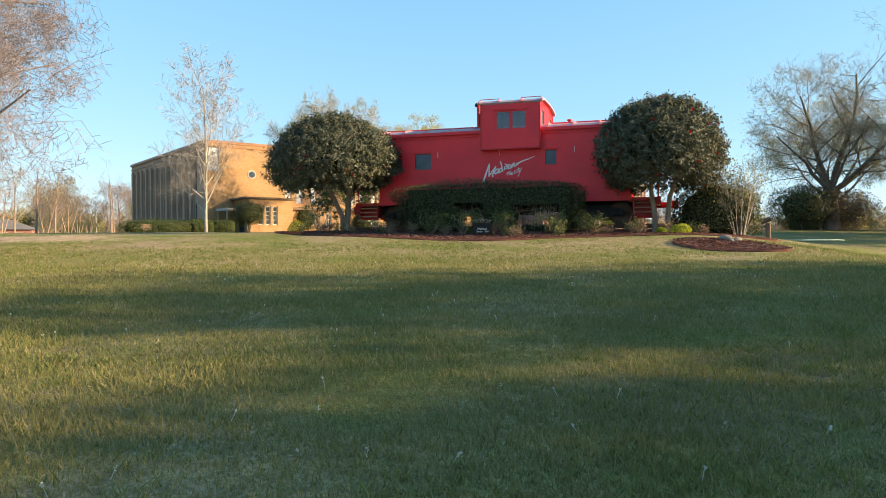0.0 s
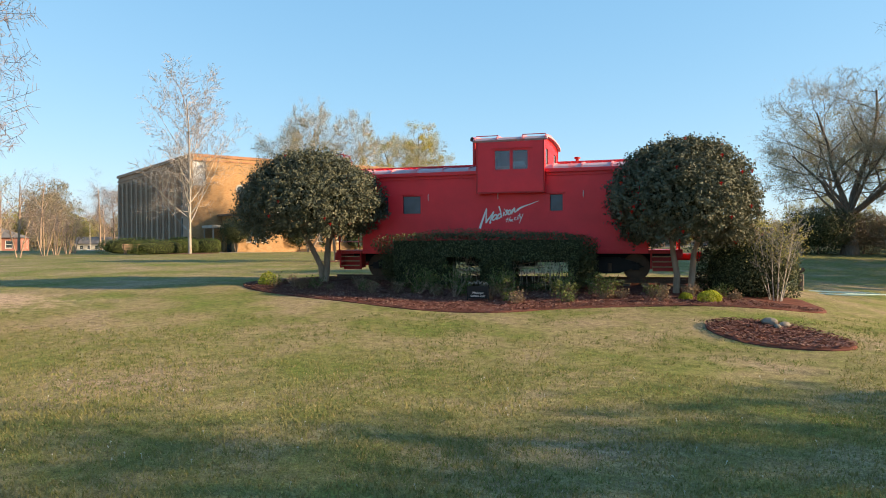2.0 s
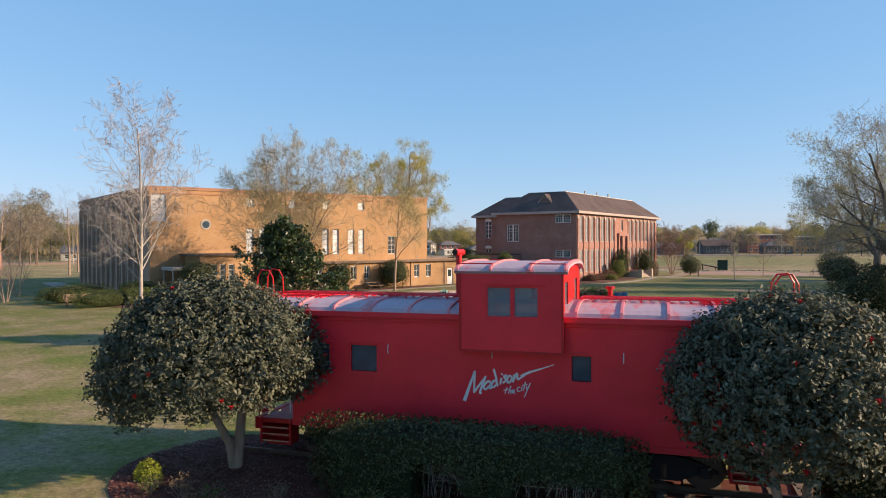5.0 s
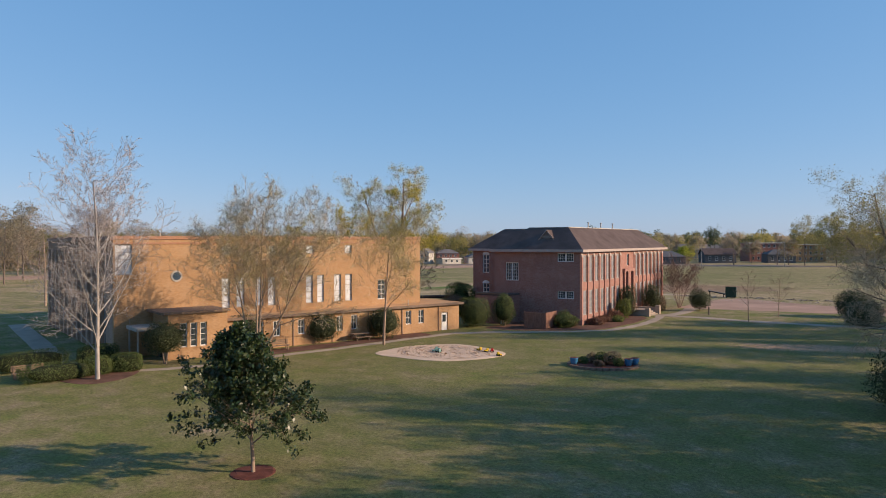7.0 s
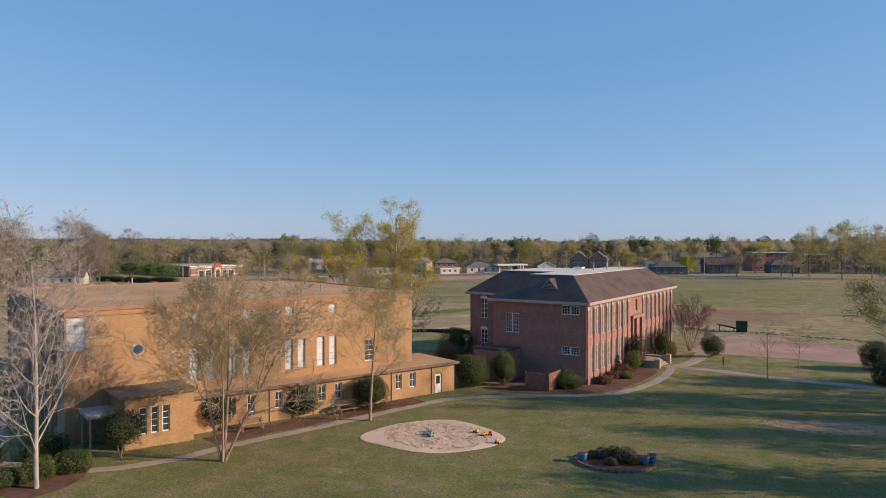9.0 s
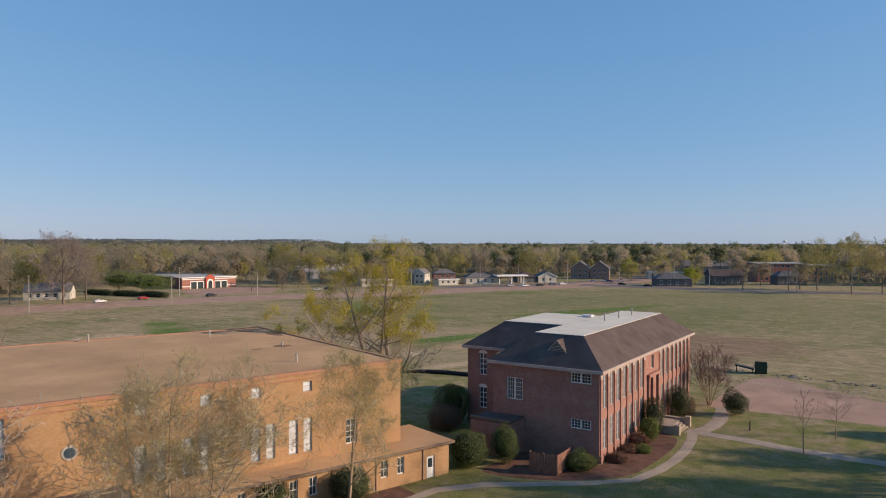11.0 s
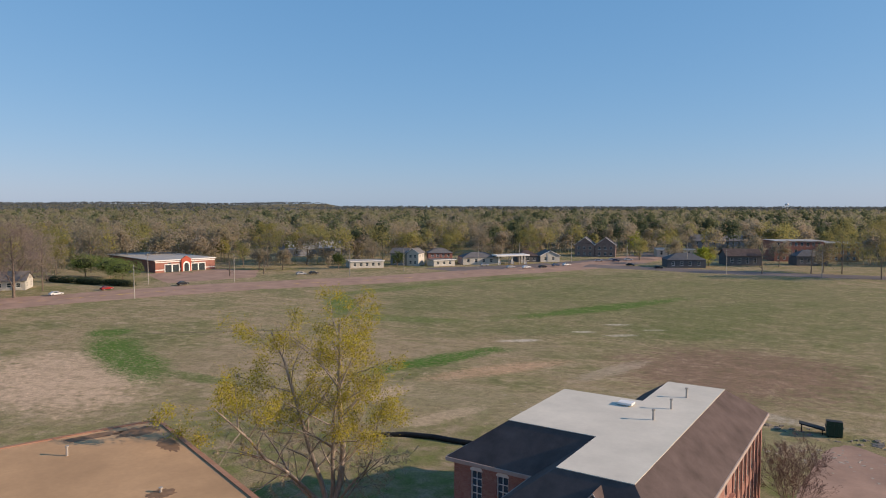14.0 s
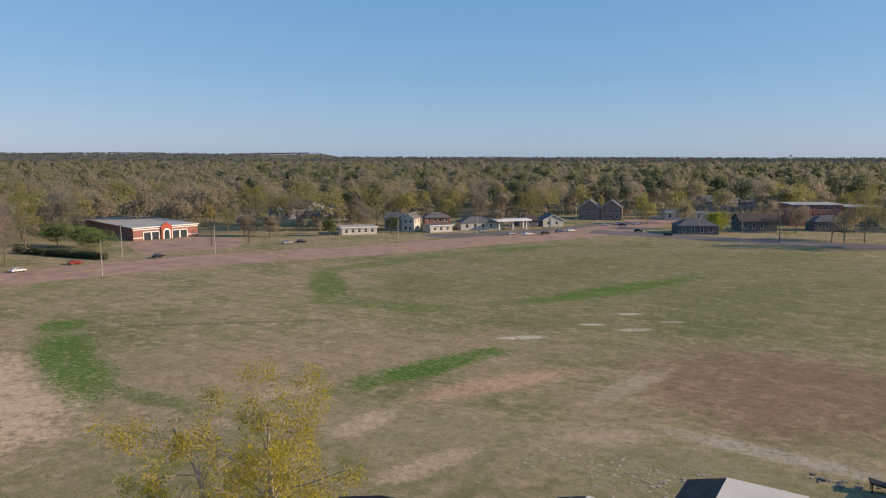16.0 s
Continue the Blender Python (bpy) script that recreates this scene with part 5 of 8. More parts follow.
def leaf_quads(rng, pos, out, length, width, spread=0.9, droop=0.0):
    """Small pointed leaves at places, facing more or less outward."""
    n = len(pos)
    nrm = out + random_dirs(rng, n) * spread
    nrm /= np.linalg.norm(nrm, axis=1, keepdims=True) + 1e-9
    side = np.cross(nrm, random_dirs(rng, n))
    side /= np.linalg.norm(side, axis=1, keepdims=True) + 1e-9
    along = np.cross(nrm, side)
    along[:, 2] -= droop
    k = rng.uniform(0.6, 1.3, (n, 1))
    a, b = along * length * k, side * width * k * 0.5
    bend = nrm * length * 0.12
    return np.stack([pos - a * 0.5, pos + b + bend, pos + a * 0.5, pos - b + bend], 1)


def lumps(rng, dirs, amount, count=14, power=6):
    """Uneven outline: bulges in random directions."""
    out = np.ones(len(dirs))
    for c in random_dirs(rng, count):
        out += amount * rng.uniform(-0.7, 1.0) * np.clip(dirs @ c, 0, 1) ** power
    return out


def crown_points(rng, n, radii, lump=0.14, shell=0.72, flat=2.0, low=-1.0, knobs=14, power=6):
    """Places in the outer shell of an uneven rounded form; flat above 2 squares it off."""
    d = random_dirs(rng, n)
    d = d[d[:, 2] > low]
    norm = (np.abs(d) ** flat).sum(1) ** (1 / flat)
    surf = d / norm[:, None]
    r = (shell + (1 - shell) * rng.uniform(0, 1, len(d)) ** 0.6) * lumps(rng, d, lump, knobs, power)
    return surf * r[:, None] * np.array(radii), d


class Wood:
    """Grows trunk, limbs and twigs, and remembers the tips."""

    def __init__(self, seed):
        self.rng = random.Random(seed)
        self.limbs, self.twigs, self.tips = Shape(), [], []

    def branch(self, p, d, length, r, depth, spec):
        rng = self.rng
        n = 6 if depth == 0 else 4 if depth < spec["depth"] - 1 else 3
        pts, radii, d = [Vector(p)], [r], Vector(d).normalized()
        wander, lift = spec["wander"] * (0.25 if depth == 0 and "fork" not in spec else 1), spec["lift"][min(depth, len(spec["lift"]) - 1)]
        for i in range(n):
            d = (d + Vector((rng.gauss(0, wander), rng.gauss(0, wander), rng.gauss(0, wander * 0.6) + lift))).normalized()
            pts.append(pts[-1] + d * length / n)
            radii.append(r * (1 - (1 - spec["taper"]) * (i + 1) / n))
        if r > spec["thin"]:
            self.limbs.tube(pts, radii, 8 if r > 0.12 else 5 if r > 0.04 else 3, cap=False)
        else:
            self.twigs += [(a, b, ra) for a, b, ra in zip(pts, pts[1:], radii)]
        if depth >= spec["depth"]:
            self.tips.append((pts[-1], d))
            self.tips.append((pts[len(pts) // 2], d))
            return
        k = spec["kids"][min(depth, len(spec["kids"]) - 1)]
        lo = spec["bare"] if depth == 0 else 0.25
        for i in range(k):
            s = lo + (1 - lo) * (i + rng.uniform(0.1, 0.9)) / k
            j = min(int(s * n), n - 1)
            q = pts[j].lerp(pts[j + 1], s * n - j)
            axis = (pts[j + 1] - pts[j]).normalized()
            turn = rng.uniform(0, 2 * math.pi) if depth else i * 2.4 + rng.uniform(-0.5, 0.5)
            o = axis.orthogonal().normalized()
            o = o * math.cos(turn) + axis.cross(o) * math.sin(turn)
            ang = radians(rng.gauss(spec["angle"], 9))
            nd = axis * math.cos(ang) + o * math.sin(ang)
            ln = length * spec["ratio"] * rng.uniform(0.7, 1.15) * ((1.15 - spec.get("cone", 0.65) * s) if depth == 0 else (1.1 - 0.35 * s))
            rr = min(radii[j] * 0.72, max(0.006, radii[j] * spec["slim"] * rng.uniform(0.8, 1.15)))
            self.branch(q, nd, ln, rr, depth + 1, spec)
        self.tips.append((pts[-1], d))

    def twig_array(self, fat=0.004):
        if not self.twigs:
            return np.zeros((0, 4, 3))
        a = np.array([t[0] for t in self.twigs])
        b = np.array([t[1] for t in self.twigs])
        r = np.maximum(np.array([t[2] for t in self.twigs])[:, None], fat)
        rng = np.random.default_rng(5)
        s = np.cross(b - a, random_dirs(rng, len(a)))
        s /= np.linalg.norm(s, axis=1, keepdims=True) + 1e-9
        s2 = np.cross(b - a, s)
        s2 /= np.linalg.norm(s2, axis=1, keepdims=True) + 1e-9
        one = np.stack([a - s * r, a + s * r, b + s * r * 0.7, b - s * r * 0.7], 1)
        two = np.stack([a - s2 * r, a + s2 * r, b + s2 * r * 0.7, b - s2 * r * 0.7], 1)
        return np.concatenate([one, two])


SPEC = dict(depth=4, kids=(12, 6, 5, 3), angle=48, ratio=0.52, slim=0.42, taper=0.25, wander=0.10, lift=(0.0, 0.06, 0.05, 0.03), bare=0.3, thin=0.016)


def tree(name, x, y, height, r, seed, bark, label, leaf=None, leaves=0, leaf_size=0.12, cluster=0.35, stems=1, lean=0.0, twig=None, z=None, category="tree", **changes):
    """A tree with trunk and limbs, fine twigs and, where it has them, leaves round its tips."""
    spec = {**SPEC, **changes}
    root = thing(name, pose(x, y, (gz(x, y) if z is None else z) - 0.03, 0, 0, 0 if "leads" in changes else seed * 47 % 360), label, category)
    w = Wood(seed)
    fork = spec.get("fork", 0.0)
    if fork:
        w.limbs.tube([(0, 0, 0), (0.03, 0, fork * 0.3), (0, 0.05, fork * 0.7), (0, 0, fork + 0.3)], [r * 1.35, r * 1.05, r, r * 0.85], 12, cap=False)
    for lx, ly, lh, lr in spec.get("leads", ()):
        w.branch((lx * (0.1 if fork else 0.4), ly * (0.1 if fork else 0.4), fork), (lx, ly, 1), lh * spec.get("trunk", 0.85), lr, 0, spec)
    for k in range(0 if "leads" in spec else stems):
        a = 2 * math.pi * k / max(stems, 1) + seed
        off = 0.0 if stems == 1 else 0.12 + r
        d = Vector((math.cos(a) * lean, math.sin(a) * lean, 1))
        h = height * (1 if k == 0 else w.rng.uniform(0.8, 1.0))
        w.branch((math.cos(a) * off, math.sin(a) * off, 0), d, h * spec.get("trunk", 0.85), r, 0, spec)
    part("trunk", w.limbs, bark, root, smooth=True)
    tw = w.twig_array(spec.get("fat", 0.004))
    if len(tw):
        ob = new("twig_growth", quads_mesh("twig_growth", tw, twig or bark))
        ob.parent = root
    if leaf and leaves:
        rng = np.random.default_rng(seed)
        tips = np.array([t[0] for t in w.tips])
        if spec.get("top_only"):
            tips = tips[tips[:, 2] > height * spec["top_only"]]
        if spec.get("clumps"):
            tips = tips[rng.integers(0, len(tips), spec["clumps"])]
        pick = tips[rng.integers(0, len(tips), leaves)] + rng.normal(size=(leaves, 3)) * cluster
        pick = pick[pick[:, 2] > 0.4]
        out = random_dirs(rng, len(pick)) * 0.7 + np.array((0.45, 0.2, 0.6))
        ob = new("crown", quads_mesh("crown", leaf_quads(rng, pick, out, leaf_size, leaf_size * 0.6), leaf))
        ob.parent = root
    return root


def core_shape(seed, radii, zc, flat):
    """A solid core inside a dense crown, dark for shade there: an uneven rounded form."""
    rng = np.random.default_rng(seed + 900)
    bm = bmesh.new()
    bmesh.ops.create_icosphere(bm, subdivisions=3, radius=1.0)
    d = np.array([v.co[:] for v in bm.verts])
    norm = (np.abs(d) ** flat).sum(1) ** (1 / flat)
    p = d / norm[:, None] * lumps(rng, d, 0.12)[:, None] * rng.uniform(0.93, 1.05, (len(d), 1)) * np.array(radii)
    s = Shape()
    p[:, 2] = np.maximum(p[:, 2] + zc, 0.03)
    s.v = [tuple(q) for q in p]
    s.f = [tuple(v.index for v in f.verts) for f in bm.faces]
    bm.free()
    return s


def thin_out(rng, p, gaps):
    """Which leaves are missing where a hedge has gone thin low down."""
    gone = np.zeros(len(p), bool)
    for x0, x1, z0, z1 in gaps:
        gone |= (p[:, 0] > x0) & (p[:, 0] < x1) & (p[:, 2] > z0) & (p[:, 2] < z1) & (rng.uniform(0, 1, len(p)) < 0.86)
    return gone


def rounded_shrub(name, x, y, radii, zc, n, leaf, label, seed, size=0.07, flat=2.0, turn=0.0, trunks=(), lump=0.12, stems=True, category="shrub", low=-1.0, group="", shell=0.72, core=0.78, gaps=(), knobs=14, power=6, slim=0.5, taper=0.0, rough=0.0, lean=(0, 0)):
    """A clipped tree or shrub: bare stems below and a dense crown of leaves with an uneven outline."""
    root = thing(name, pose(x, y, gz(x, y) - 0.02, 0, 0, turn), label, category, group)
    rng = np.random.default_rng(seed)
    pts, d = crown_points(rng, n, radii, lump, shell, flat, low, knobs, power)
    pts[:, :2] *= 1 - taper * pts[:, 2:] / radii[2]
    pts += rng.normal(size=pts.shape) * rough
    pts += np.array((lean[0], lean[1], zc))
    keep = pts[:, 2] > 0.02
    q = leaf_quads(rng, pts[keep], d[keep], size, size * slim)
    q = q[~thin_out(rng, q.mean(1), gaps)]
    ob = new("crown", quads_mesh("crown", q, leaf))
    ob.parent = root
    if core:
        part("shade_core", core_shape(seed, [r * core for r in radii], zc, flat), M["inner"], root, smooth=True, at=pose(lean[0], lean[1], 0))
    if stems:
        w = Shape()
        wr = random.Random(seed)
        inner = max(0.3, zc - radii[2] * 0.5)
        for k, (dx, dy, r) in enumerate(trunks or ((0.0, 0.0, 0.05), (0.1, 0.05, 0.04), (-0.08, 0.06, 0.04))):
            top = Vector((dx * 3 + wr.uniform(-0.1, 0.1), dy * 3, inner))
            mid = Vector((dx * 1.6, dy * 1.6, inner * 0.5))
            w.tube([(dx * 0.6, dy * 0.6, 0), mid, top], [r, r * 0.8, r * 0.6], 8, cap=False)
            for j in range(5):
                e = top + Vector((wr.uniform(-0.7, 0.7) * radii[0], wr.uniform(-0.7, 0.7) * radii[1], wr.uniform(0.1, 0.8) * radii[2]))
                w.tube([top, top.lerp(e, 0.5) + Vector((0, 0, 0.1)), e], [r * 0.5, r * 0.35, r * 0.15], 5, cap=False)
        part("trunk", w, M["bark_tan"], root, smooth=True)
    return root


def camellia_tree(x, y, radii, zc, seed, turn, taper, lean, trunks, blooms):
    """A clipped evergreen: a rounded crown of many leafy sprigs on a few bare forking trunks, with a few red blooms."""
    root = thing("camellia_tree", pose(x, y, gz(x, y) - 0.03, 0, 0, turn), "clipped dark green camellia tree with a few red blooms", "tree", "clipped trees beside the caboose")
    rng = np.random.default_rng(seed)
    shift = np.array((lean[0], lean[1], zc))

    def shell(n, inner):
        d = random_dirs(rng, n)
        d[:, 2] = np.where(d[:, 2] < -0.8, -d[:, 2], d[:, 2])
        r = (inner + (1 - inner) * rng.uniform(0, 1, n) ** 0.5) * lumps(np.random.default_rng(seed + 7), d, 0.13, 46, 26)
        p = d * r[:, None] * np.array(radii)
        p[:, :2] *= 1 - taper * p[:, 2:] / radii[2]
        return p + shift, d
    tips, outward = shell(2600, 0.76)
    per = 21
    tips = tips + outward * (rng.uniform(0, 1, len(tips)) ** 3 * 0.26)[:, None]
    axis = outward + random_dirs(rng, len(tips)) * 0.5 + np.array((0, 0, 0.55))
    axis /= np.linalg.norm(axis, axis=1, keepdims=True)
    back = rng.uniform(-0.26, 0.06, (len(tips), per, 1))
    pos = tips[:, None, :] + axis[:, None, :] * back + rng.normal(0, 0.055, (len(tips), per, 3))
    leaf_dir = axis[:, None, :] + random_dirs(rng, len(tips) * per).reshape(len(tips), per, 3) * 0.9
    inner, di = shell(9000, 0.5)
    pos = np.concatenate([pos.reshape(-1, 3), inner])
    out = np.concatenate([leaf_dir.reshape(-1, 3), di])
    ob = new("crown", quads_mesh("crown", leaf_quads(rng, pos, out, 0.105, 0.05, 0.75), M["camellia"]))
    ob.parent = root
    part("shade_core", core_shape(seed, [r * 0.56 for r in radii], zc + 0.15, 2.0), M["inner"], root, smooth=True, at=pose(lean[0], lean[1], 0))
    w = Shape()
    wr = random.Random(seed)
    inner_z = zc - radii[2] * 0.62
    for dx, dy, r, tx, ty in trunks:
        top = Vector((tx, ty, inner_z))
        w.tube([(dx, dy, 0), (dx * 0.7 + tx * 0.16 + 0.03, dy + ty * 0.2, inner_z * 0.33), (dx * 0.3 + tx * 0.55 - 0.03, ty * 0.6, inner_z * 0.68), top], [r * 1.15, r, r * 0.85, r * 0.7], 9, cap=False)
        for k in range(6):
            e = top + Vector((wr.uniform(-0.75, 0.75) * radii[0] - tx * 0.3, wr.uniform(-0.7, 0.7) * radii[1] - ty * 0.3, wr.uniform(0.1, 1.0) * radii[2]))
            w.tube([top, top.lerp(e, 0.5) + Vector((0, 0, 0.12)), e], [r * 0.55, r * 0.35, r * 0.15], 5, cap=False)
    part("trunk", w, M["bark_tan"], root, smooth=True)
    spots, do = shell(blooms, 0.96)
    for p, d in zip(spots, do):
        sh = Shape()
        q = pose(*(p + d * 0.05))
        for k in range(7):
            a = 0.9 * k
            c, e = Vector((0.035 * math.cos(a), 0.035 * math.sin(a), 0)), Vector((0.06 * math.cos(a), 0.06 * math.sin(a), 0.03))
            n = Vector((-math.sin(a), math.cos(a), 0)) * 0.04
            sh.poly(*(tuple(q @ v) for v in (Vector((0, 0, 0)), c - n, e, c + n)))
            sh.poly(*(tuple(q @ v) for v in (Vector((0, 0, 0.03)), Vector((c.z, c.x, c.y)) - n * 0.5, Vector((0.02, e.x, e.y)), Vector((c.z, c.x, c.y)) + n * 0.5)))
        part("bloom", sh, M["bloom"], root, "small red camellia flower")
    return root


def dry_plant(x, y, h, seed, leaf, label, n=260, size=0.06, group="low plants in the mulch bed", name="garden_plant"):
    root = thing(name, pose(x, y, gz(x, y), 0, 0, seed * 31 % 360), label, "plant", group)
    w = Wood(seed)
    rr = random.Random(seed)
    for k in range(9):
        a = rr.uniform(0, 6.28)
        d = Vector((math.cos(a) * 0.6, math.sin(a) * 0.6, 1))
        w.branch((0, 0, 0), d, h * rr.uniform(0.7, 1.1), 0.011, 1, dict(SPEC, depth=2, kids=(4, 4), thin=0.02, ratio=0.5))
    ob = new("stem_growth", quads_mesh("stem_growth", w.twig_array(), M["bark_tan"]))
    ob.parent = root
    rng = np.random.default_rng(seed)
    tips = np.array([t[0] for t in w.tips])
    pos = tips[rng.integers(0, len(tips), n)] + rng.normal(size=(n, 3)) * 0.06
    pos = pos[pos[:, 2] > 0.02]
    ob = new("foliage", quads_mesh("foliage", leaf_quads(rng, pos, random_dirs(rng, len(pos)), size, size * 0.6), leaf))
    ob.parent = root
    return root


# ---- beds, paths and paving ----
bed = smooth_loop([(-21.2, 19.9), (-18.6, 19.25), (-16.15, 18.95), (-13.2, 18.95), (-11.0, 19.6), (-9.6, 20.85), (-8.2, 21.9), (-6.5, 22.65), (-4.7, 23.4), (-3.5, 24.9), (-4.6, 27.6), (-7.5, 28.6), (-9.5, 28.0), (-13.0, 26.6), (-18.0, 25.4), (-21.8, 24.6), (-22.6, 21.8)])
draped("mulch_bed", bed, M["mulch"], 0.05, "red bark mulch bed round the caboose")
ISLAND = [Vector((-4.05 + 0.96 * 1.6 * math.cos(a) + 0.28 * 1.02 * math.sin(a), 20.0 - 0.28 * 1.6 * math.cos(a) + 0.96 * 1.02 * math.sin(a))) for a in np.linspace(0, 6.0, 22)]
draped("mulch_island", ISLAND, M["mulch"], 0.07, "small oval bed of red bark mulch")
draped("sandpit", smooth_loop([(-48.6, 66.0), (-45.0, 65.0), (-41.4, 65.3), (-38.6, 68.5), (-38.4, 71.9), (-41.5, 74.0), (-45.9, 74.4), (-48.5, 70.5)]), M["sand"], 0.05, "oval play pit of pale sand")
draped("walk_path", ribbon([(-60.5, 47.5), (-57.5, 50.8), (-56.0, 54.5), (-55.6, 58.8), (-54.0, 65.0), (-52.5, 71.0), (-51.2, 77.0), (-50.2, 81.0), (-47.5, 84.5), (-43.5, 87.4), (-39.5, 90.3), (-36.6, 93.2), (-35.5, 97.0), (-35.1, 101.0), (-35.1, 105.0), (-35.5, 109.0), (-36.2, 112.6)], 1.1), M["concrete"], 0.02, "narrow pale concrete footpath", fine=1.0)
draped("school_path", ribbon([(-37.0, 113.0), (-31.0, 112.4), (-26.0, 111.4), (-20.0, 111.0), (-12.0, 111.4), (10.0, 113.0)], 1.9), M["concrete"], 0.035, "pale concrete path from the school steps", fine=1.2)
draped("drive_path", ribbon([(-35.6, 113.4), (-35.0, 116.5), (-34.9, 120.0), (-35.4, 124.0), (-36.0, 128.2)], 1.8), M["concrete"], 0.045, "worn concrete path to the gravel drive", fine=1.0)
draped("side_walk", ribbon([(-61.0, 47.4), (-66.0, 46.5), (-76.0, 51.0), (-100.0, 60.0)], 2.0), M["concrete"], 0.025, "concrete walk beside the hall", fine=1.5)
draped("parking_drive", smooth_loop([(-37.9, 128.4), (-36.6, 127.5), (-30.0, 127.8), (-16.0, 128.2), (6.0, 129.0), (20.0, 129.5), (20.0, 142.0), (2.0, 142.4), (-16.0, 143.0), (-22.0, 146.5), (-27.0, 150.2), (-34.0, 156.5), (-36.6, 153.0), (-37.4, 146.0), (-38.0, 136.0)], 4), M["pinkroad"], 0.03, "reddish gravel drive and parking", fine=2.0)
draped("mulch_strip", smooth_loop([(-49.5, 87.6), (-45.0, 88.0), (-41.5, 89.8), (-37.6, 93.6), (-36.6, 99.0), (-36.4, 106.0), (-37.6, 109.6), (-40.6, 109.6), (-40.6, 95.3), (-48.9, 95.3), (-49.2, 92.0)], 3), M["old_mulch"], 0.03, "mulch bed along the school wall")
draped("mulch_strip", smooth_loop([(-63.0, 44.0), (-57.6, 43.8), (-56.9, 46.3), (-58.5, 49.0), (-61.5, 50.0), (-63.0, 47.0)], 4), M["old_mulch"], 0.03, "mulch bed under the hedges")
draped("mulch_strip", ribbon([(-57.9, 58.6), (-56.9, 63.5), (-55.2, 68.9), (-53.5, 75.2), (-52.2, 79.6)], 2.6), M["old_mulch"], 0.02, "mulch bed along the low wing")


def inside(p, loop):
    """Which plan points lie inside a closed outline."""
    poly = np.array([(q[0], q[1]) for q in loop])
    hit, j = np.zeros(len(p), bool), len(poly) - 1
    for i in range(len(poly)):
        xi, yi, xj, yj = *poly[i], *poly[j]
        hit ^= ((yi > p[:, 1]) != (yj > p[:, 1])) & (p[:, 0] < (xj - xi) * (p[:, 1] - yi) / (yj - yi + 1e-12) + xi)
        j = i
    return hit


def mulch_chips(loop, count, lift, seed):
    rng = np.random.default_rng(seed)
    xs, ys = [q[0] for q in loop], [q[1] for q in loop]
    p = rng.uniform((min(xs), min(ys)), (max(xs), min(max(ys), 25)), (count, 2))
    p = p[inside(p, loop)]
    pos = np.column_stack([p, ground_z(p[:, 0], p[:, 1]) + lift])
    up = np.tile((0, 0, 1.0), (len(p), 1))
    return tagged(new("mulch_chips", quads_mesh("mulch_chips", leaf_quads(rng, pos, up, 0.085, 0.035, 0.45), M["chip"])), "loose bark chips on the mulch bed", "", "", "stuff")


mulch_chips(bed, 30000, 0.06, 21)
mulch_chips(ISLAND, 3600, 0.085, 22)
build_caboose()
build_hall()
build_school()


def track_piece():
    m = pose(-16.74, 23.85, 2.62, 0, 0, 16.6) @ pose(3.16, 1.42, 0)
    t = thing("railway_track", m, "short length of rusty rails on dark sleepers", "track")
    for y in (-0.76, 0.76):
        part("rail", Shape().box(-7.2, 7.2, y - 0.035, y + 0.035, -0.06, 0.0).box(-7.2, 7.2, y - 0.012, y + 0.012, -0.11, -0.061).box(-7.2, 7.2, y - 0.07, y + 0.07, -0.14, -0.111), M["steel"], t)
    for i in range(24):
        x = -7.0 + i * 0.6
        part("sleeper", Shape().box(x - 0.11, x + 0.11, -1.3, 1.3, -0.30, -0.143), M["bark"], t)


track_piece()

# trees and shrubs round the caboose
# One dark green for all plant cores paints in the shade behind their leaves.
M["inner"] = plain("dark_core_shade", (0.032, 0.040, 0.020), 0.9, 0, 0.1, 0.4, 6, 30, 0.4)
camellia_tree(-19.75, 22.45, (2.62, 2.2, 1.68), 3.1, 3, 33, 0.2, (-0.36, -0.5), ((0.0, 0.0, 0.13, 0.28, 0.1), (-0.05, -0.02, 0.11, -0.75, -0.35), (0.05, 0.06, 0.08, 0.1, 0.5)), 12)
camellia_tree(-7.55, 25.5, (2.22, 2.12, 1.78), 3.06, 4, 0, 0.08, (0.0, 0.0), ((-0.17, 0.0, 0.1, -0.35, 0.1), (0.24, 0.1, 0.1, 0.55, 0.2)), 46)
rounded_shrub("hedge", -13.37, 23.46, (3.62, 0.98, 0.95), 0.93, 30000, M["hedge"], "long clipped dark green hedge in front of the caboose", 5, 0.075, 4.0, 16.6, category="hedge", shell=0.8, core=0, lump=0.16, knobs=40, power=18, rough=0.03, gaps=((-1.25, -0.1, 0.3, 1.1), (0.95, 2.75, 0.3, 0.98)))
# Solid blocks fill the hedge, coloured dark as the shade behind its leaves.
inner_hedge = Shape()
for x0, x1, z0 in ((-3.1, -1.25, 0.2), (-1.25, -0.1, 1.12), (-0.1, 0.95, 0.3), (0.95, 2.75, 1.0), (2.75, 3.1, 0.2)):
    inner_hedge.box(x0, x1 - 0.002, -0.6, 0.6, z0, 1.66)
part("shade_core", inner_hedge, M["inner"], bpy.data.objects["hedge"])
hedge_stems, hr = Shape(), random.Random(8)
for k in range(60):
    x0, y0 = hr.uniform(-1.25, -0.1) if k % 3 == 0 else hr.uniform(0.95, 2.75), hr.uniform(-0.6, 0.5)
    hedge_stems.tube([(x0, y0, 0), (x0 + hr.uniform(-0.12, 0.12), y0, 0.6), (x0 + hr.uniform(-0.25, 0.25), y0, 1.15)], 0.008, 5, cap=False)
tagged(part("bare_stem", hedge_stems, M["bark_pale"], bpy.data.objects["hedge"]), kind="stuff")
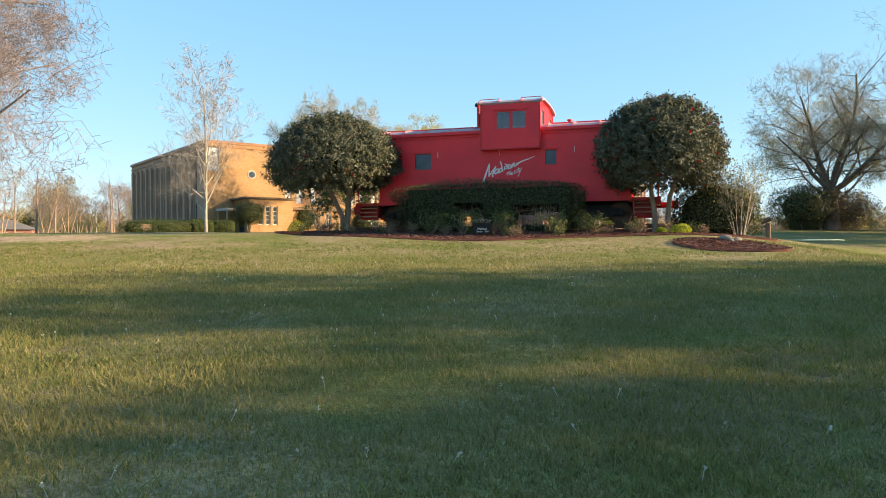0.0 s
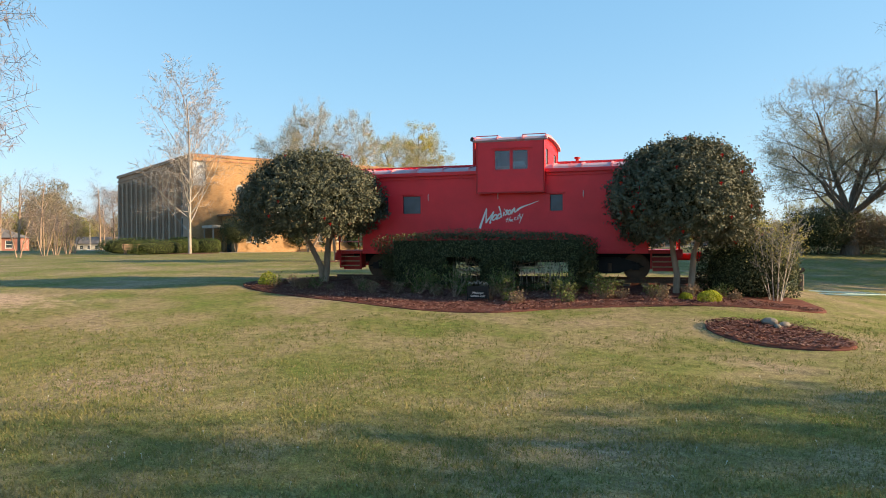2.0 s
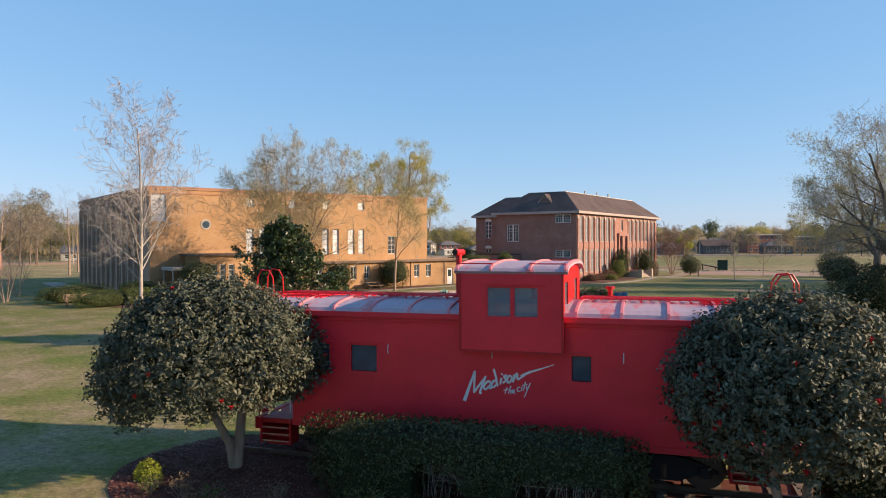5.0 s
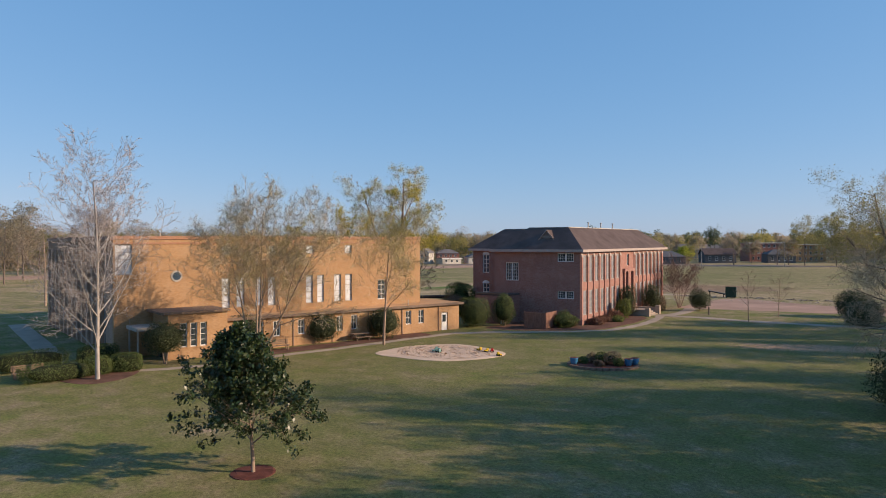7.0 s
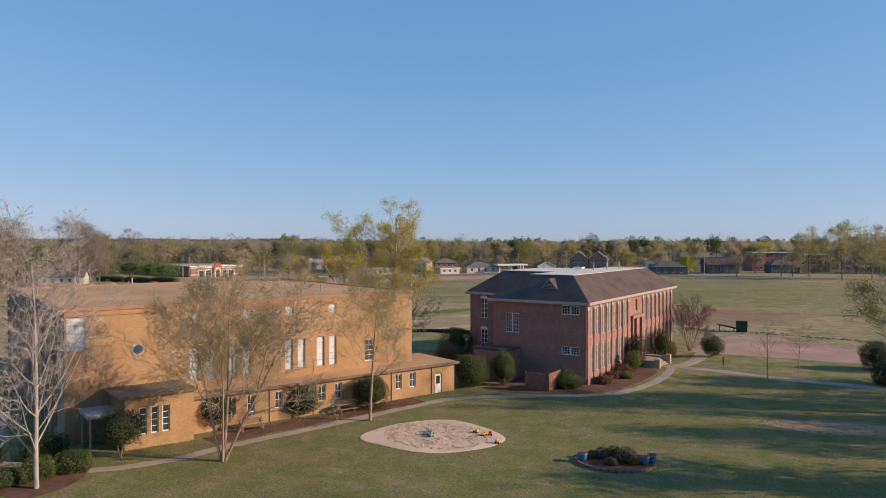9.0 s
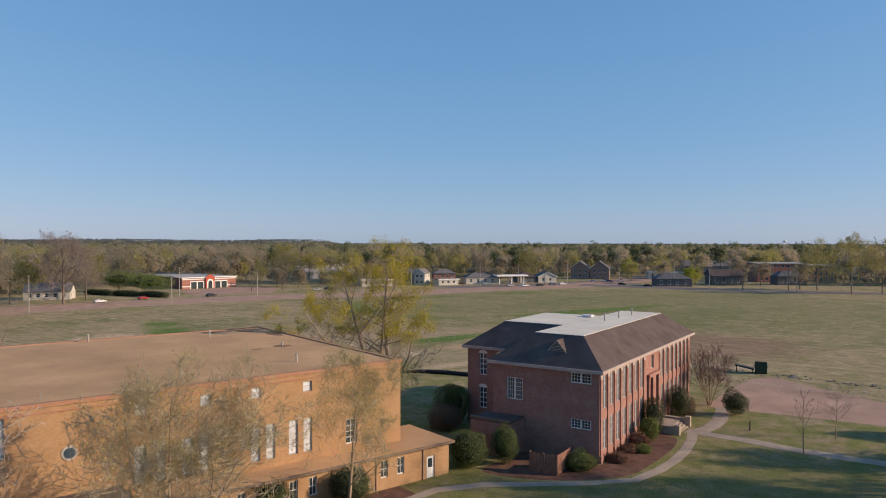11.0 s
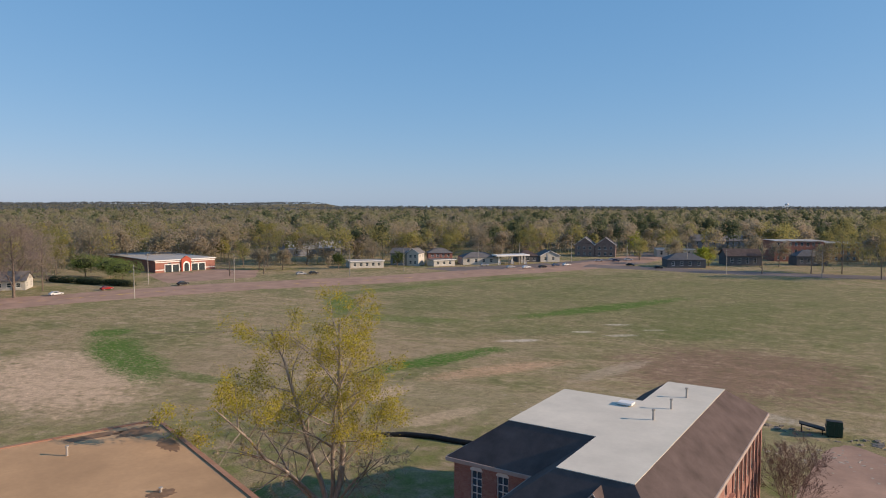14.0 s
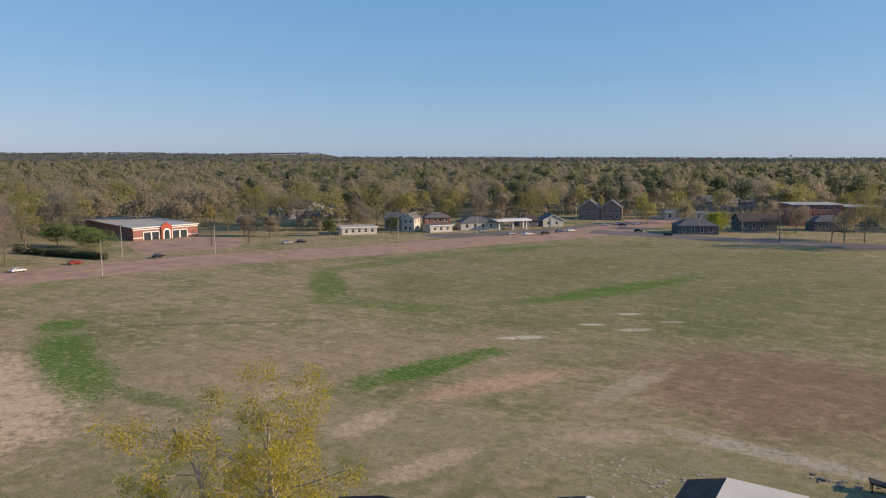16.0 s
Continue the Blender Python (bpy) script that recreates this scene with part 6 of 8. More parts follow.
rounded_shrub("round_shrub", -5.9, 26.9, (1.5, 1.3, 1.15), 0.85, 11000, M["hedge"], "rounded dark green clipped shrub by the caboose", 6, 0.085, 2.4, 16.6, lump=0.2, knobs=40, power=20, rough=0.05)
for i, (x, y, s) in enumerate(((-20.95, 20.8, 0.42), (-6.3, 23.6, 0.38), (-7.0, 23.9, 0.24))):
    rounded_shrub("lime_shrub", x, y, (s * 0.8, s * 0.72, s * 0.6), s * 0.45, 1500, M["lime"], "small bright yellow-green shrub in mulch", 30 + i, 0.06, 2.0, group="yellow-green shrubs", stems=False, lump=0.3, core=0)
tree("crape_myrtle", -4.95, 26.1, 3.3, 0.022, 17, M["bark_white"], "small pale multi-stemmed crape myrtle with sparse leaves", M["bud"], 1400, 0.06, 0.16, stems=10, lean=0.22, depth=3, kids=(7, 5, 4), angle=32, ratio=0.42, bare=0.25, thin=0.006, trunk=0.75, twig=M["bark_white"])
# trees by the hall
tree("sycamore", -58.35, 45.5, 14.6, 0.17, 11, M["bark_white"], "tall bare sycamore with pale white bark", depth=4, kids=(30, 8, 6, 4), angle=48, ratio=0.47, cone=0.62, bare=0.12, trunk=1.0, thin=0.016, lift=(0.0, 0.16, 0.07, 0.03), wander=0.06, twig=M["pale_twig"], slim=0.38, fat=0.010)
tree("budding_tree", -52.9, 55.8, 15.0, 0.13, 12, M["bark_tan"], "multi-stemmed tree with fine budding twigs", M["bud"], 56000, 0.06, 0.28, depth=4, kids=(12, 7, 6, 4), angle=47, ratio=0.54, bare=0.26, trunk=0.9, fat=0.012, slim=0.46, twig=M["bud_twig"], leads=((-0.16, -0.12, 12.6, 0.12), (0.1, 0.08, 13.8, 0.13), (0.36, 0.24, 14.0, 0.12), (0.24, -0.16, 12.0, 0.09)))
tree("budding_tree", -51.2, 70.6, 12.6, 0.14, 13, M["bark_tan"], "slim tree with fine budding twigs", M["bud"], 40000, 0.058, 0.28, depth=4, kids=(13, 7, 6, 4), angle=45, ratio=0.55, bare=0.3, fat=0.011, twig=M["bud_twig"])
tree("yellow_tree", -74.2, 103.3, 19.6, 0.5, 14, M["bark_pale"], "large old tree with yellow-green spring tufts", M["yellow"], 34000, 0.17, 0.38, depth=4, kids=(17, 7, 6, 4), angle=58, ratio=0.34, cone=0.25, bare=0.22, top_only=0.5, clumps=420, twig=M["bud_twig"], wander=0.15, lift=(0.03, 0.03, 0.02, 0.02), trunk=1.0, fat=0.014, slim=0.44, fork=1.2, leads=((0.06, 0.04, 18.6, 0.36), (0.2, 0.13, 16.4, 0.24), (-0.4, -0.26, 18.0, 0.28), (-0.85, -0.55, 17.0, 0.22), (-1.3, -0.85, 13.0, 0.16), (0.55, 0.34, 11.5, 0.15), (1.0, 0.6, 8.0, 0.11)))
tree("shade_tree", -5.5, 66.8, 14.0, 0.55, 15, M["bark"], "large spreading shade tree with sparse new leaves", M["greybud"], 30000, 0.08, 0.36, clumps=800, depth=4, kids=(12, 8, 6, 4), angle=58, ratio=0.5, cone=0.0, bare=0.25, top_only=0.42, trunk=1.0, fat=0.008, wander=0.17, lift=(0.04, 0.03, 0.01, 0.0), slim=0.42, fork=3.2, twig=M["bud_twig"], leads=((-0.85, -0.55, 6.4, 0.2), (-0.4, -0.28, 8.4, 0.24), (0.12, 0.08, 9.8, 0.27), (0.8, 0.5, 8.6, 0.22), (0.1, -0.6, 6.6, 0.16), (-0.35, 0.6, 6.6, 0.16), (1.5, 0.95, 6.6, 0.14)))
tree("shade_tree", -8.2, 100.6, 20.0, 0.42, 44, M["bark"], "tall open tree with olive green spring tufts", M["olive"], 34000, 0.14, 0.4, clumps=420, depth=4, kids=(10, 6, 5, 4), angle=56, ratio=0.38, cone=0.0, bare=0.35, top_only=0.3, trunk=1.0, twig=M["bark_tan"], wander=0.18, lift=(0.04, 0.02, 0.0, 0.0), slim=0.42, fork=3.5, leads=((-0.75, -0.48, 9.0, 0.18), (-0.3, -0.16, 12.0, 0.24), (0.25, 0.1, 12.5, 0.22), (0.8, 0.5, 10.5, 0.18), (-0.1, 0.6, 10.0, 0.16)))
tree("sapling", -24.7, 110.3, 7.0, 0.07, 18, M["bark_tan"], "slim bare sapling on the lawn", depth=3, kids=(13, 5, 4), angle=40, ratio=0.4, bare=0.3, thin=0.012, fat=0.008)
tree("sapling", -22.4, 118.2, 6.0, 0.07, 19, M["bark_tan"], "slim bare sapling on the lawn", depth=3, kids=(13, 5, 4), angle=55, ratio=0.5, bare=0.3, thin=0.012, fat=0.008)
tree("bare_tree", -37.9, 128.6, 8.5, 0.055, 20, M["red_twig"], "reddish bare multi-stemmed tree by the school", depth=4, stems=7, lean=0.34, kids=(9, 7, 5, 4), angle=40, ratio=0.52, bare=0.2, fat=0.008)


def magnolia():
    x, y = -32.9, 37.6
    root = thing("magnolia", pose(x, y, gz(x, y) - 0.03), "young magnolia with glossy dark green leaves", "tree")
    w = Wood(33)
    w.branch((0, 0, 0), (0, 0, 1), 6.2, 0.10, 0, dict(SPEC, depth=2, kids=(40, 7), angle=70, ratio=0.58, cone=1.0, bare=0.2, thin=0.004, lift=(0, 0.10, 0.1)))
    part("trunk", w.limbs, M["bark_tan"], root, smooth=True)
    rng = np.random.default_rng(33)
    tips = np.array([t[0] for t in w.tips])
    n = 21000
    pos = tips[rng.integers(0, len(tips), n)] + rng.normal(size=(n, 3)) * 0.13
    ob = new("crown", quads_mesh("crown", leaf_quads(rng, pos, random_dirs(rng, n), 0.2, 0.1), M["magnolia"]))
    ob.parent = root
    draped("mulch_ring", smooth_loop([(x + 1.0 * math.cos(a), y + 1.0 * math.sin(a)) for a in np.linspace(0, 5.5, 8)], 3), M["mulch"], 0.04, "ring of mulch under the magnolia")


magnolia()


M["redbrush"] = leafy("reddish_brown_shrub", (0.15, 0.07, 0.05), (0.22, 0.11, 0.08), (0.16, 0.12, 0.06), 0.85, 0.25)


# ---- more planting round the buildings ----
for i, (x, y, rx, ry, rz, turn) in enumerate(((-60.6, 43.9, 2.6, 0.9, 0.7, 75), (-60.3, 46.6, 1.0, 0.9, 0.75, 60), (-59.6, 48.6, 1.2, 0.9, 0.8, 50), (-66.5, 44.6, 3.0, 0.9, 0.85, 75), (-64.6, 49.2, 1.6, 0.9, 0.9, 70))):
    rounded_shrub("clipped_hedge", x, y, (rx, ry, rz), rz * 0.85, 5200, M["shrub"], "low clipped green hedge in mulch", 40 + i, 0.11, 3.5, turn, category="hedge", group="hedges by the hall", stems=False)
for i, (x, y, r, rz, zc) in enumerate(((-59.8, 52.2, 1.55, 1.2, 2.2), (-60.4, 61.2, 1.5, 1.35, 1.9), (-57.6, 68.6, 1.75, 1.45, 1.65), (-54.0, 74.2, 1.6, 1.45, 1.75), (-51.2, 87.9, 1.8, 1.75, 1.75), (-48.6, 90.6, 1.15, 1.75, 2.1))):
    rounded_shrub("round_shrub", x, y, (r, r, rz), zc, 6500, M["shrub"] if i > 3 else M["hedge"], "rounded clipped green shrub beside the brick wall", 50 + i, 0.12, 2.3, 0, ((-0.15, 0, 0.06), (0.15, 0.05, 0.06), (0, 0.15, 0.05)), group="clipped shrubs by the hall", lump=0.24, knobs=44, power=20, rough=0.06)
for i, (x, y, r, rz, zc, key) in enumerate(((-60.5, 98.4, 2.0, 1.5, 1.4, "drygrass"), (-61.8, 102.2, 1.9, 2.4, 2.3, "shrub"), (-41.9, 92.9, 1.3, 0.9, 0.8, "shrub"), (-39.3, 106.3, 0.9, 1.2, 1.3, "tuft"), (-39.7, 109.2, 1.2, 2.0, 2.2, "hedge"), (-39.4, 118.8, 1.3, 1.9, 2.2, "hedge"), (-39.0, 121.2, 1.0, 1.2, 1.2, "drygrass"), (-38.6, 101.8, 0.8, 0.4, 0.3, "tuft"), (-33.9, 124.3, 1.6, 1.45, 1.6, "hedge"), (-14.0, 124.2, 2.2, 1.8, 1.7, "hedge"), (-12.6, 113.6, 1.9, 1.6, 1.4, "hedge"), (-7.6, 66.0, 2.4, 2.0, 1.9, "hedge"), (-4.6, 68.5, 2.6, 1.8, 1.6, "drygrass"), (-39.7, 97.4, 1.0, 0.55, 0.3, "redbrush"), (-39.8, 100.8, 0.9, 0.5, 0.3, "redbrush"), (-39.8, 104.4, 1.0, 0.75, 0.45, "redbrush"), (-42.2, 94.6, 1.2, 0.45, 0.25, "redbrush"))):
    rounded_shrub("garden_shrub", x, y, (r, r, rz), zc, 13000 if r * rz > 2.9 else 5200, M[key], "loose brown budding shrub" if key in ("drygrass", "redbrush") else "green leafy shrub near the school", 70 + i, 0.14, 2.0, i * 40, group="shrubs by the school", lump=0.4 if key in ("redbrush", "drygrass") else 0.3, core=0 if key in ("redbrush", "drygrass") else 0.62, shell=0.2 if key in ("redbrush", "drygrass") else 0.66, knobs=40, power=18, rough=0.03 if key == "shrub" else 0.08)
for i in range(26):
    rr = random.Random(400 + i)
    x = -20.0 + i * 0.57 + rr.uniform(-0.2, 0.2)
    y = 20.1 + (x + 20) * 0.12 + rr.uniform(-0.2, 1.2) + max(0, x + 11) * 0.5
    dry_plant(x, y, rr.uniform(0.22, 0.45), 400 + i, M["drygrass"] if i % 3 else M["shrub"], "dry brown low plant in red mulch" if i % 3 else "leafy low plant in red mulch")
for i, (x, y, h) in enumerate(((-14.6, 21.3, 0.8), (-13.2, 21.2, 0.85), (-11.7, 21.5, 0.8), (-10.2, 22.3, 0.75), (-9.2, 23.0, 0.7))):
    dry_plant(x, y, h, 440 + i, M["shrub"], "leafy bush with reddish tips before the hedge", 900, 0.06)

# bare trees to the west and trees that throw the long shadows
tree("drooping_tree", -22.7, 7.8, 12.5, 0.30, 61, M["twig"], "bare tree with fine drooping pinkish twigs", depth=4, kids=(34, 14, 10, 8), angle=74, ratio=0.5, cone=0.4, bare=0.16, trunk=0.9, lift=(0.0, 0.015, -0.012, -0.03), wander=0.04, slim=0.28, thin=0.016, fat=0.0055)
for i, (x, y, h) in enumerate(((-66.5, 36.2, 4.6), (-69.8, 39.0, 4.4), (-72.5, 41.6, 4.8), (-64.0, 32.8, 4.4), (-78.5, 45.5, 4.6), (-60.5, 27.5, 4.6))):
    tree("crape_myrtle", x, y, h, 0.06, 80 + i, M["bark_tan"], "small bare crape myrtle with tan stems", stems=4, lean=0.26, depth=3, kids=(7, 5, 4), angle=34, ratio=0.5, bare=0.3, thin=0.02, twig=M["twig"])
for i, (x, y, h) in enumerate(((-118, 62, 13), (-104, 52, 11), (-128, 78, 14), (-140, 66, 13), (-112, 38, 12), (-96, 30, 10), (-150, 92, 14), (-125, 48, 12))):
    tree("bare_tree", x, y, h, 0.2, 90 + i, M["bark_tan"], "bare pinkish-brown street tree", M["bud"] if i == 3 else None, 1500, 0.2, 0.5, depth=4, kids=(11, 6, 5, 4), angle=45, ratio=0.55, bare=0.22, thin=0.03, twig=M["twig"])
for i, (u, v, h) in enumerate(((33, -5, 15), (37, 3.6, 18), (34, -1.5, 14), (58, 0.5, 17), (38, -11, 16), (47, -8, 17), (29, 34, 15), (34, 40, 16), (44, 37, 17), (39, 52, 16), (41, 44, 16), (50, 48, 18), (54, 57, 17), (64, 44, 17), (52, 66, 16), (70, 62, 18), (62, 76, 17), (76, 82, 18), (66, 90, 17), (74, 98, 17))):
    x, y = u * RIGHT[0] + v * FWD[0], u * RIGHT[1] + v * FWD[1]
    tree("shade_tree", x, y, h, 0.36, 110 + i, M["bark"], "spreading shade tree with sparse new leaves", M["greybud"], 9500 if v < 10 else 5600, 0.42, 0.7, clumps=150 if v < 10 else 120, depth=3, kids=(16, 8, 6), angle=52, ratio=0.46, bare=0.2, trunk=0.8, thin=0.02)


# ---- small things on the lawns ----
def slat_bench(x, y, turn):
    b = thing("park_bench", on_ground(x, y, turn), "weathered wooden slatted bench by the wall", "bench")
    for k in range(3):
        part("seat_slat", Shape().box(-1.1, 1.1, -0.25 + k * 0.17, -0.11 + k * 0.17, 0.43, 0.47), M["wood"], b)
        part("back_slat", Shape().box(-1.1, 1.1, 0.30, 0.33, 0.56 + k * 0.15, 0.68 + k * 0.15), M["wood"], b)
    for x0 in (-0.9, 0.9):
        part("leg", Shape().box(x0 - 0.05, x0 + 0.05, -0.22, -0.14, 0, 0.43).box(x0 - 0.05, x0 + 0.05, 0.22, 0.295, 0, 1.0).box(x0 - 0.04, x0 + 0.04, -0.14, 0.22, 0.36, 0.428), M["wood"], b)


def picnic_table(x, y, turn):
    b = thing("picnic_table", on_ground(x, y, turn), "grey weathered wooden picnic table with benches", "table")
    for k in range(5):
        part("top_plank", Shape().box(-0.95, 0.95, -0.37 + k * 0.15, -0.23 + k * 0.15, 0.72, 0.76), M["wood"], b)
    for s in (-1, 1):
        part("bench_plank", Shape().box(-0.95, 0.95, s * 0.74 - 0.13, s * 0.74 + 0.13, 0.42, 0.46), M["wood"], b)
        for x0 in (-0.7, 0.7):
            part("leg", Shape().tube([(x0, s * 0.72, 0), (x0, s * 0.2, 0.72)], 0.05, 6), M["wood"], b)
    for x0 in (-0.7, 0.7):
        part("cross_beam", Shape().box(x0 - 0.04, x0 + 0.04, -0.85, 0.85, 0.33, 0.42), M["wood"], b)


slat_bench(-57.6, 62.8, 71)
slat_bench(-63.2, 43.0, 75)
picnic_table(-55.2, 71.8, 71)


def fence_screen():
    f = thing("wood_fence", on_ground(-44.3, 90.1, 0), "tan wooden board screen fence on posts", "fence")
    for k in range(18):
        part("board", Shape().box(-1.35 + k * 0.15, -1.215 + k * 0.15, -0.012, 0.012, 0.06, 1.85), M["fence_wood"], f)
    for k in range(11):
        z = 0.1 + k * 0.165
        part("side_board", Shape().box(1.385, 1.41, 0.05, 2.9, z, z + 0.15), M["fence_wood"], f)
    for x, y in ((-1.38, 0.06), (0, 0.06), (1.36, 0.04), (1.36, 2.9)):
        part("post", Shape().box(x - 0.05, x + 0.05, y - 0.05 + 0.02, y + 0.07, 0, 1.95), M["fence_wood"], f)


fence_screen()


def planter_ring():
    cx, cy = -29.0, 71.0
    ring = thing("planter_ring", on_ground(cx, cy, 20), "round raised planting bed with stone edging", "planter")
    for k in range(34):
        a = 2 * math.pi * k / 34
        m = pose(2.75 * math.cos(a), 2.2 * math.sin(a), 0.05, 0, 0, math.degrees(math.atan2(2.2 * math.cos(a), -2.75 * math.sin(a))))
        part("edging_stone", Shape().box(-0.22, 0.22, -0.1, 0.1, -0.05, 0.14), M["brown_edge"], ring, at=m)
    part("soil", Shape().prism([(2.65 * math.cos(2 * math.pi * k / 32), 2.1 * math.sin(2 * math.pi * k / 32)) for k in range(32)], -0.05, 0.13, "z"), M["mulch"], ring)
    for i, (dx, dy, r) in enumerate(((-0.9, 0.2, 0.55), (-0.2, 0.4, 0.7), (0.6, 0.3, 0.75), (1.2, 0.0, 0.5), (0.1, -0.9, 0.4), (-1.4, -0.2, 0.4))):
        rounded_shrub("bedding_shrub", cx + dx * 1.1, cy + dy, (r, r, r * 0.8), r * 0.8, 1500, M["shrub"] if i % 2 else M["drygrass"], "leafy shrub in the round planting bed", 140 + i, 0.11, 2.0, 0, stems=False, lump=0.3, core=0.5, group="shrubs in the planting bed")
    for x, y in ((-31.0, 69.8), (-27.0, 71.4), (-26.7, 72.1)):
        pot = thing("flower_pot", on_ground(x, y, 0, 0.1), "round glazed blue flower pot", "pot", "blue pots")
        part("bowl", Shape().tube([(0, 0, 0), (0, 0, 0.25), (0, 0, 0.5), (0, 0, 0.56)], [0.2, 0.3, 0.33, 0.37], 18), M["blue_pot"], pot, smooth=True)
        part("soil", Shape().tube([(0, 0, 0.561), (0, 0, 0.58)], 0.32, 18), M["mulch"], pot)


planter_ring()


def sand_toys():
    spots = ((-41.2, 72.0, "toy_yellow"), (-40.2, 71.6, "toy_yellow"), (-39.8, 71.9, "toy_red"), (-38.2, 70.3, "toy_yellow"), (-44.6, 70.2, "toy_teal"), (-44.0, 69.6, "toy_teal"), (-43.7, 69.0, "toy_teal"), (-44.3, 69.2, "toy_teal"))
    for i, (x, y, key) in enumerate(spots):
        t = thing("toy_truck", on_ground(x, y, i * 57, 0.05), {"toy_yellow": "yellow plastic toy digger on sand", "toy_red": "red plastic toy truck on sand", "toy_teal": "pale teal plastic toy on sand"}[key], "toy", "toys in the sandpit")
        part("body", Shape().box(-0.22, 0.22, -0.12, 0.12, 0.09, 0.2).box(0.02, 0.2, -0.11, 0.11, 0.2, 0.33), M[key], t, bevel=0.02)
        for wx in (-0.14, 0.14):
            for wy in (-0.12, 0.12):
                part("wheel", Shape().tube([(wx, wy - 0.03, 0.08), (wx, wy + 0.03, 0.08)], 0.08, 12), M["tyre"], t)
    rng = np.random.default_rng(8)
    ang, rad = rng.uniform(0, 6.28, 1500), rng.uniform(0, 1, 1500) ** 0.5
    p = np.column_stack([-43.6 + 4.6 * rad * np.cos(ang), 69.8 + 4.0 * rad * np.sin(ang)])
    pos = np.column_stack([p, ground_z(p[:, 0], p[:, 1]) + 0.07])
    tagged(new("sand_lumps", quads_mesh("sand_lumps", leaf_quads(rng, pos, np.tile((0, 0, 1.0), (1500, 1)), 0.16, 0.14, 0.5), M["sand"])), "uneven lumps of dug sand", "", "", "stuff")


sand_toys()


def club_sign():
    s = thing("garden_sign", pose(-12.22, 20.9, gz(-12.22, 20.9), 0, 0, 16.6), "small black metal garden sign with white lettering", "sign")
    part("board", Shape().box(-0.3, 0.3, -0.015, 0.015, 0.12, 0.48), M["black_iron"], s, bevel=0.008)
    for x in (-0.32, 0.32):
        part("post", Shape().tube([(x, 0, -0.1), (x, 0, 0.52)], 0.014, 8), M["black_iron"], s)
    for k in range(5):
        a0 = -0.24 + k * 0.12
        part("scroll", Shape().tube([(a0 + 0.055 * math.cos(t), 0, 0.53 + (0.05 + 0.03 * (2 - abs(k - 2))) * math.sin(t)) for t in np.linspace(0, math.pi, 9)], 0.008, 6), M["stone"], s)
    for text, z, size in (("Madison", 0.25, 0.1), ("Garden Club", 0.165, 0.085)):
        cu = bpy.data.curves.new("sign_lettering", "FONT")
        cu.body, cu.size, cu.align_x, cu.extrude = text, size, "CENTER", 0.002
        ob = new("sign_lettering", cu)
        me = bpy.data.meshes.new_from_object(ob.evaluated_get(bpy.context.evaluated_depsgraph_get()))
        bpy.data.objects.remove(ob)
        bpy.data.curves.remove(cu)
        me.materials.append(M["white"])
        ob = new("sign_lettering", me)
        ob.parent = s
        ob.matrix_basis = pose(0, -0.019, z, 90, 0, 0)


club_sign()


def garden_bits():
    p = thing("spotlight_post", on_ground(-4.94, 31.9), "short dark post with a spotlight head", "lamp")
    part("post", Shape().box(-0.09, 0.09, -0.09, 0.09, 0, 0.62), M["bark"], p, bevel=0.01)
    part("lamp_head", Shape().tube([(-0.22, -0.1, 0.68), (0.1, 0.05, 0.78)], [0.13, 0.08], 12), M["black_iron"], p)
    h = thing("garden_hose", on_ground(-4.1, 32.6), "coiled pale green garden hose on grass", "hose")
    part("coil", Shape().tube([((0.55 + 0.02 * k + 0.12 * math.sin(k * 1.7)) * math.cos(k * 0.42), (0.35 + 0.01 * k) * math.sin(k * 0.42), 0.03 + 0.01 * (k % 3)) for k in range(70)], 0.018, 6), M["hose"], h, smooth=True)
    for i, (x, y, s) in enumerate(((-4.3, 20.75, 0.13), (-3.98, 20.7, 0.10), (-4.1, 20.5, 0.08))):
        bm = bmesh.new()
        bmesh.ops.create_icosphere(bm, subdivisions=2, radius=s)
        rr = random.Random(i)
        sh = Shape()
        sh.v = [(v.co.x * 1.5 * rr.uniform(0.85, 1.1), v.co.y * rr.uniform(0.85, 1.1), v.co.z * 0.8 + s * 0.5) for v in bm.verts]
        sh.f = [tuple(v.index for v in f.verts) for f in bm.faces]
        bm.free()
        r = thing("garden_rock", on_ground(x, y, i * 50, 0.05), "grey garden stone on mulch", "rock")
        part("stone", sh, M["rubble"], r)
    for x, y in ((-30.9, 116.9),):
        p = thing("wooden_post", on_ground(x, y), "short dark wooden post on the lawn", "post")
        part("post", Shape().box(-0.09, 0.09, -0.09, 0.09, 0, 1.1), M["bark"], p, bevel=0.02)


garden_bits()


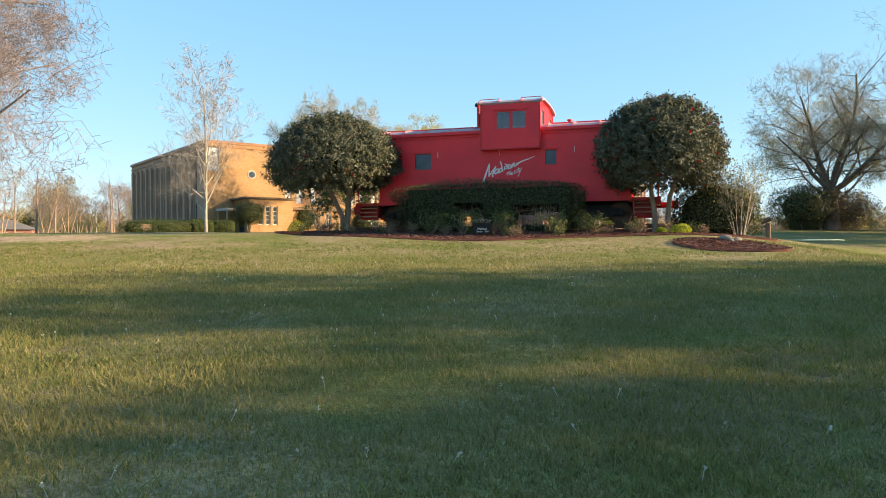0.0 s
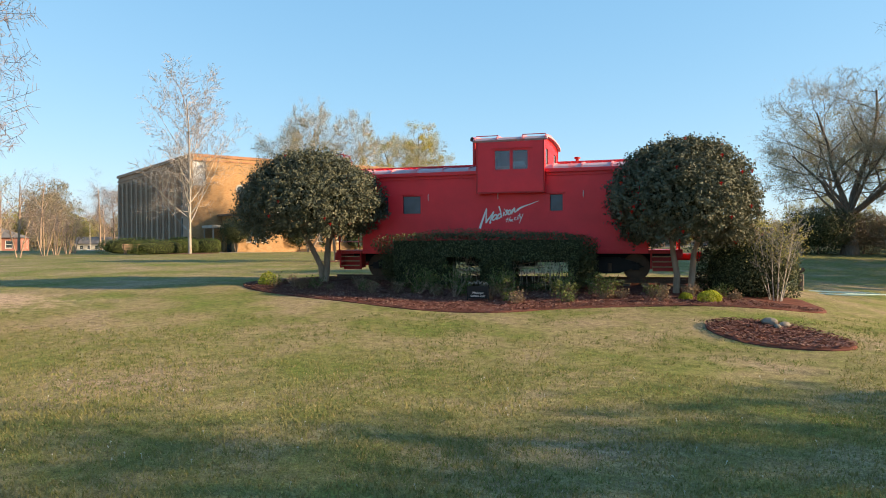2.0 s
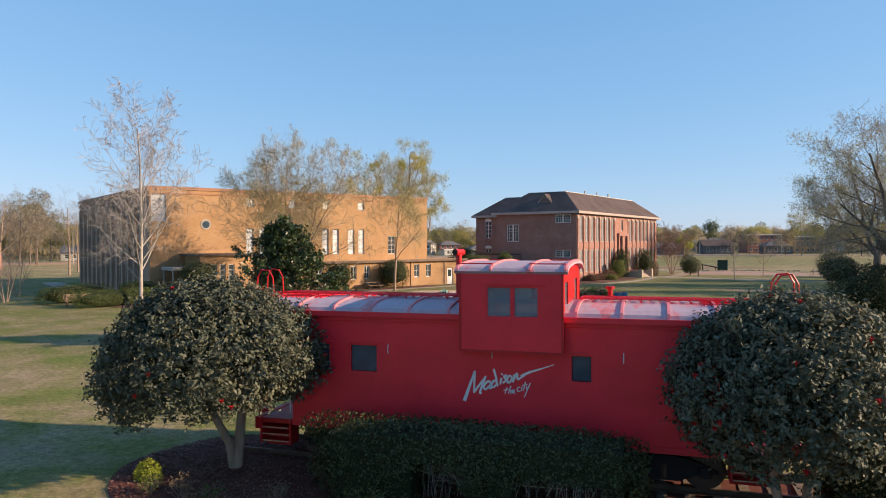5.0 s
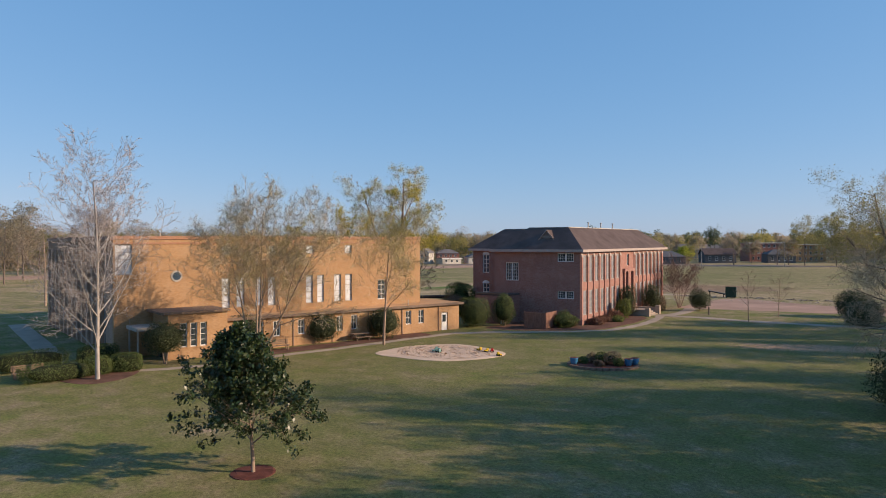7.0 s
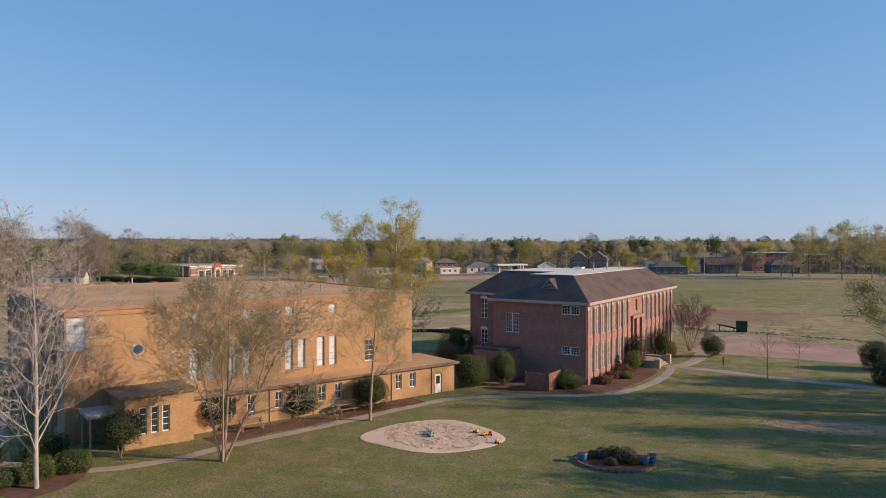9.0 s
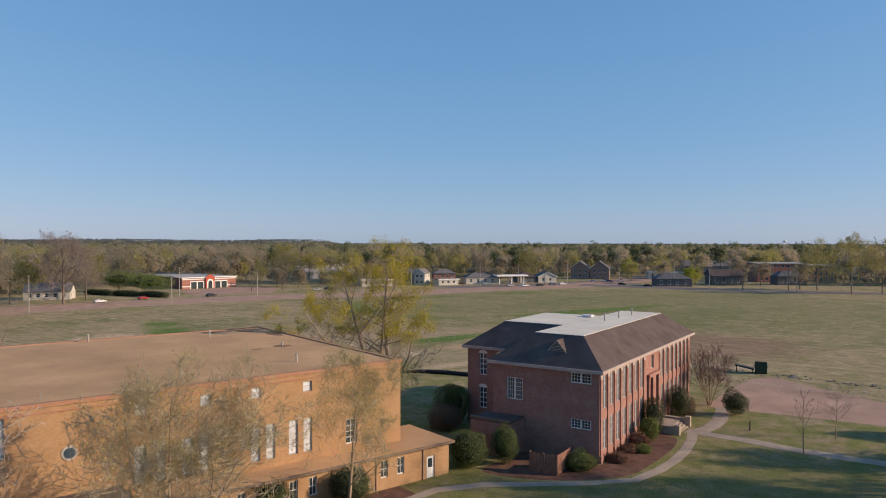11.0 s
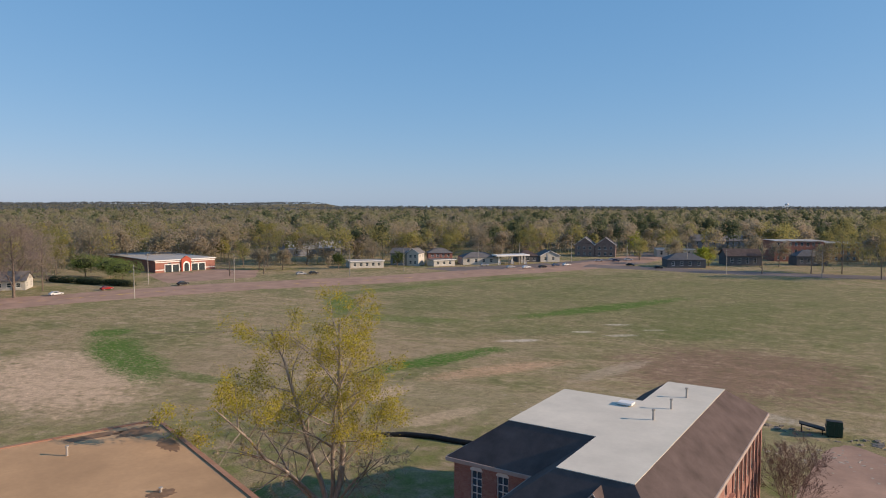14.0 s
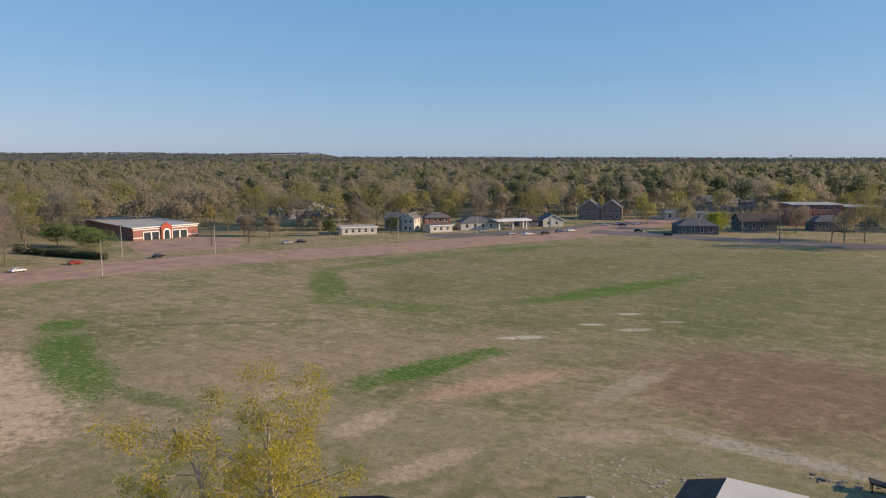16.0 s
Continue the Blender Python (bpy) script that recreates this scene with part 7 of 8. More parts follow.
def dumpster_and_rubble():
    d = thing("dumpster", on_ground(-36.4, 160.2, 8), "dark green metal dumpster by the gravel drive", "container")
    part("body", Shape().prism([(-1.0, 0.12), (1.0, 0.12), (1.1, 1.75), (-0.95, 2.05)], -0.95, 0.95, "x"), M["dark_green"], d, bevel=0.03)
    for x in (-0.5, 0.0, 0.5):
        part("rib", Shape().box(x - 0.04, x + 0.04, -1.05, -0.985, 0.2, 1.9), M["dark_green"], d)
    for x in (-0.48, 0.48):
        part("lid", Shape().prism([(-1.04, 2.07), (1.15, 1.76), (1.15, 1.80), (-1.04, 2.12)], x - 0.47, x + 0.47, "x"), M["black_iron"], d)
    for x in (-0.99, 0.99):
        part("lift_pocket", Shape().box(x - 0.07, x + 0.07, -0.6, 0.7, 1.1, 1.28), M["black_iron"], d)
    for x in (-0.75, 0.75):
        part("skid", Shape().box(x - 0.08, x + 0.08, -0.95, 0.95, 0.0, 0.118), M["black_iron"], d)
    t = thing("loading_tray", on_ground(-39.1, 160.3, 8), "low dark metal tray on legs beside the dumpster", "container")
    part("tray", Shape().prism([(-1.5, 1.15), (1.6, 0.55), (1.6, 0.75), (-1.5, 1.3)], -0.7, 0.7, "y"), M["black_iron"], t, bevel=0.02)
    for x, h in ((-1.2, 1.08), (1.3, 0.6)):
        for y in (-0.55, 0.55):
            part("leg", Shape().box(x - 0.05, x + 0.05, y - 0.05, y + 0.05, 0, h), M["black_iron"], t)
    rng = random.Random(77)
    s = Shape()
    for k in range(120):
        t = rng.random()
        x, y = -46 + 34 * t + rng.gauss(0, 1.2), 160.5 - 5 * t + rng.gauss(0, 1.0)
        if -39 < x < -34.5 and 158 < y < 162:
            continue
        a, h = rng.uniform(0.12, 0.42), rng.uniform(0.05, 0.22)
        s.box(-a, a, -a * 0.6, a * 0.6, 0, h, pose(x, y, gz(x, y) - 0.03, rng.uniform(-15, 15), rng.uniform(-15, 15), rng.uniform(0, 180)))
    sheet("rubble_pile", s, M["rubble"], "broken concrete and earth along the field edge", "stuff")
    s = Shape()
    for k in range(380):
        t = rng.random()
        x, y = -75 + 62 * t + rng.gauss(0, 3), 150.5 - 1.5 * t + rng.gauss(0, 2.5)
        a = rng.uniform(0.05, 0.24)
        s.box(-a, a, -a * 0.7, a * 0.7, 0, a * 0.3, pose(x, y, gz(x, y) - 0.01, rng.uniform(-10, 10), rng.uniform(-10, 10), rng.uniform(0, 180)))
    sheet("gravel_scatter", s, M["pale_stone"], "scattered pale stones on bare earth", "stuff")
    log = thing("dark_berm", on_ground(-80.0, 129.2, 10), "long dark earth-covered pipe at the field edge", "pipe")
    part("pipe", Shape().tube([(-8, -1.5, 0.1), (-4, 0.2, 0.25), (0, 0.6, 0.3), (4, 0.2, 0.3), (9, 0.4, 0.2)], 0.35, 10), M["black_iron"], log)


dumpster_and_rubble()

# ---- roads and the far side of the field ----
WEST = [(-284, 30), (-277, 110), (-268, 175), (-259, 206), (-248, 234), (-235, 258), (-213, 294), (-200, 328), (-184, 362), (-170, 396), (-160, 440), (-158, 520)]
NORTH = [(-168, 404), (-135, 407), (-98, 407), (-66, 412), (-43, 417), (40, 424), (220, 440)]
draped("road_west", ribbon(WEST, 28), M["pinkroad"], 0.05, "worn reddish asphalt road beyond the field", fine=6)
draped("road_north", ribbon(NORTH, 18), M["asphalt"], 0.09, "worn asphalt road along the field", fine=6)
draped("parking_lot", [(-318, 250), (-309, 286), (-290, 292), (-266, 268), (-278, 232)], M["pinkroad"], 0.03, "asphalt forecourt of the brick station", fine=5)
draped("parking_lot", [(-232, 345), (-214, 366), (-196, 396), (-176, 452), (-150, 452), (-152, 420), (-172, 392), (-206, 340)], M["asphalt"], 0.03, "asphalt lot with parked cars", fine=5)
draped("road_line", ribbon([(p[0] + 0.5, p[1]) for p in WEST[1:10]], 0.35), M["toy_yellow"], 0.075, "faded yellow centre line", fine=6)


def far_building(name, x, y, turn, w, d, h, wall, roof, style, label, nwin=4, floors=1, over=0.5, rise=2.5, trim="white"):
    b = thing(name, pose(x, y, gz(x, y) - 0.05, 0, 0, turn), label, "building")
    T = 0.3
    fh = h / floors
    step = w / (nwin + 0.5)
    wh = [(step * (k + 0.5), step * (k + 0.5) + min(1.5, step * 0.55), f * fh + fh * 0.3, f * fh + fh * 0.8) for k in range(nwin) for f in range(floors)]
    part("front_wall", wall_shape(w, h, T, wh), M[wall], b)
    for a, c, z0, z1 in wh:
        add_window(b, pose(a, 0.06, z0), c - a, z1 - z0, 1, 2, M[trim], M["glass"], 0.08, 0.12)
    n2 = max(2, int(d / 4))
    sh = [(d / n2 * (k + 0.35), d / n2 * (k + 0.35) + 1.1, fh * 0.3 + f * fh, fh * 0.8 + f * fh) for k in range(n2) for f in range(floors)]
    sh = [q for q in sh if q[1] < d - 2 * T]
    right = part("side_wall", wall_shape(d - 2 * T, h, T, sh), M[wall], b, at=pose(w, T, 0, 0, 0, 90))
    for a, c, z0, z1 in sh:
        add_window(right, pose(a, 0.06, z0), c - a, z1 - z0, 1, 2, M[trim], M["glass"], 0.08, 0.12)
    part("side_wall", wall_shape(d - 2 * T, h, T, []), M[wall], b, at=pose(0, d - T, 0, 0, 0, -90))
    part("back_wall", wall_shape(w, h, T, []), M[wall], b, at=pose(w, d, 0, 0, 0, 180))
    o = over
    s = Shape()
    if style == "flat":
        s.box(-o, w + o, -o, d + o, h + 0.003, h + 0.3)
        part("roof_edge", Shape().box(-o - 0.06, w + o + 0.06, -o - 0.06, -o - 0.003, h - 0.1, h + 0.4), M[trim], b)
    elif style == "gable":
        s.prism([(-o, h - 0.1), (d / 2, h + rise), (d + o, h - 0.1), (d + o, h + 0.12), (d / 2, h + rise + 0.22), (-o, h + 0.12)], -o, w + o)
        for x0 in (0.02, w - T - 0.02):
            part("gable_wall", Shape().prism([(0, h + 0.002), (d / 2, h + rise - 0.1), (d, h + 0.002)], x0, x0 + T), M[wall], b)
    elif style == "cross":
        s.prism([(-o, h - 0.1), (w / 2, h + rise), (w + o, h - 0.1), (w + o, h + 0.12), (w / 2, h + rise + 0.22), (-o, h + 0.12)], -o, d + o, "y")
        for y0 in (0.02, d - T - 0.02):
            part("gable_wall", Shape().prism([(0, h + 0.002), (w / 2, h + rise - 0.1), (w, h + 0.002)], y0, y0 + T, "y"), M[wall], b)
        part("barge_board", Shape().prism([(-o, h - 0.15), (w / 2, h + rise - 0.05), (w + o, h - 0.15), (w + o, h + 0.16), (w / 2, h + rise + 0.26), (-o, h + 0.16)], -o - 0.08, -o - 0.003, "y"), M[trim], b)
    else:
        r = min(w, d) / 2 + o
        if w >= d:
            p, q = (r - o, d / 2, h + rise), (w - r + o, d / 2, h + rise)
        else:
            p, q = (w / 2, r - o, h + rise), (w / 2, d - r + o, h + rise)
        A, B, C, D = (-o, -o, h), (w + o, -o, h), (w + o, d + o, h), (-o, d + o, h)
        if w >= d:
            s.poly(A, B, q, p).poly(B, C, q).poly(C, D, p, q).poly(D, A, p)
        else:
            s.poly(A, B, p).poly(B, C, q, p).poly(C, D, q).poly(D, A, p, q)
        s.poly(A, D, C, B)
    part("roof", s, M[roof], b)
    return b


def fire_station():
    b = far_building("fire_station", -319.4, 256.0, 78, 29.5, 58, 5.5, "far_brick", "pale_roof", "flat", "red brick station with white bands and flat roof", 2)
    for z in (1.0, 4.6):
        part("white_band", Shape().box(-0.05, 29.55, -0.1, -0.003, z, z + 0.45), M["white"], b)
    for x in (4.6, 8.2, 17.6, 21.2):
        part("bay_door", Shape().box(x, x + 3.0, -0.14, -0.11, 0.05, 3.4), M["glass"], b, "tall dark glazed bay door")
        part("bay_frame", Shape().box(x - 0.35, x - 0.003, -0.2, -0.11, 0, 3.8).box(x + 3.003, x + 3.35, -0.2, -0.11, 0, 3.8).box(x - 0.35, x + 3.35, -0.2, -0.11, 3.403, 3.85), M["white"], b)
    part("entrance_gable", Shape().prism([(12.2, 0), (17.0, 0), (17.0, 5.9), (14.6, 7.4), (12.2, 5.9)], -0.9, -0.102, "y"), M["portal_red"], b, "orange-red gabled brick entrance")
    arch_pts = [(14.6 + 1.7 * math.cos(a), 3.1 + 1.7 * math.sin(a)) for a in np.linspace(0, math.pi, 13)]
    part("entrance_arch", Shape().prism([(16.3, 0), *arch_pts, (12.9, 0)], -1.0, -0.903, "y"), M["white"], b)
    part("arch_glass", Shape().prism([(15.7, 0)] + [(14.6 + 1.1 * math.cos(a), 2.9 + 1.1 * math.sin(a)) for a in np.linspace(0, math.pi, 11)] + [(13.5, 0)], -1.05, -1.003, "y"), M["glass"], b)


fire_station()
far_building("shop", -259.0, 323.5, 52, 17, 11, 3.4, "far_wall", "pale_roof", "flat", "small low shop with flat white roof", 5)
far_building("house", -254.5, 350.5, 15, 9, 10, 6.2, "grey_wall", "grey_roof", "gable", "grey two-storey house with shingle roof", 3, 2)
far_building("house", -245.5, 352.6, 15, 6.5, 9, 6.4, "far_wall", "grey_roof", "cross", "cream two-storey house with front gable", 2, 2)
far_building("brick_house", -241.0, 366.0, 40, 13, 9, 6.0, "far_brick", "grey_roof", "hip", "brick two-storey house with hipped roof", 4, 2)
far_building("shop", -230.5, 355.5, 58, 12, 9, 3.2, "far_wall", "grey_roof", "flat", "low cream shop with flat roof", 3)
far_building("service_station", -223.5, 373.0, 45, 19, 12, 3.8, "far_wall", "grey_roof", "hip", "service station shop with grey roof", 4, rise=2.6)
far_building("cottage", -207.0, 404.0, 42, 12, 10, 3.4, "dark_wall", "shingle", "hip", "low dark cottage with brown roof", 3, rise=3.0)
far_building("cottage", -197.0, 412.0, 42, 11, 10, 3.4, "far_wall", "grey_roof", "cross", "low cream cottage with front gable", 2, rise=2.8)
far_building("brick_house", -197.5, 462.0, 17, 12, 13, 7.0, "brown_facade", "grey_roof", "cross", "tall brick house with white-trimmed gable", 3, 2, rise=4.6)
far_building("brick_house", -185.6, 465.6, 17, 12, 13, 7.0, "brown_facade", "grey_roof", "cross", "tall brick house with white-trimmed gable", 3, 2, rise=4.6)
far_building("shop", -154.0, 486.0, 25, 22, 12, 4.6, "far_wall", "pale_roof", "flat", "long low white shop", 5)
far_building("dark_store", -128.5, 416.0, 28, 19, 12, 4.2, "dark_wall", "dark_wall", "hip", "dark store with hipped metal roof", 4, rise=3.2)
far_building("inn", -150.5, 560.0, 26, 34, 13, 6.5, "grey_wall", "grey_roof", "gable", "long grey inn with shingle roof", 8, 2, rise=4.0)
far_building("dark_house", -106.0, 446.0, 30, 18, 12, 5.0, "dark_wall", "shingle", "gable", "dark gabled house by the road", 4, rise=3.5)
far_building("brick_block", -89.0, 489.0, 30, 27, 16, 11.5, "far_brick", "pale_roof", "flat", "three-storey brick block with white roof", 8, 3)
far_building("brick_block", -64.5, 503.0, 30, 18, 14, 10.5, "tan_brick", "pale_roof", "flat", "pinkish brick block with flat roof", 5, 3)
far_building("dark_house", -75.0, 466.0, 30, 16, 10, 5.0, "dark_wall", "dark_wall", "hip", "dark blue-grey house with hipped roof", 4, rise=3.0)
far_building("barn", -340.0, 362.0, 62, 36, 22, 4.5, "grey_wall", "pale_roof", "gable", "wide barn with pale metal roof", 4, rise=4.0)
far_building("grey_hall", 7.0, 110.0, 33, 26, 14, 5.2, "grey_wall", "grey_roof", "flat", "low blue-grey building behind the shade trees", 6)
far_building("house", -312.5, 176.0, 50, 17, 11, 3.4, "far_wall", "grey_roof", "gable", "long cream single-storey house", 5, rise=3.0)
far_building("house", -322.0, 130.0, 62, 16, 11, 3.4, "far_brick", "grey_roof", "hip", "low red brick single-storey house", 4, rise=3.0)
far_building("brick_house", -190.0, 74.0, 55, 18, 11, 3.6, "far_brick", "grey_roof", "hip", "low red brick house beyond the trees", 5, rise=2.6)
far_building("shop", -60.0, 640.0, 20, 60, 20, 8.0, "far_wall", "pale_roof", "flat", "long white store among trees", 8)


def canopy():
    c = thing("canopy", pose(-208.0, 381.5, gz(-208, 381), 0, 0, 50), "white flat fuel canopy on columns", "canopy")
    part("roof", Shape().box(0, 19, 0, 8, 4.4, 5.2), M["white"], c, bevel=0.05)
    for x in (2, 9.5, 17):
        for y in (2, 6):
            part("column", Shape().box(x - 0.25, x + 0.25, y - 0.25, y + 0.25, 0, 4.39), M["white"], c)
            part("fuel_pump", Shape().box(x + 0.5, x + 1.1, y - 0.3, y + 0.3, 0, 1.7), M["grey_wall"], c)


canopy()


def car_model(paint, label):
    c = thing("car", Matrix(), label, "car", "cars on the roads")
    prof = [(-2.25, 0.35), (2.2, 0.35), (2.28, 0.62), (2.15, 0.82), (1.1, 0.95), (0.45, 1.42), (-1.1, 1.45), (-1.85, 1.0), (-2.25, 0.92)]
    part("body", Shape().prism(prof, -0.86, 0.86, "y"), M[paint], c, bevel=0.06)
    part("side_window", Shape().prism([(0.85, 0.98), (0.38, 1.36), (-1.02, 1.38), (-1.55, 1.0)], -0.866, -0.862, "y"), M["glass"], c)
    part("side_window", Shape().prism([(0.85, 0.98), (0.38, 1.36), (-1.02, 1.38), (-1.55, 1.0)], 0.862, 0.866, "y"), M["glass"], c)
    part("windscreen", Shape().poly((1.07, -0.74, 0.985), (1.07, 0.74, 0.985), (0.5, 0.66, 1.41), (0.5, -0.66, 1.41)), M["glass"], c)
    for x in (-1.4, 1.4):
        for y in (-0.8, 0.8):
            w = part("wheel", Shape().tube([(x, y - 0.1, 0.33), (x, y + 0.1, 0.33)], 0.33, 16), M["tyre"], c)
            part("rim", Shape().tube([(x, y - 0.105, 0.33), (x, y + 0.105, 0.33)], 0.19, 12), M["stone"], w)
    for y in (-0.6, 0.6):
        part("headlight", Shape().box(2.2, 2.29, y - 0.16, y + 0.16, 0.6, 0.72), M["white"], c)
    return c


def put_cars():
    spots = {"car_black": [(-266.2, 231.0, 84), (-180.8, 380.0, 60), (-146.9, 414.2, 5), (-254.0, 292.0, 65), (-130.6, 408.0, 3)],
             "car_white": [(-186.5, 373.2, 60), (-171.2, 433.4, 20), (-175.6, 398.0, 60), (-166.9, 443.4, 20), (-276.0, 186.5, 88), (-159.3, 448.6, 25)],
             "car_silver": [(-193.1, 368.7, 60), (-256.4, 286.3, 68), (-210.0, 372.0, 50)],
             "car_red": [(-276.5, 205.5, 88)], "car_blue": [(-179.1, 392.5, 60), (-163.0, 438.0, 20)]}
    words = {"car_black": "black car on the asphalt", "car_white": "white car on the asphalt", "car_silver": "silver car on the asphalt", "car_red": "red car on the road", "car_blue": "dark blue car on the asphalt"}
    for key, places in spots.items():
        first = car_model(key, words[key])
        for i, (x, y, a) in enumerate(places):
            m = pose(x, y, gz(x, y) + 0.09, 0, 0, a)
            if i == 0:
                first.matrix_world = m
            else:
                copy_thing(first, m)


put_cars()


def utility_poles():
    spots = [(-256.0, 150.0), (-246.5, 197.0), (-280.2, 225.4), (-258.5, 250.0), (-236.0, 296.0), (-228.0, 326.0), (-208.0, 362.0), (-200.0, 392.0), (-182.0, 420.0), (-152.0, 424.0), (-120.0, 421.0), (-96.0, 394.5), (-58.0, 402.0), (-20.0, 404.0)]
    for i, (x, y) in enumerate(spots):
        p = thing("utility_pole", on_ground(x, y, 20), "tall wooden utility pole with crossarm", "pole", "poles along the roads")
        h = 11.5 if i % 2 else 12.5
        part("post", Shape().tube([(0, 0, 0), (0, 0, h)], [0.16, 0.10], 8), M["stone"], p)
        part("crossarm", Shape().box(-1.1, 1.1, -0.06, 0.06, h - 0.9, h - 0.75), M["wood"], p)
    for k in (0, 3, 4, 5, 6, 7, 8, 9):
        (x0, y0), (x1, y1) = spots[k], spots[k + 1]
        if k == 0:
            continue
        w = thing("power_line", Matrix(), "thin dark sagging overhead wire", "cable", "wires along the roads")
        for o in (-0.9, 0.9):
            pts = [(x0 + (x1 - x0) * t + o, y0 + (y1 - y0) * t, 11.6 - 4 * 0.9 * t * (1 - t)) for t in np.linspace(0, 1, 9)]
            part("wire", Shape().tube(pts, 0.03, 4), M["black_iron"], w)


utility_poles()
wt = thing("water_tower", pose(-483, 3733, 0), "distant white water tower above the woods", "tower")
part("tank", Shape().tube([(0, 0, 22), (0, 0, 24), (0, 0, 29), (0, 0, 32)], [4, 9, 9, 3], 20), M["white"], wt)
for k in range(5):
    a = 2 * math.pi * k / 5
    part("leg", Shape().tube([(9 * math.cos(a), 9 * math.sin(a), 0), (7 * math.cos(a), 7 * math.sin(a), 25)], 0.5, 6), M["white"], wt)

M["lime_green"] = leafy("fresh_green_leaves", (0.12, 0.17, 0.04), (0.17, 0.23, 0.06), (0.22, 0.27, 0.08), 0.7, 0.35)
# single trees at the roads
tree("bare_tree", -281.0, 175.0, 25, 0.5, 151, M["bark"], "large wide bare tree by the road", M["far_brown"], 3500, 0.34, 0.9, depth=4, kids=(16, 9, 7, 5), angle=52, ratio=0.56, cone=0.45, bare=0.14, thin=0.05, fat=0.028, twig=M["twig"], wander=0.12)
for i, (x, y, h, key, n) in enumerate(((-293.0, 190.8, 20, "far_brown", 4000), (-301.0, 308.0, 22, "far_yellow", 5000), (-290.0, 325.0, 17, "far_brown", 4000), (-330.0, 216.0, 20, "far_yellow", 5000), (-345.0, 240.0, 22, "far_brown", 4000), (-168.8, 490.0, 13, "lime", 3000), (-225.0, 395.0, 16, "far_brown", 3500), (-210.0, 425.0, 17, "far_yellow", 4000), (-140.0, 500.0, 17, "far_brown", 4000), (-96.0, 470.0, 14, "far_brown", 3000), (-132.0, 440.0, 12, "far_brown", 3000), (-113.0, 437.0, 9, "far_yellow", 2500), (-82.0, 455.0, 13, "far_brown", 3000), (-60.0, 432.0, 13, "far_brown", 3000), (-212.0, 390.0, 9, "far_brown", 2500), (-262.0, 345.0, 12, "far_brown", 3000), (-240.0, 385.0, 14, "far_yellow", 3500), (-282.0, 300.0, 9, "far_brown", 3000), (-292.0, 294.0, 10, "far_brown", 3000), (-286.0, 150.0, 17, "far_brown", 3500), (-247.0, 133.0, 23, "far_brown", 5000), (-262.0, 140.0, 22, "far_brown", 4500), (-232.0, 120.0, 19, "far_brown", 4500), (-300.0, 165.0, 18, "far_yellow", 3500), (-278.7, 264.8, 9, None, 0), (-273.2, 279.6, 9, None, 0), (-83.0, 408.5, 15, None, 0), (-52.0, 430.0, 22, "olive", 4500), (-36.0, 410.0, 27, "olive", 6500), (-24.0, 420.0, 24, "olive", 5000), (-64.0, 421.0, 17, None, 0), (-114.6, 431.5, 9, "lime", 3000), (-262.0, 318.0, 7, "shrub", 2500), (-310.0, 300.0, 12, "bud", 1500), (-155.0, 455.0, 11, "bud", 2500), (-140.0, 470.0, 12, "bud", 2500), (-246.0, 345.0, 7, "shrub", 1800))):
    tree("street_tree", x, y, h, 0.28, 160 + i, M["bark"], "leafing street tree by the road" if key else "bare round-headed street tree", M[key] if key else None, n, 0.5, 0.6, depth=4, kids=(10, 5, 4, 3), angle=52, ratio=0.6, bare=0.18, thin=0.05)
for i, (x, y, r, rz) in enumerate(((-329, 228, 7.5, 3.8), (-315, 231, 7.0, 3.5), (-300, 227, 6.5, 3.2))):
    rounded_shrub("evergreen_tree", x, y, (r, r, rz), rz + 2.2, 3200, M["lime_green"], "broad green leafy tree by the road", 180 + i, 0.5, 2.0, i * 50, ((0, 0, 0.25),), category="tree", group="green trees by the station", lump=0.4, core=0.55, knobs=30, power=14, rough=0.3)
for i, (x, y, w) in enumerate(((-316, 210, 8), (-300, 213, 8), (-285, 216, 8))):
    rounded_shrub("long_hedge", x, y, (w, 1.6, 1.4), 1.2, 2200, M["hedge"], "long dark clipped hedge by the road", 190 + i, 0.4, 4.0, 12, category="hedge", group="hedges by the road", stems=False)


SITES = [(-319, 262, 34), (-252, 332, 14), (-250, 356, 15), (-236, 370, 15), (-222, 374, 18), (-202, 412, 16), (-192, 470, 17), (-146, 494, 18), (-120, 424, 16), (-140, 570, 24), (-98, 456, 15), (-82, 500, 22), (-58, 512, 16), (-68, 474, 14), (-345, 372, 30), (-306, 184, 16), (-316, 136, 15), (-184, 82, 16), (-35, 655, 40)]


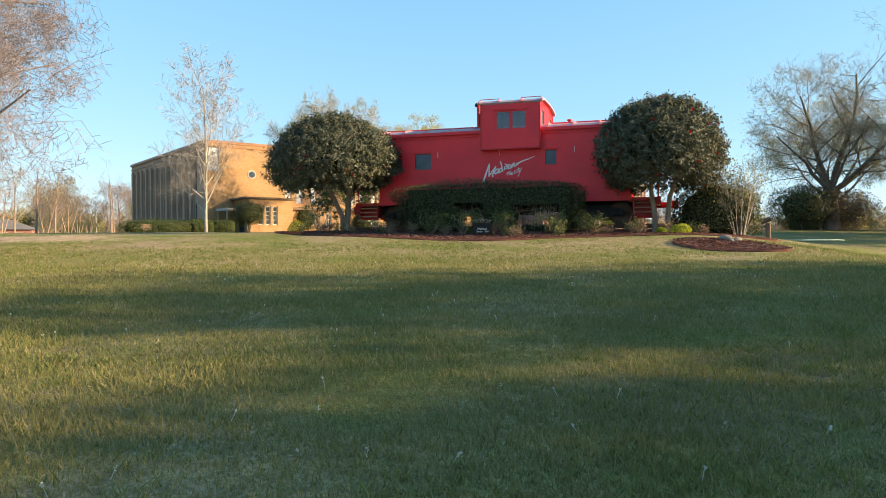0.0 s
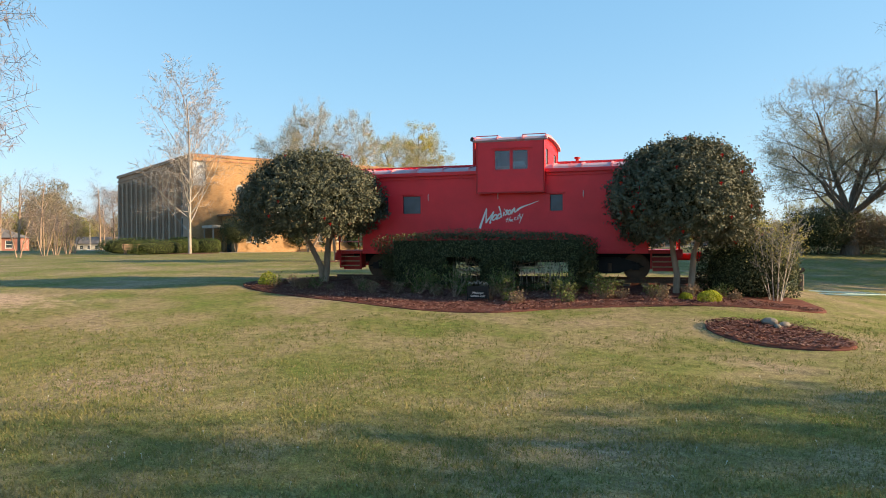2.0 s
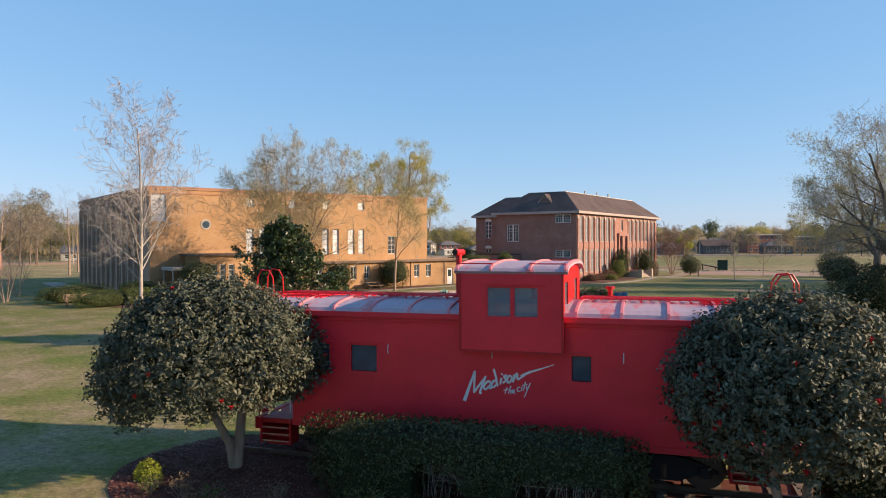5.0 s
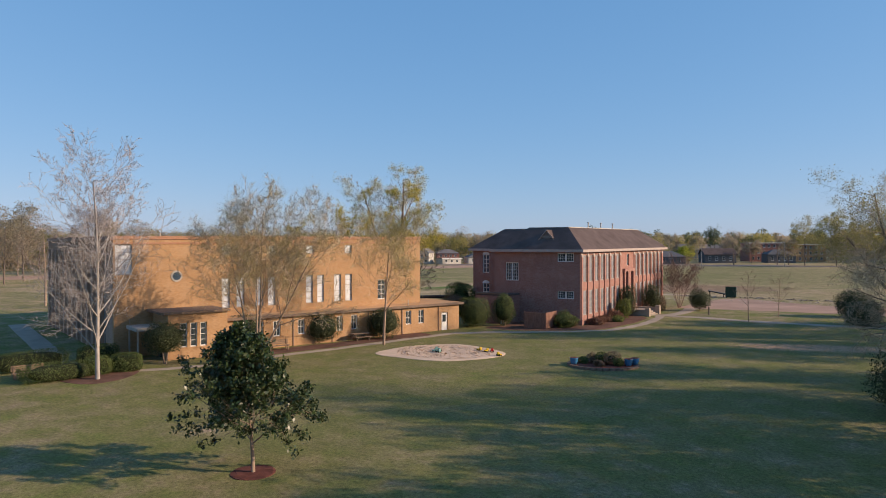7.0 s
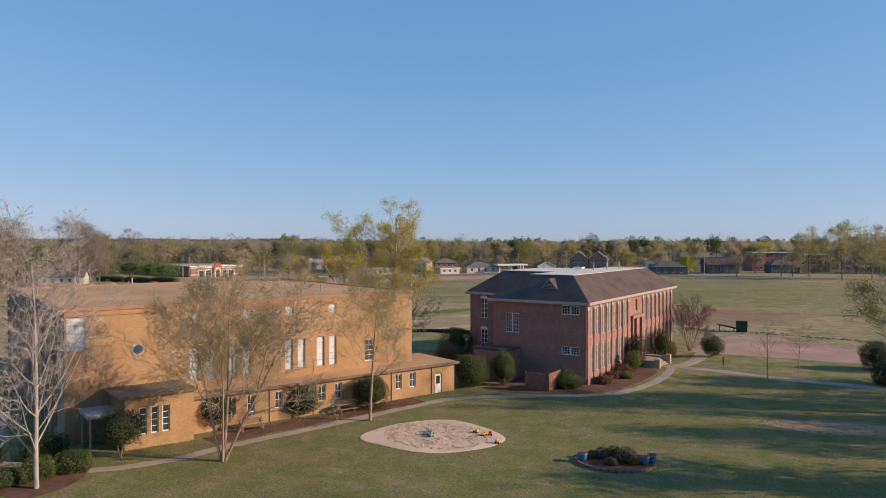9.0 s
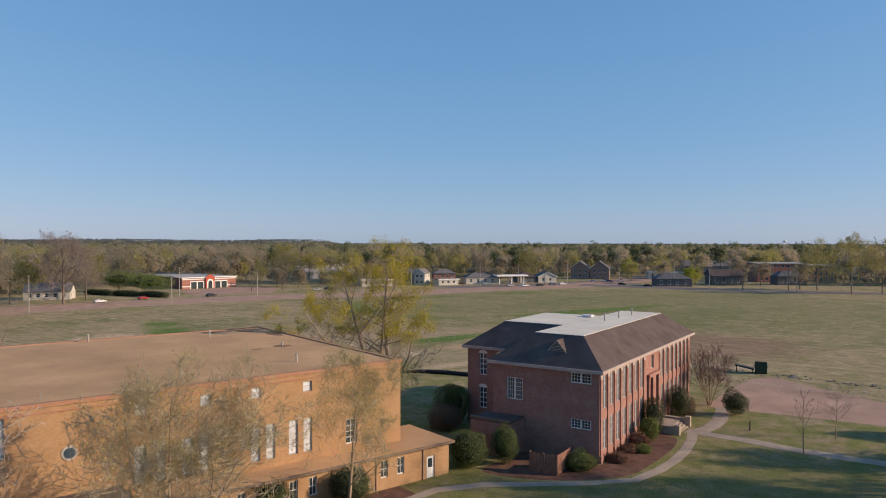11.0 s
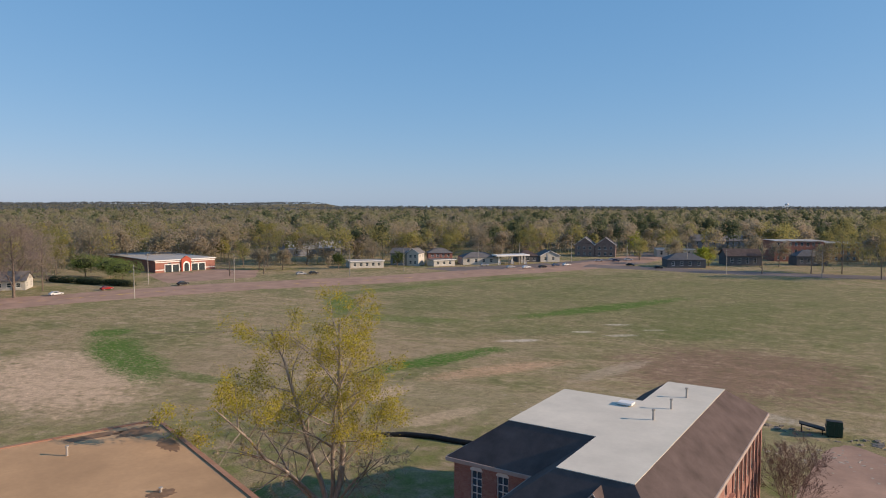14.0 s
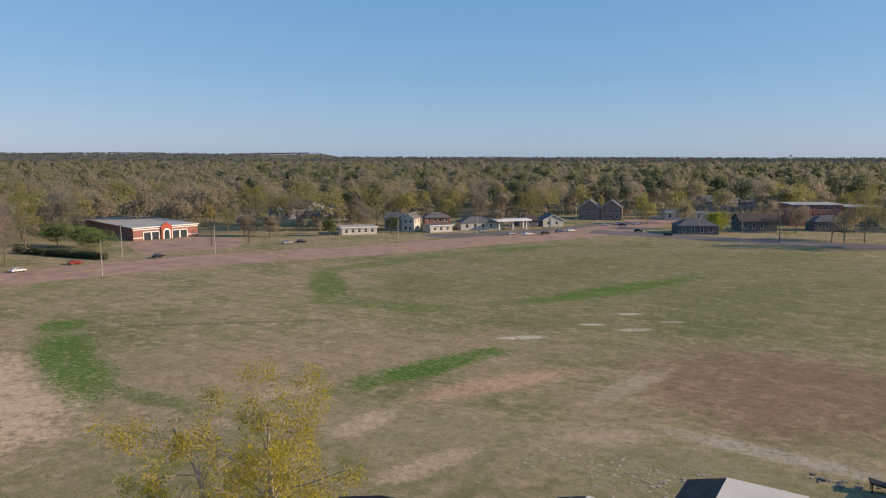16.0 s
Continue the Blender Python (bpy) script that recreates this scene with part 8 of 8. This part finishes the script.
def woods(name, seed, count, area, size, quads, material, label, pine=False, base=0.56):
    """Many far trees in one object: rounded uneven crowns of small clumps on thin trunks."""
    rng = np.random.default_rng(seed)
    u0, u1, v0, v1 = area
    u, v = rng.uniform(u0, u1, count * 3), v0 + (v1 - v0) * rng.uniform(0, 1, count * 3) ** 1.3
    x, y = u * RIGHT[0] + v * FWD[0], u * RIGHT[1] + v * FWD[1]
    clear = ~((x > -268) & (y < 425 + np.clip((x + 268) * 0.55, 0, 60))) & ~((x > -340) & (x <= -268) & (y < 320)) & (y > 100)
    for sx, sy, sr in SITES:
        clear &= np.hypot(x - sx, y - sy) > sr + 4
    x, y = x[clear][:count], y[clear][:count]
    n = len(x)
    h = rng.uniform(size * 0.7, size * 1.25, n)
    r = h * (rng.uniform(0.2, 0.3, n) if pine else rng.uniform(0.28, 0.44, n))
    d = random_dirs(rng, n * quads).reshape(n, quads, 3)
    d[:, :, 2] = np.where(d[:, :, 2] < -0.35, -d[:, :, 2], d[:, :, 2])
    # every crown gets a few bulges of its own
    bulge = np.ones((n, quads))
    for k in range(5):
        c = random_dirs(rng, n)[:, None, :]
        bulge += 0.4 * rng.uniform(-0.6, 1, (n, 1)) * np.clip((d * c).sum(-1), 0, 1) ** 4
    k = (rng.uniform(0.35, 1.0, (n, quads)) ** 0.7 * bulge)[:, :, None]
    c = np.stack([x, y, ground_z(x, y) + h * base], -1)[:, None, :]
    ext = np.stack([r, r, h * 0.42], -1)[:, None, :]
    pos = c + d * k * ext
    leaf = size * 1.2 / math.sqrt(quads)
    q = leaf_quads(rng, pos.reshape(-1, 3), d.reshape(-1, 3) * 0.55 + np.array((0.5, 0.22, 0.5)), leaf, leaf * 0.9, 0.7)
    z0 = ground_z(x, y)
    t = np.stack([np.stack([x - 0.22, y, z0], -1), np.stack([x + 0.22, y, z0], -1), np.stack([x + 0.12, y, z0 + h * 0.7], -1), np.stack([x - 0.12, y, z0 + h * 0.7], -1)], 1)
    return tagged(new(name, quads_mesh(name, np.concatenate([q, t]), material)), label, "", "", "stuff")


woods("underbrush", 8, 3000, (-520, 520, 330, 720), 6, 60, M["far_brown"], "brown underbrush between the far trees")
woods("bare_woods", 1, 520, (-520, 520, 325, 620), 18, 520, M["far_brown"], "far woods of bare brown trees")
woods("spring_woods", 2, 420, (-520, 520, 335, 620), 17, 480, M["far_yellow"], "far woods of yellow-green spring trees")
woods("pine_woods", 3, 70, (-60, 520, 440, 640), 21, 420, M["far_pine"], "far dark green pines", True)
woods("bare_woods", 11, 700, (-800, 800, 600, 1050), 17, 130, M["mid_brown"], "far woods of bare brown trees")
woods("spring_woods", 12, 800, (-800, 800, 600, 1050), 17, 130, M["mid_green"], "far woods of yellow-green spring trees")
woods("pine_woods", 13, 230, (-200, 800, 620, 1050), 20, 130, M["far_pine"], "far dark green pines", True)
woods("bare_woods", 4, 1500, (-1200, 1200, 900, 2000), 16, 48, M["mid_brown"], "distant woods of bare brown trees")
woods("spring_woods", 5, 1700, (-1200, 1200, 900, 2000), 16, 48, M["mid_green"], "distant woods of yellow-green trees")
woods("pine_woods", 6, 600, (-1200, 1200, 900, 2000), 18, 48, M["far_pine"], "distant dark green pines", True)
woods("distant_woods", 7, 8000, (-3000, 3000, 1700, 4700), 16, 14, M["haze_wood"], "woods on the horizon tinted blue-grey for haze", base=0.34)


# ---- grass near the start ----
def grass_blades():
    rng = np.random.default_rng(99)
    n = 300000
    v = 1.2 + 21 * rng.uniform(0, 1, n) ** 1.5
    v = np.where(rng.uniform(9, 22, n) < v, 1.2 + (v - 1.2) * rng.uniform(0.1, 0.7, n), v)
    u = rng.uniform(-1, 1, n) * (1.6 + v * 0.72)
    x, y = u * RIGHT[0] + v * FWD[0], u * RIGHT[1] + v * FWD[1]
    keep = ~((x > -6) & (x < -2.6) & (y > 15.5) & (y < 20.2)) & ~((y > 17.6 + np.clip(x + 9, 0, 9)) & (x < -4))
    x, y, v = x[keep], y[keep], v[keep]
    n = len(x)
    clump = 0.5 + 0.5 * np.sin(x * 2.1 + np.sin(y * 1.3) * 2) * np.sin(y * 1.9 + 1)
    h = rng.uniform(0.02, 0.055, n) * (0.6 + 0.8 * clump)
    w = 0.003 + 0.0007 * v
    a = rng.uniform(0, 2 * np.pi, n)
    base = np.stack([x, y, ground_z(x, y) - 0.01], -1)
    side = np.stack([np.cos(a), np.sin(a), np.zeros(n)], -1) * w[:, None]
    tip = base + np.stack([rng.normal(0, 0.5, n) * h, rng.normal(0, 0.5, n) * h, h + 0.01], -1)
    return tagged(new("grass", quads_mesh("grass", np.stack([base - side, base + side, tip], 1), M["grass_blade"])), "short green and straw-coloured lawn grass", "", "", "stuff")


grass_blades()


def lawn_tufts(name, count, blades, tall, wide, material, label, seed, low=1.6):
    """Coarser clumps that stand out of the short lawn."""
    rng = np.random.default_rng(seed)
    v = low + 21 * rng.uniform(0, 1, count) ** 0.9
    u = rng.uniform(-1, 1, count) * (1.6 + v * 0.72)
    x, y = u * RIGHT[0] + v * FWD[0], u * RIGHT[1] + v * FWD[1]
    patch = np.sin(x * 0.9 + 1.3 * np.sin(y * 0.7)) * np.sin(y * 0.8 + 0.9 * np.sin(x * 0.6)) + rng.normal(0, 0.45, count)
    p = np.column_stack([x, y])
    p = p[(patch > 0.1) & ~inside(p, bed) & ~inside(p, ISLAND)]
    n = len(p)
    q = np.repeat(p, blades, 0) + rng.normal(0, wide, (n * blades, 2))
    h = rng.uniform(0.5, 1.0, len(q)) * tall * np.repeat(rng.uniform(0.5, 1.2, n), blades)
    a = rng.uniform(0, 2 * np.pi, len(q))
    base = np.column_stack([q, ground_z(q[:, 0], q[:, 1]) - 0.01])
    side = np.column_stack([np.cos(a), np.sin(a), np.zeros(len(q))]) * 0.008
    tip = base + np.column_stack([rng.normal(0, 0.6, len(q)) * h, rng.normal(0, 0.6, len(q)) * h, h])
    return tagged(new(name, quads_mesh(name, np.stack([base - side, base + side, tip], 1), material)), label, "", "", "stuff")


lawn_tufts("grass_tufts", 16000, 9, 0.085, 0.05, M["tuft"], "coarser green tufts in the lawn", 51)
lawn_tufts("dry_litter", 12000, 6, 0.04, 0.07, M["straw"], "dry straw and leaf litter in the lawn", 52)


def clover_heads():
    """Pale seed heads that stand here and there over the short grass."""
    rng = np.random.default_rng(64)
    n = 170
    v = 2.6 + 13 * rng.uniform(0, 1, n) ** 0.8
    u = rng.uniform(-1, 1, n) * (1.4 + v * 0.68)
    x, y = u * RIGHT[0] + v * FWD[0], u * RIGHT[1] + v * FWD[1]
    foot = np.column_stack([x, y, ground_z(x, y)])
    h = rng.uniform(0.03, 0.075, n)[:, None]
    top = foot + np.column_stack([rng.normal(0, 0.02, (n, 2)), h])
    side = np.tile((0.002, 0.001, 0), (n, 1))
    stalk = np.stack([foot - side, foot + side, top + side, top - side], 1)
    puff = leaf_quads(rng, np.repeat(top, 7, 0) + rng.normal(0, 0.004, (n * 7, 3)), random_dirs(rng, n * 7), 0.017, 0.015)
    return tagged(new("seed_heads", quads_mesh("seed_heads", np.concatenate([stalk, puff]), M["seed"])), "small pale seed heads in the lawn", "", "", "stuff")


clover_heads()
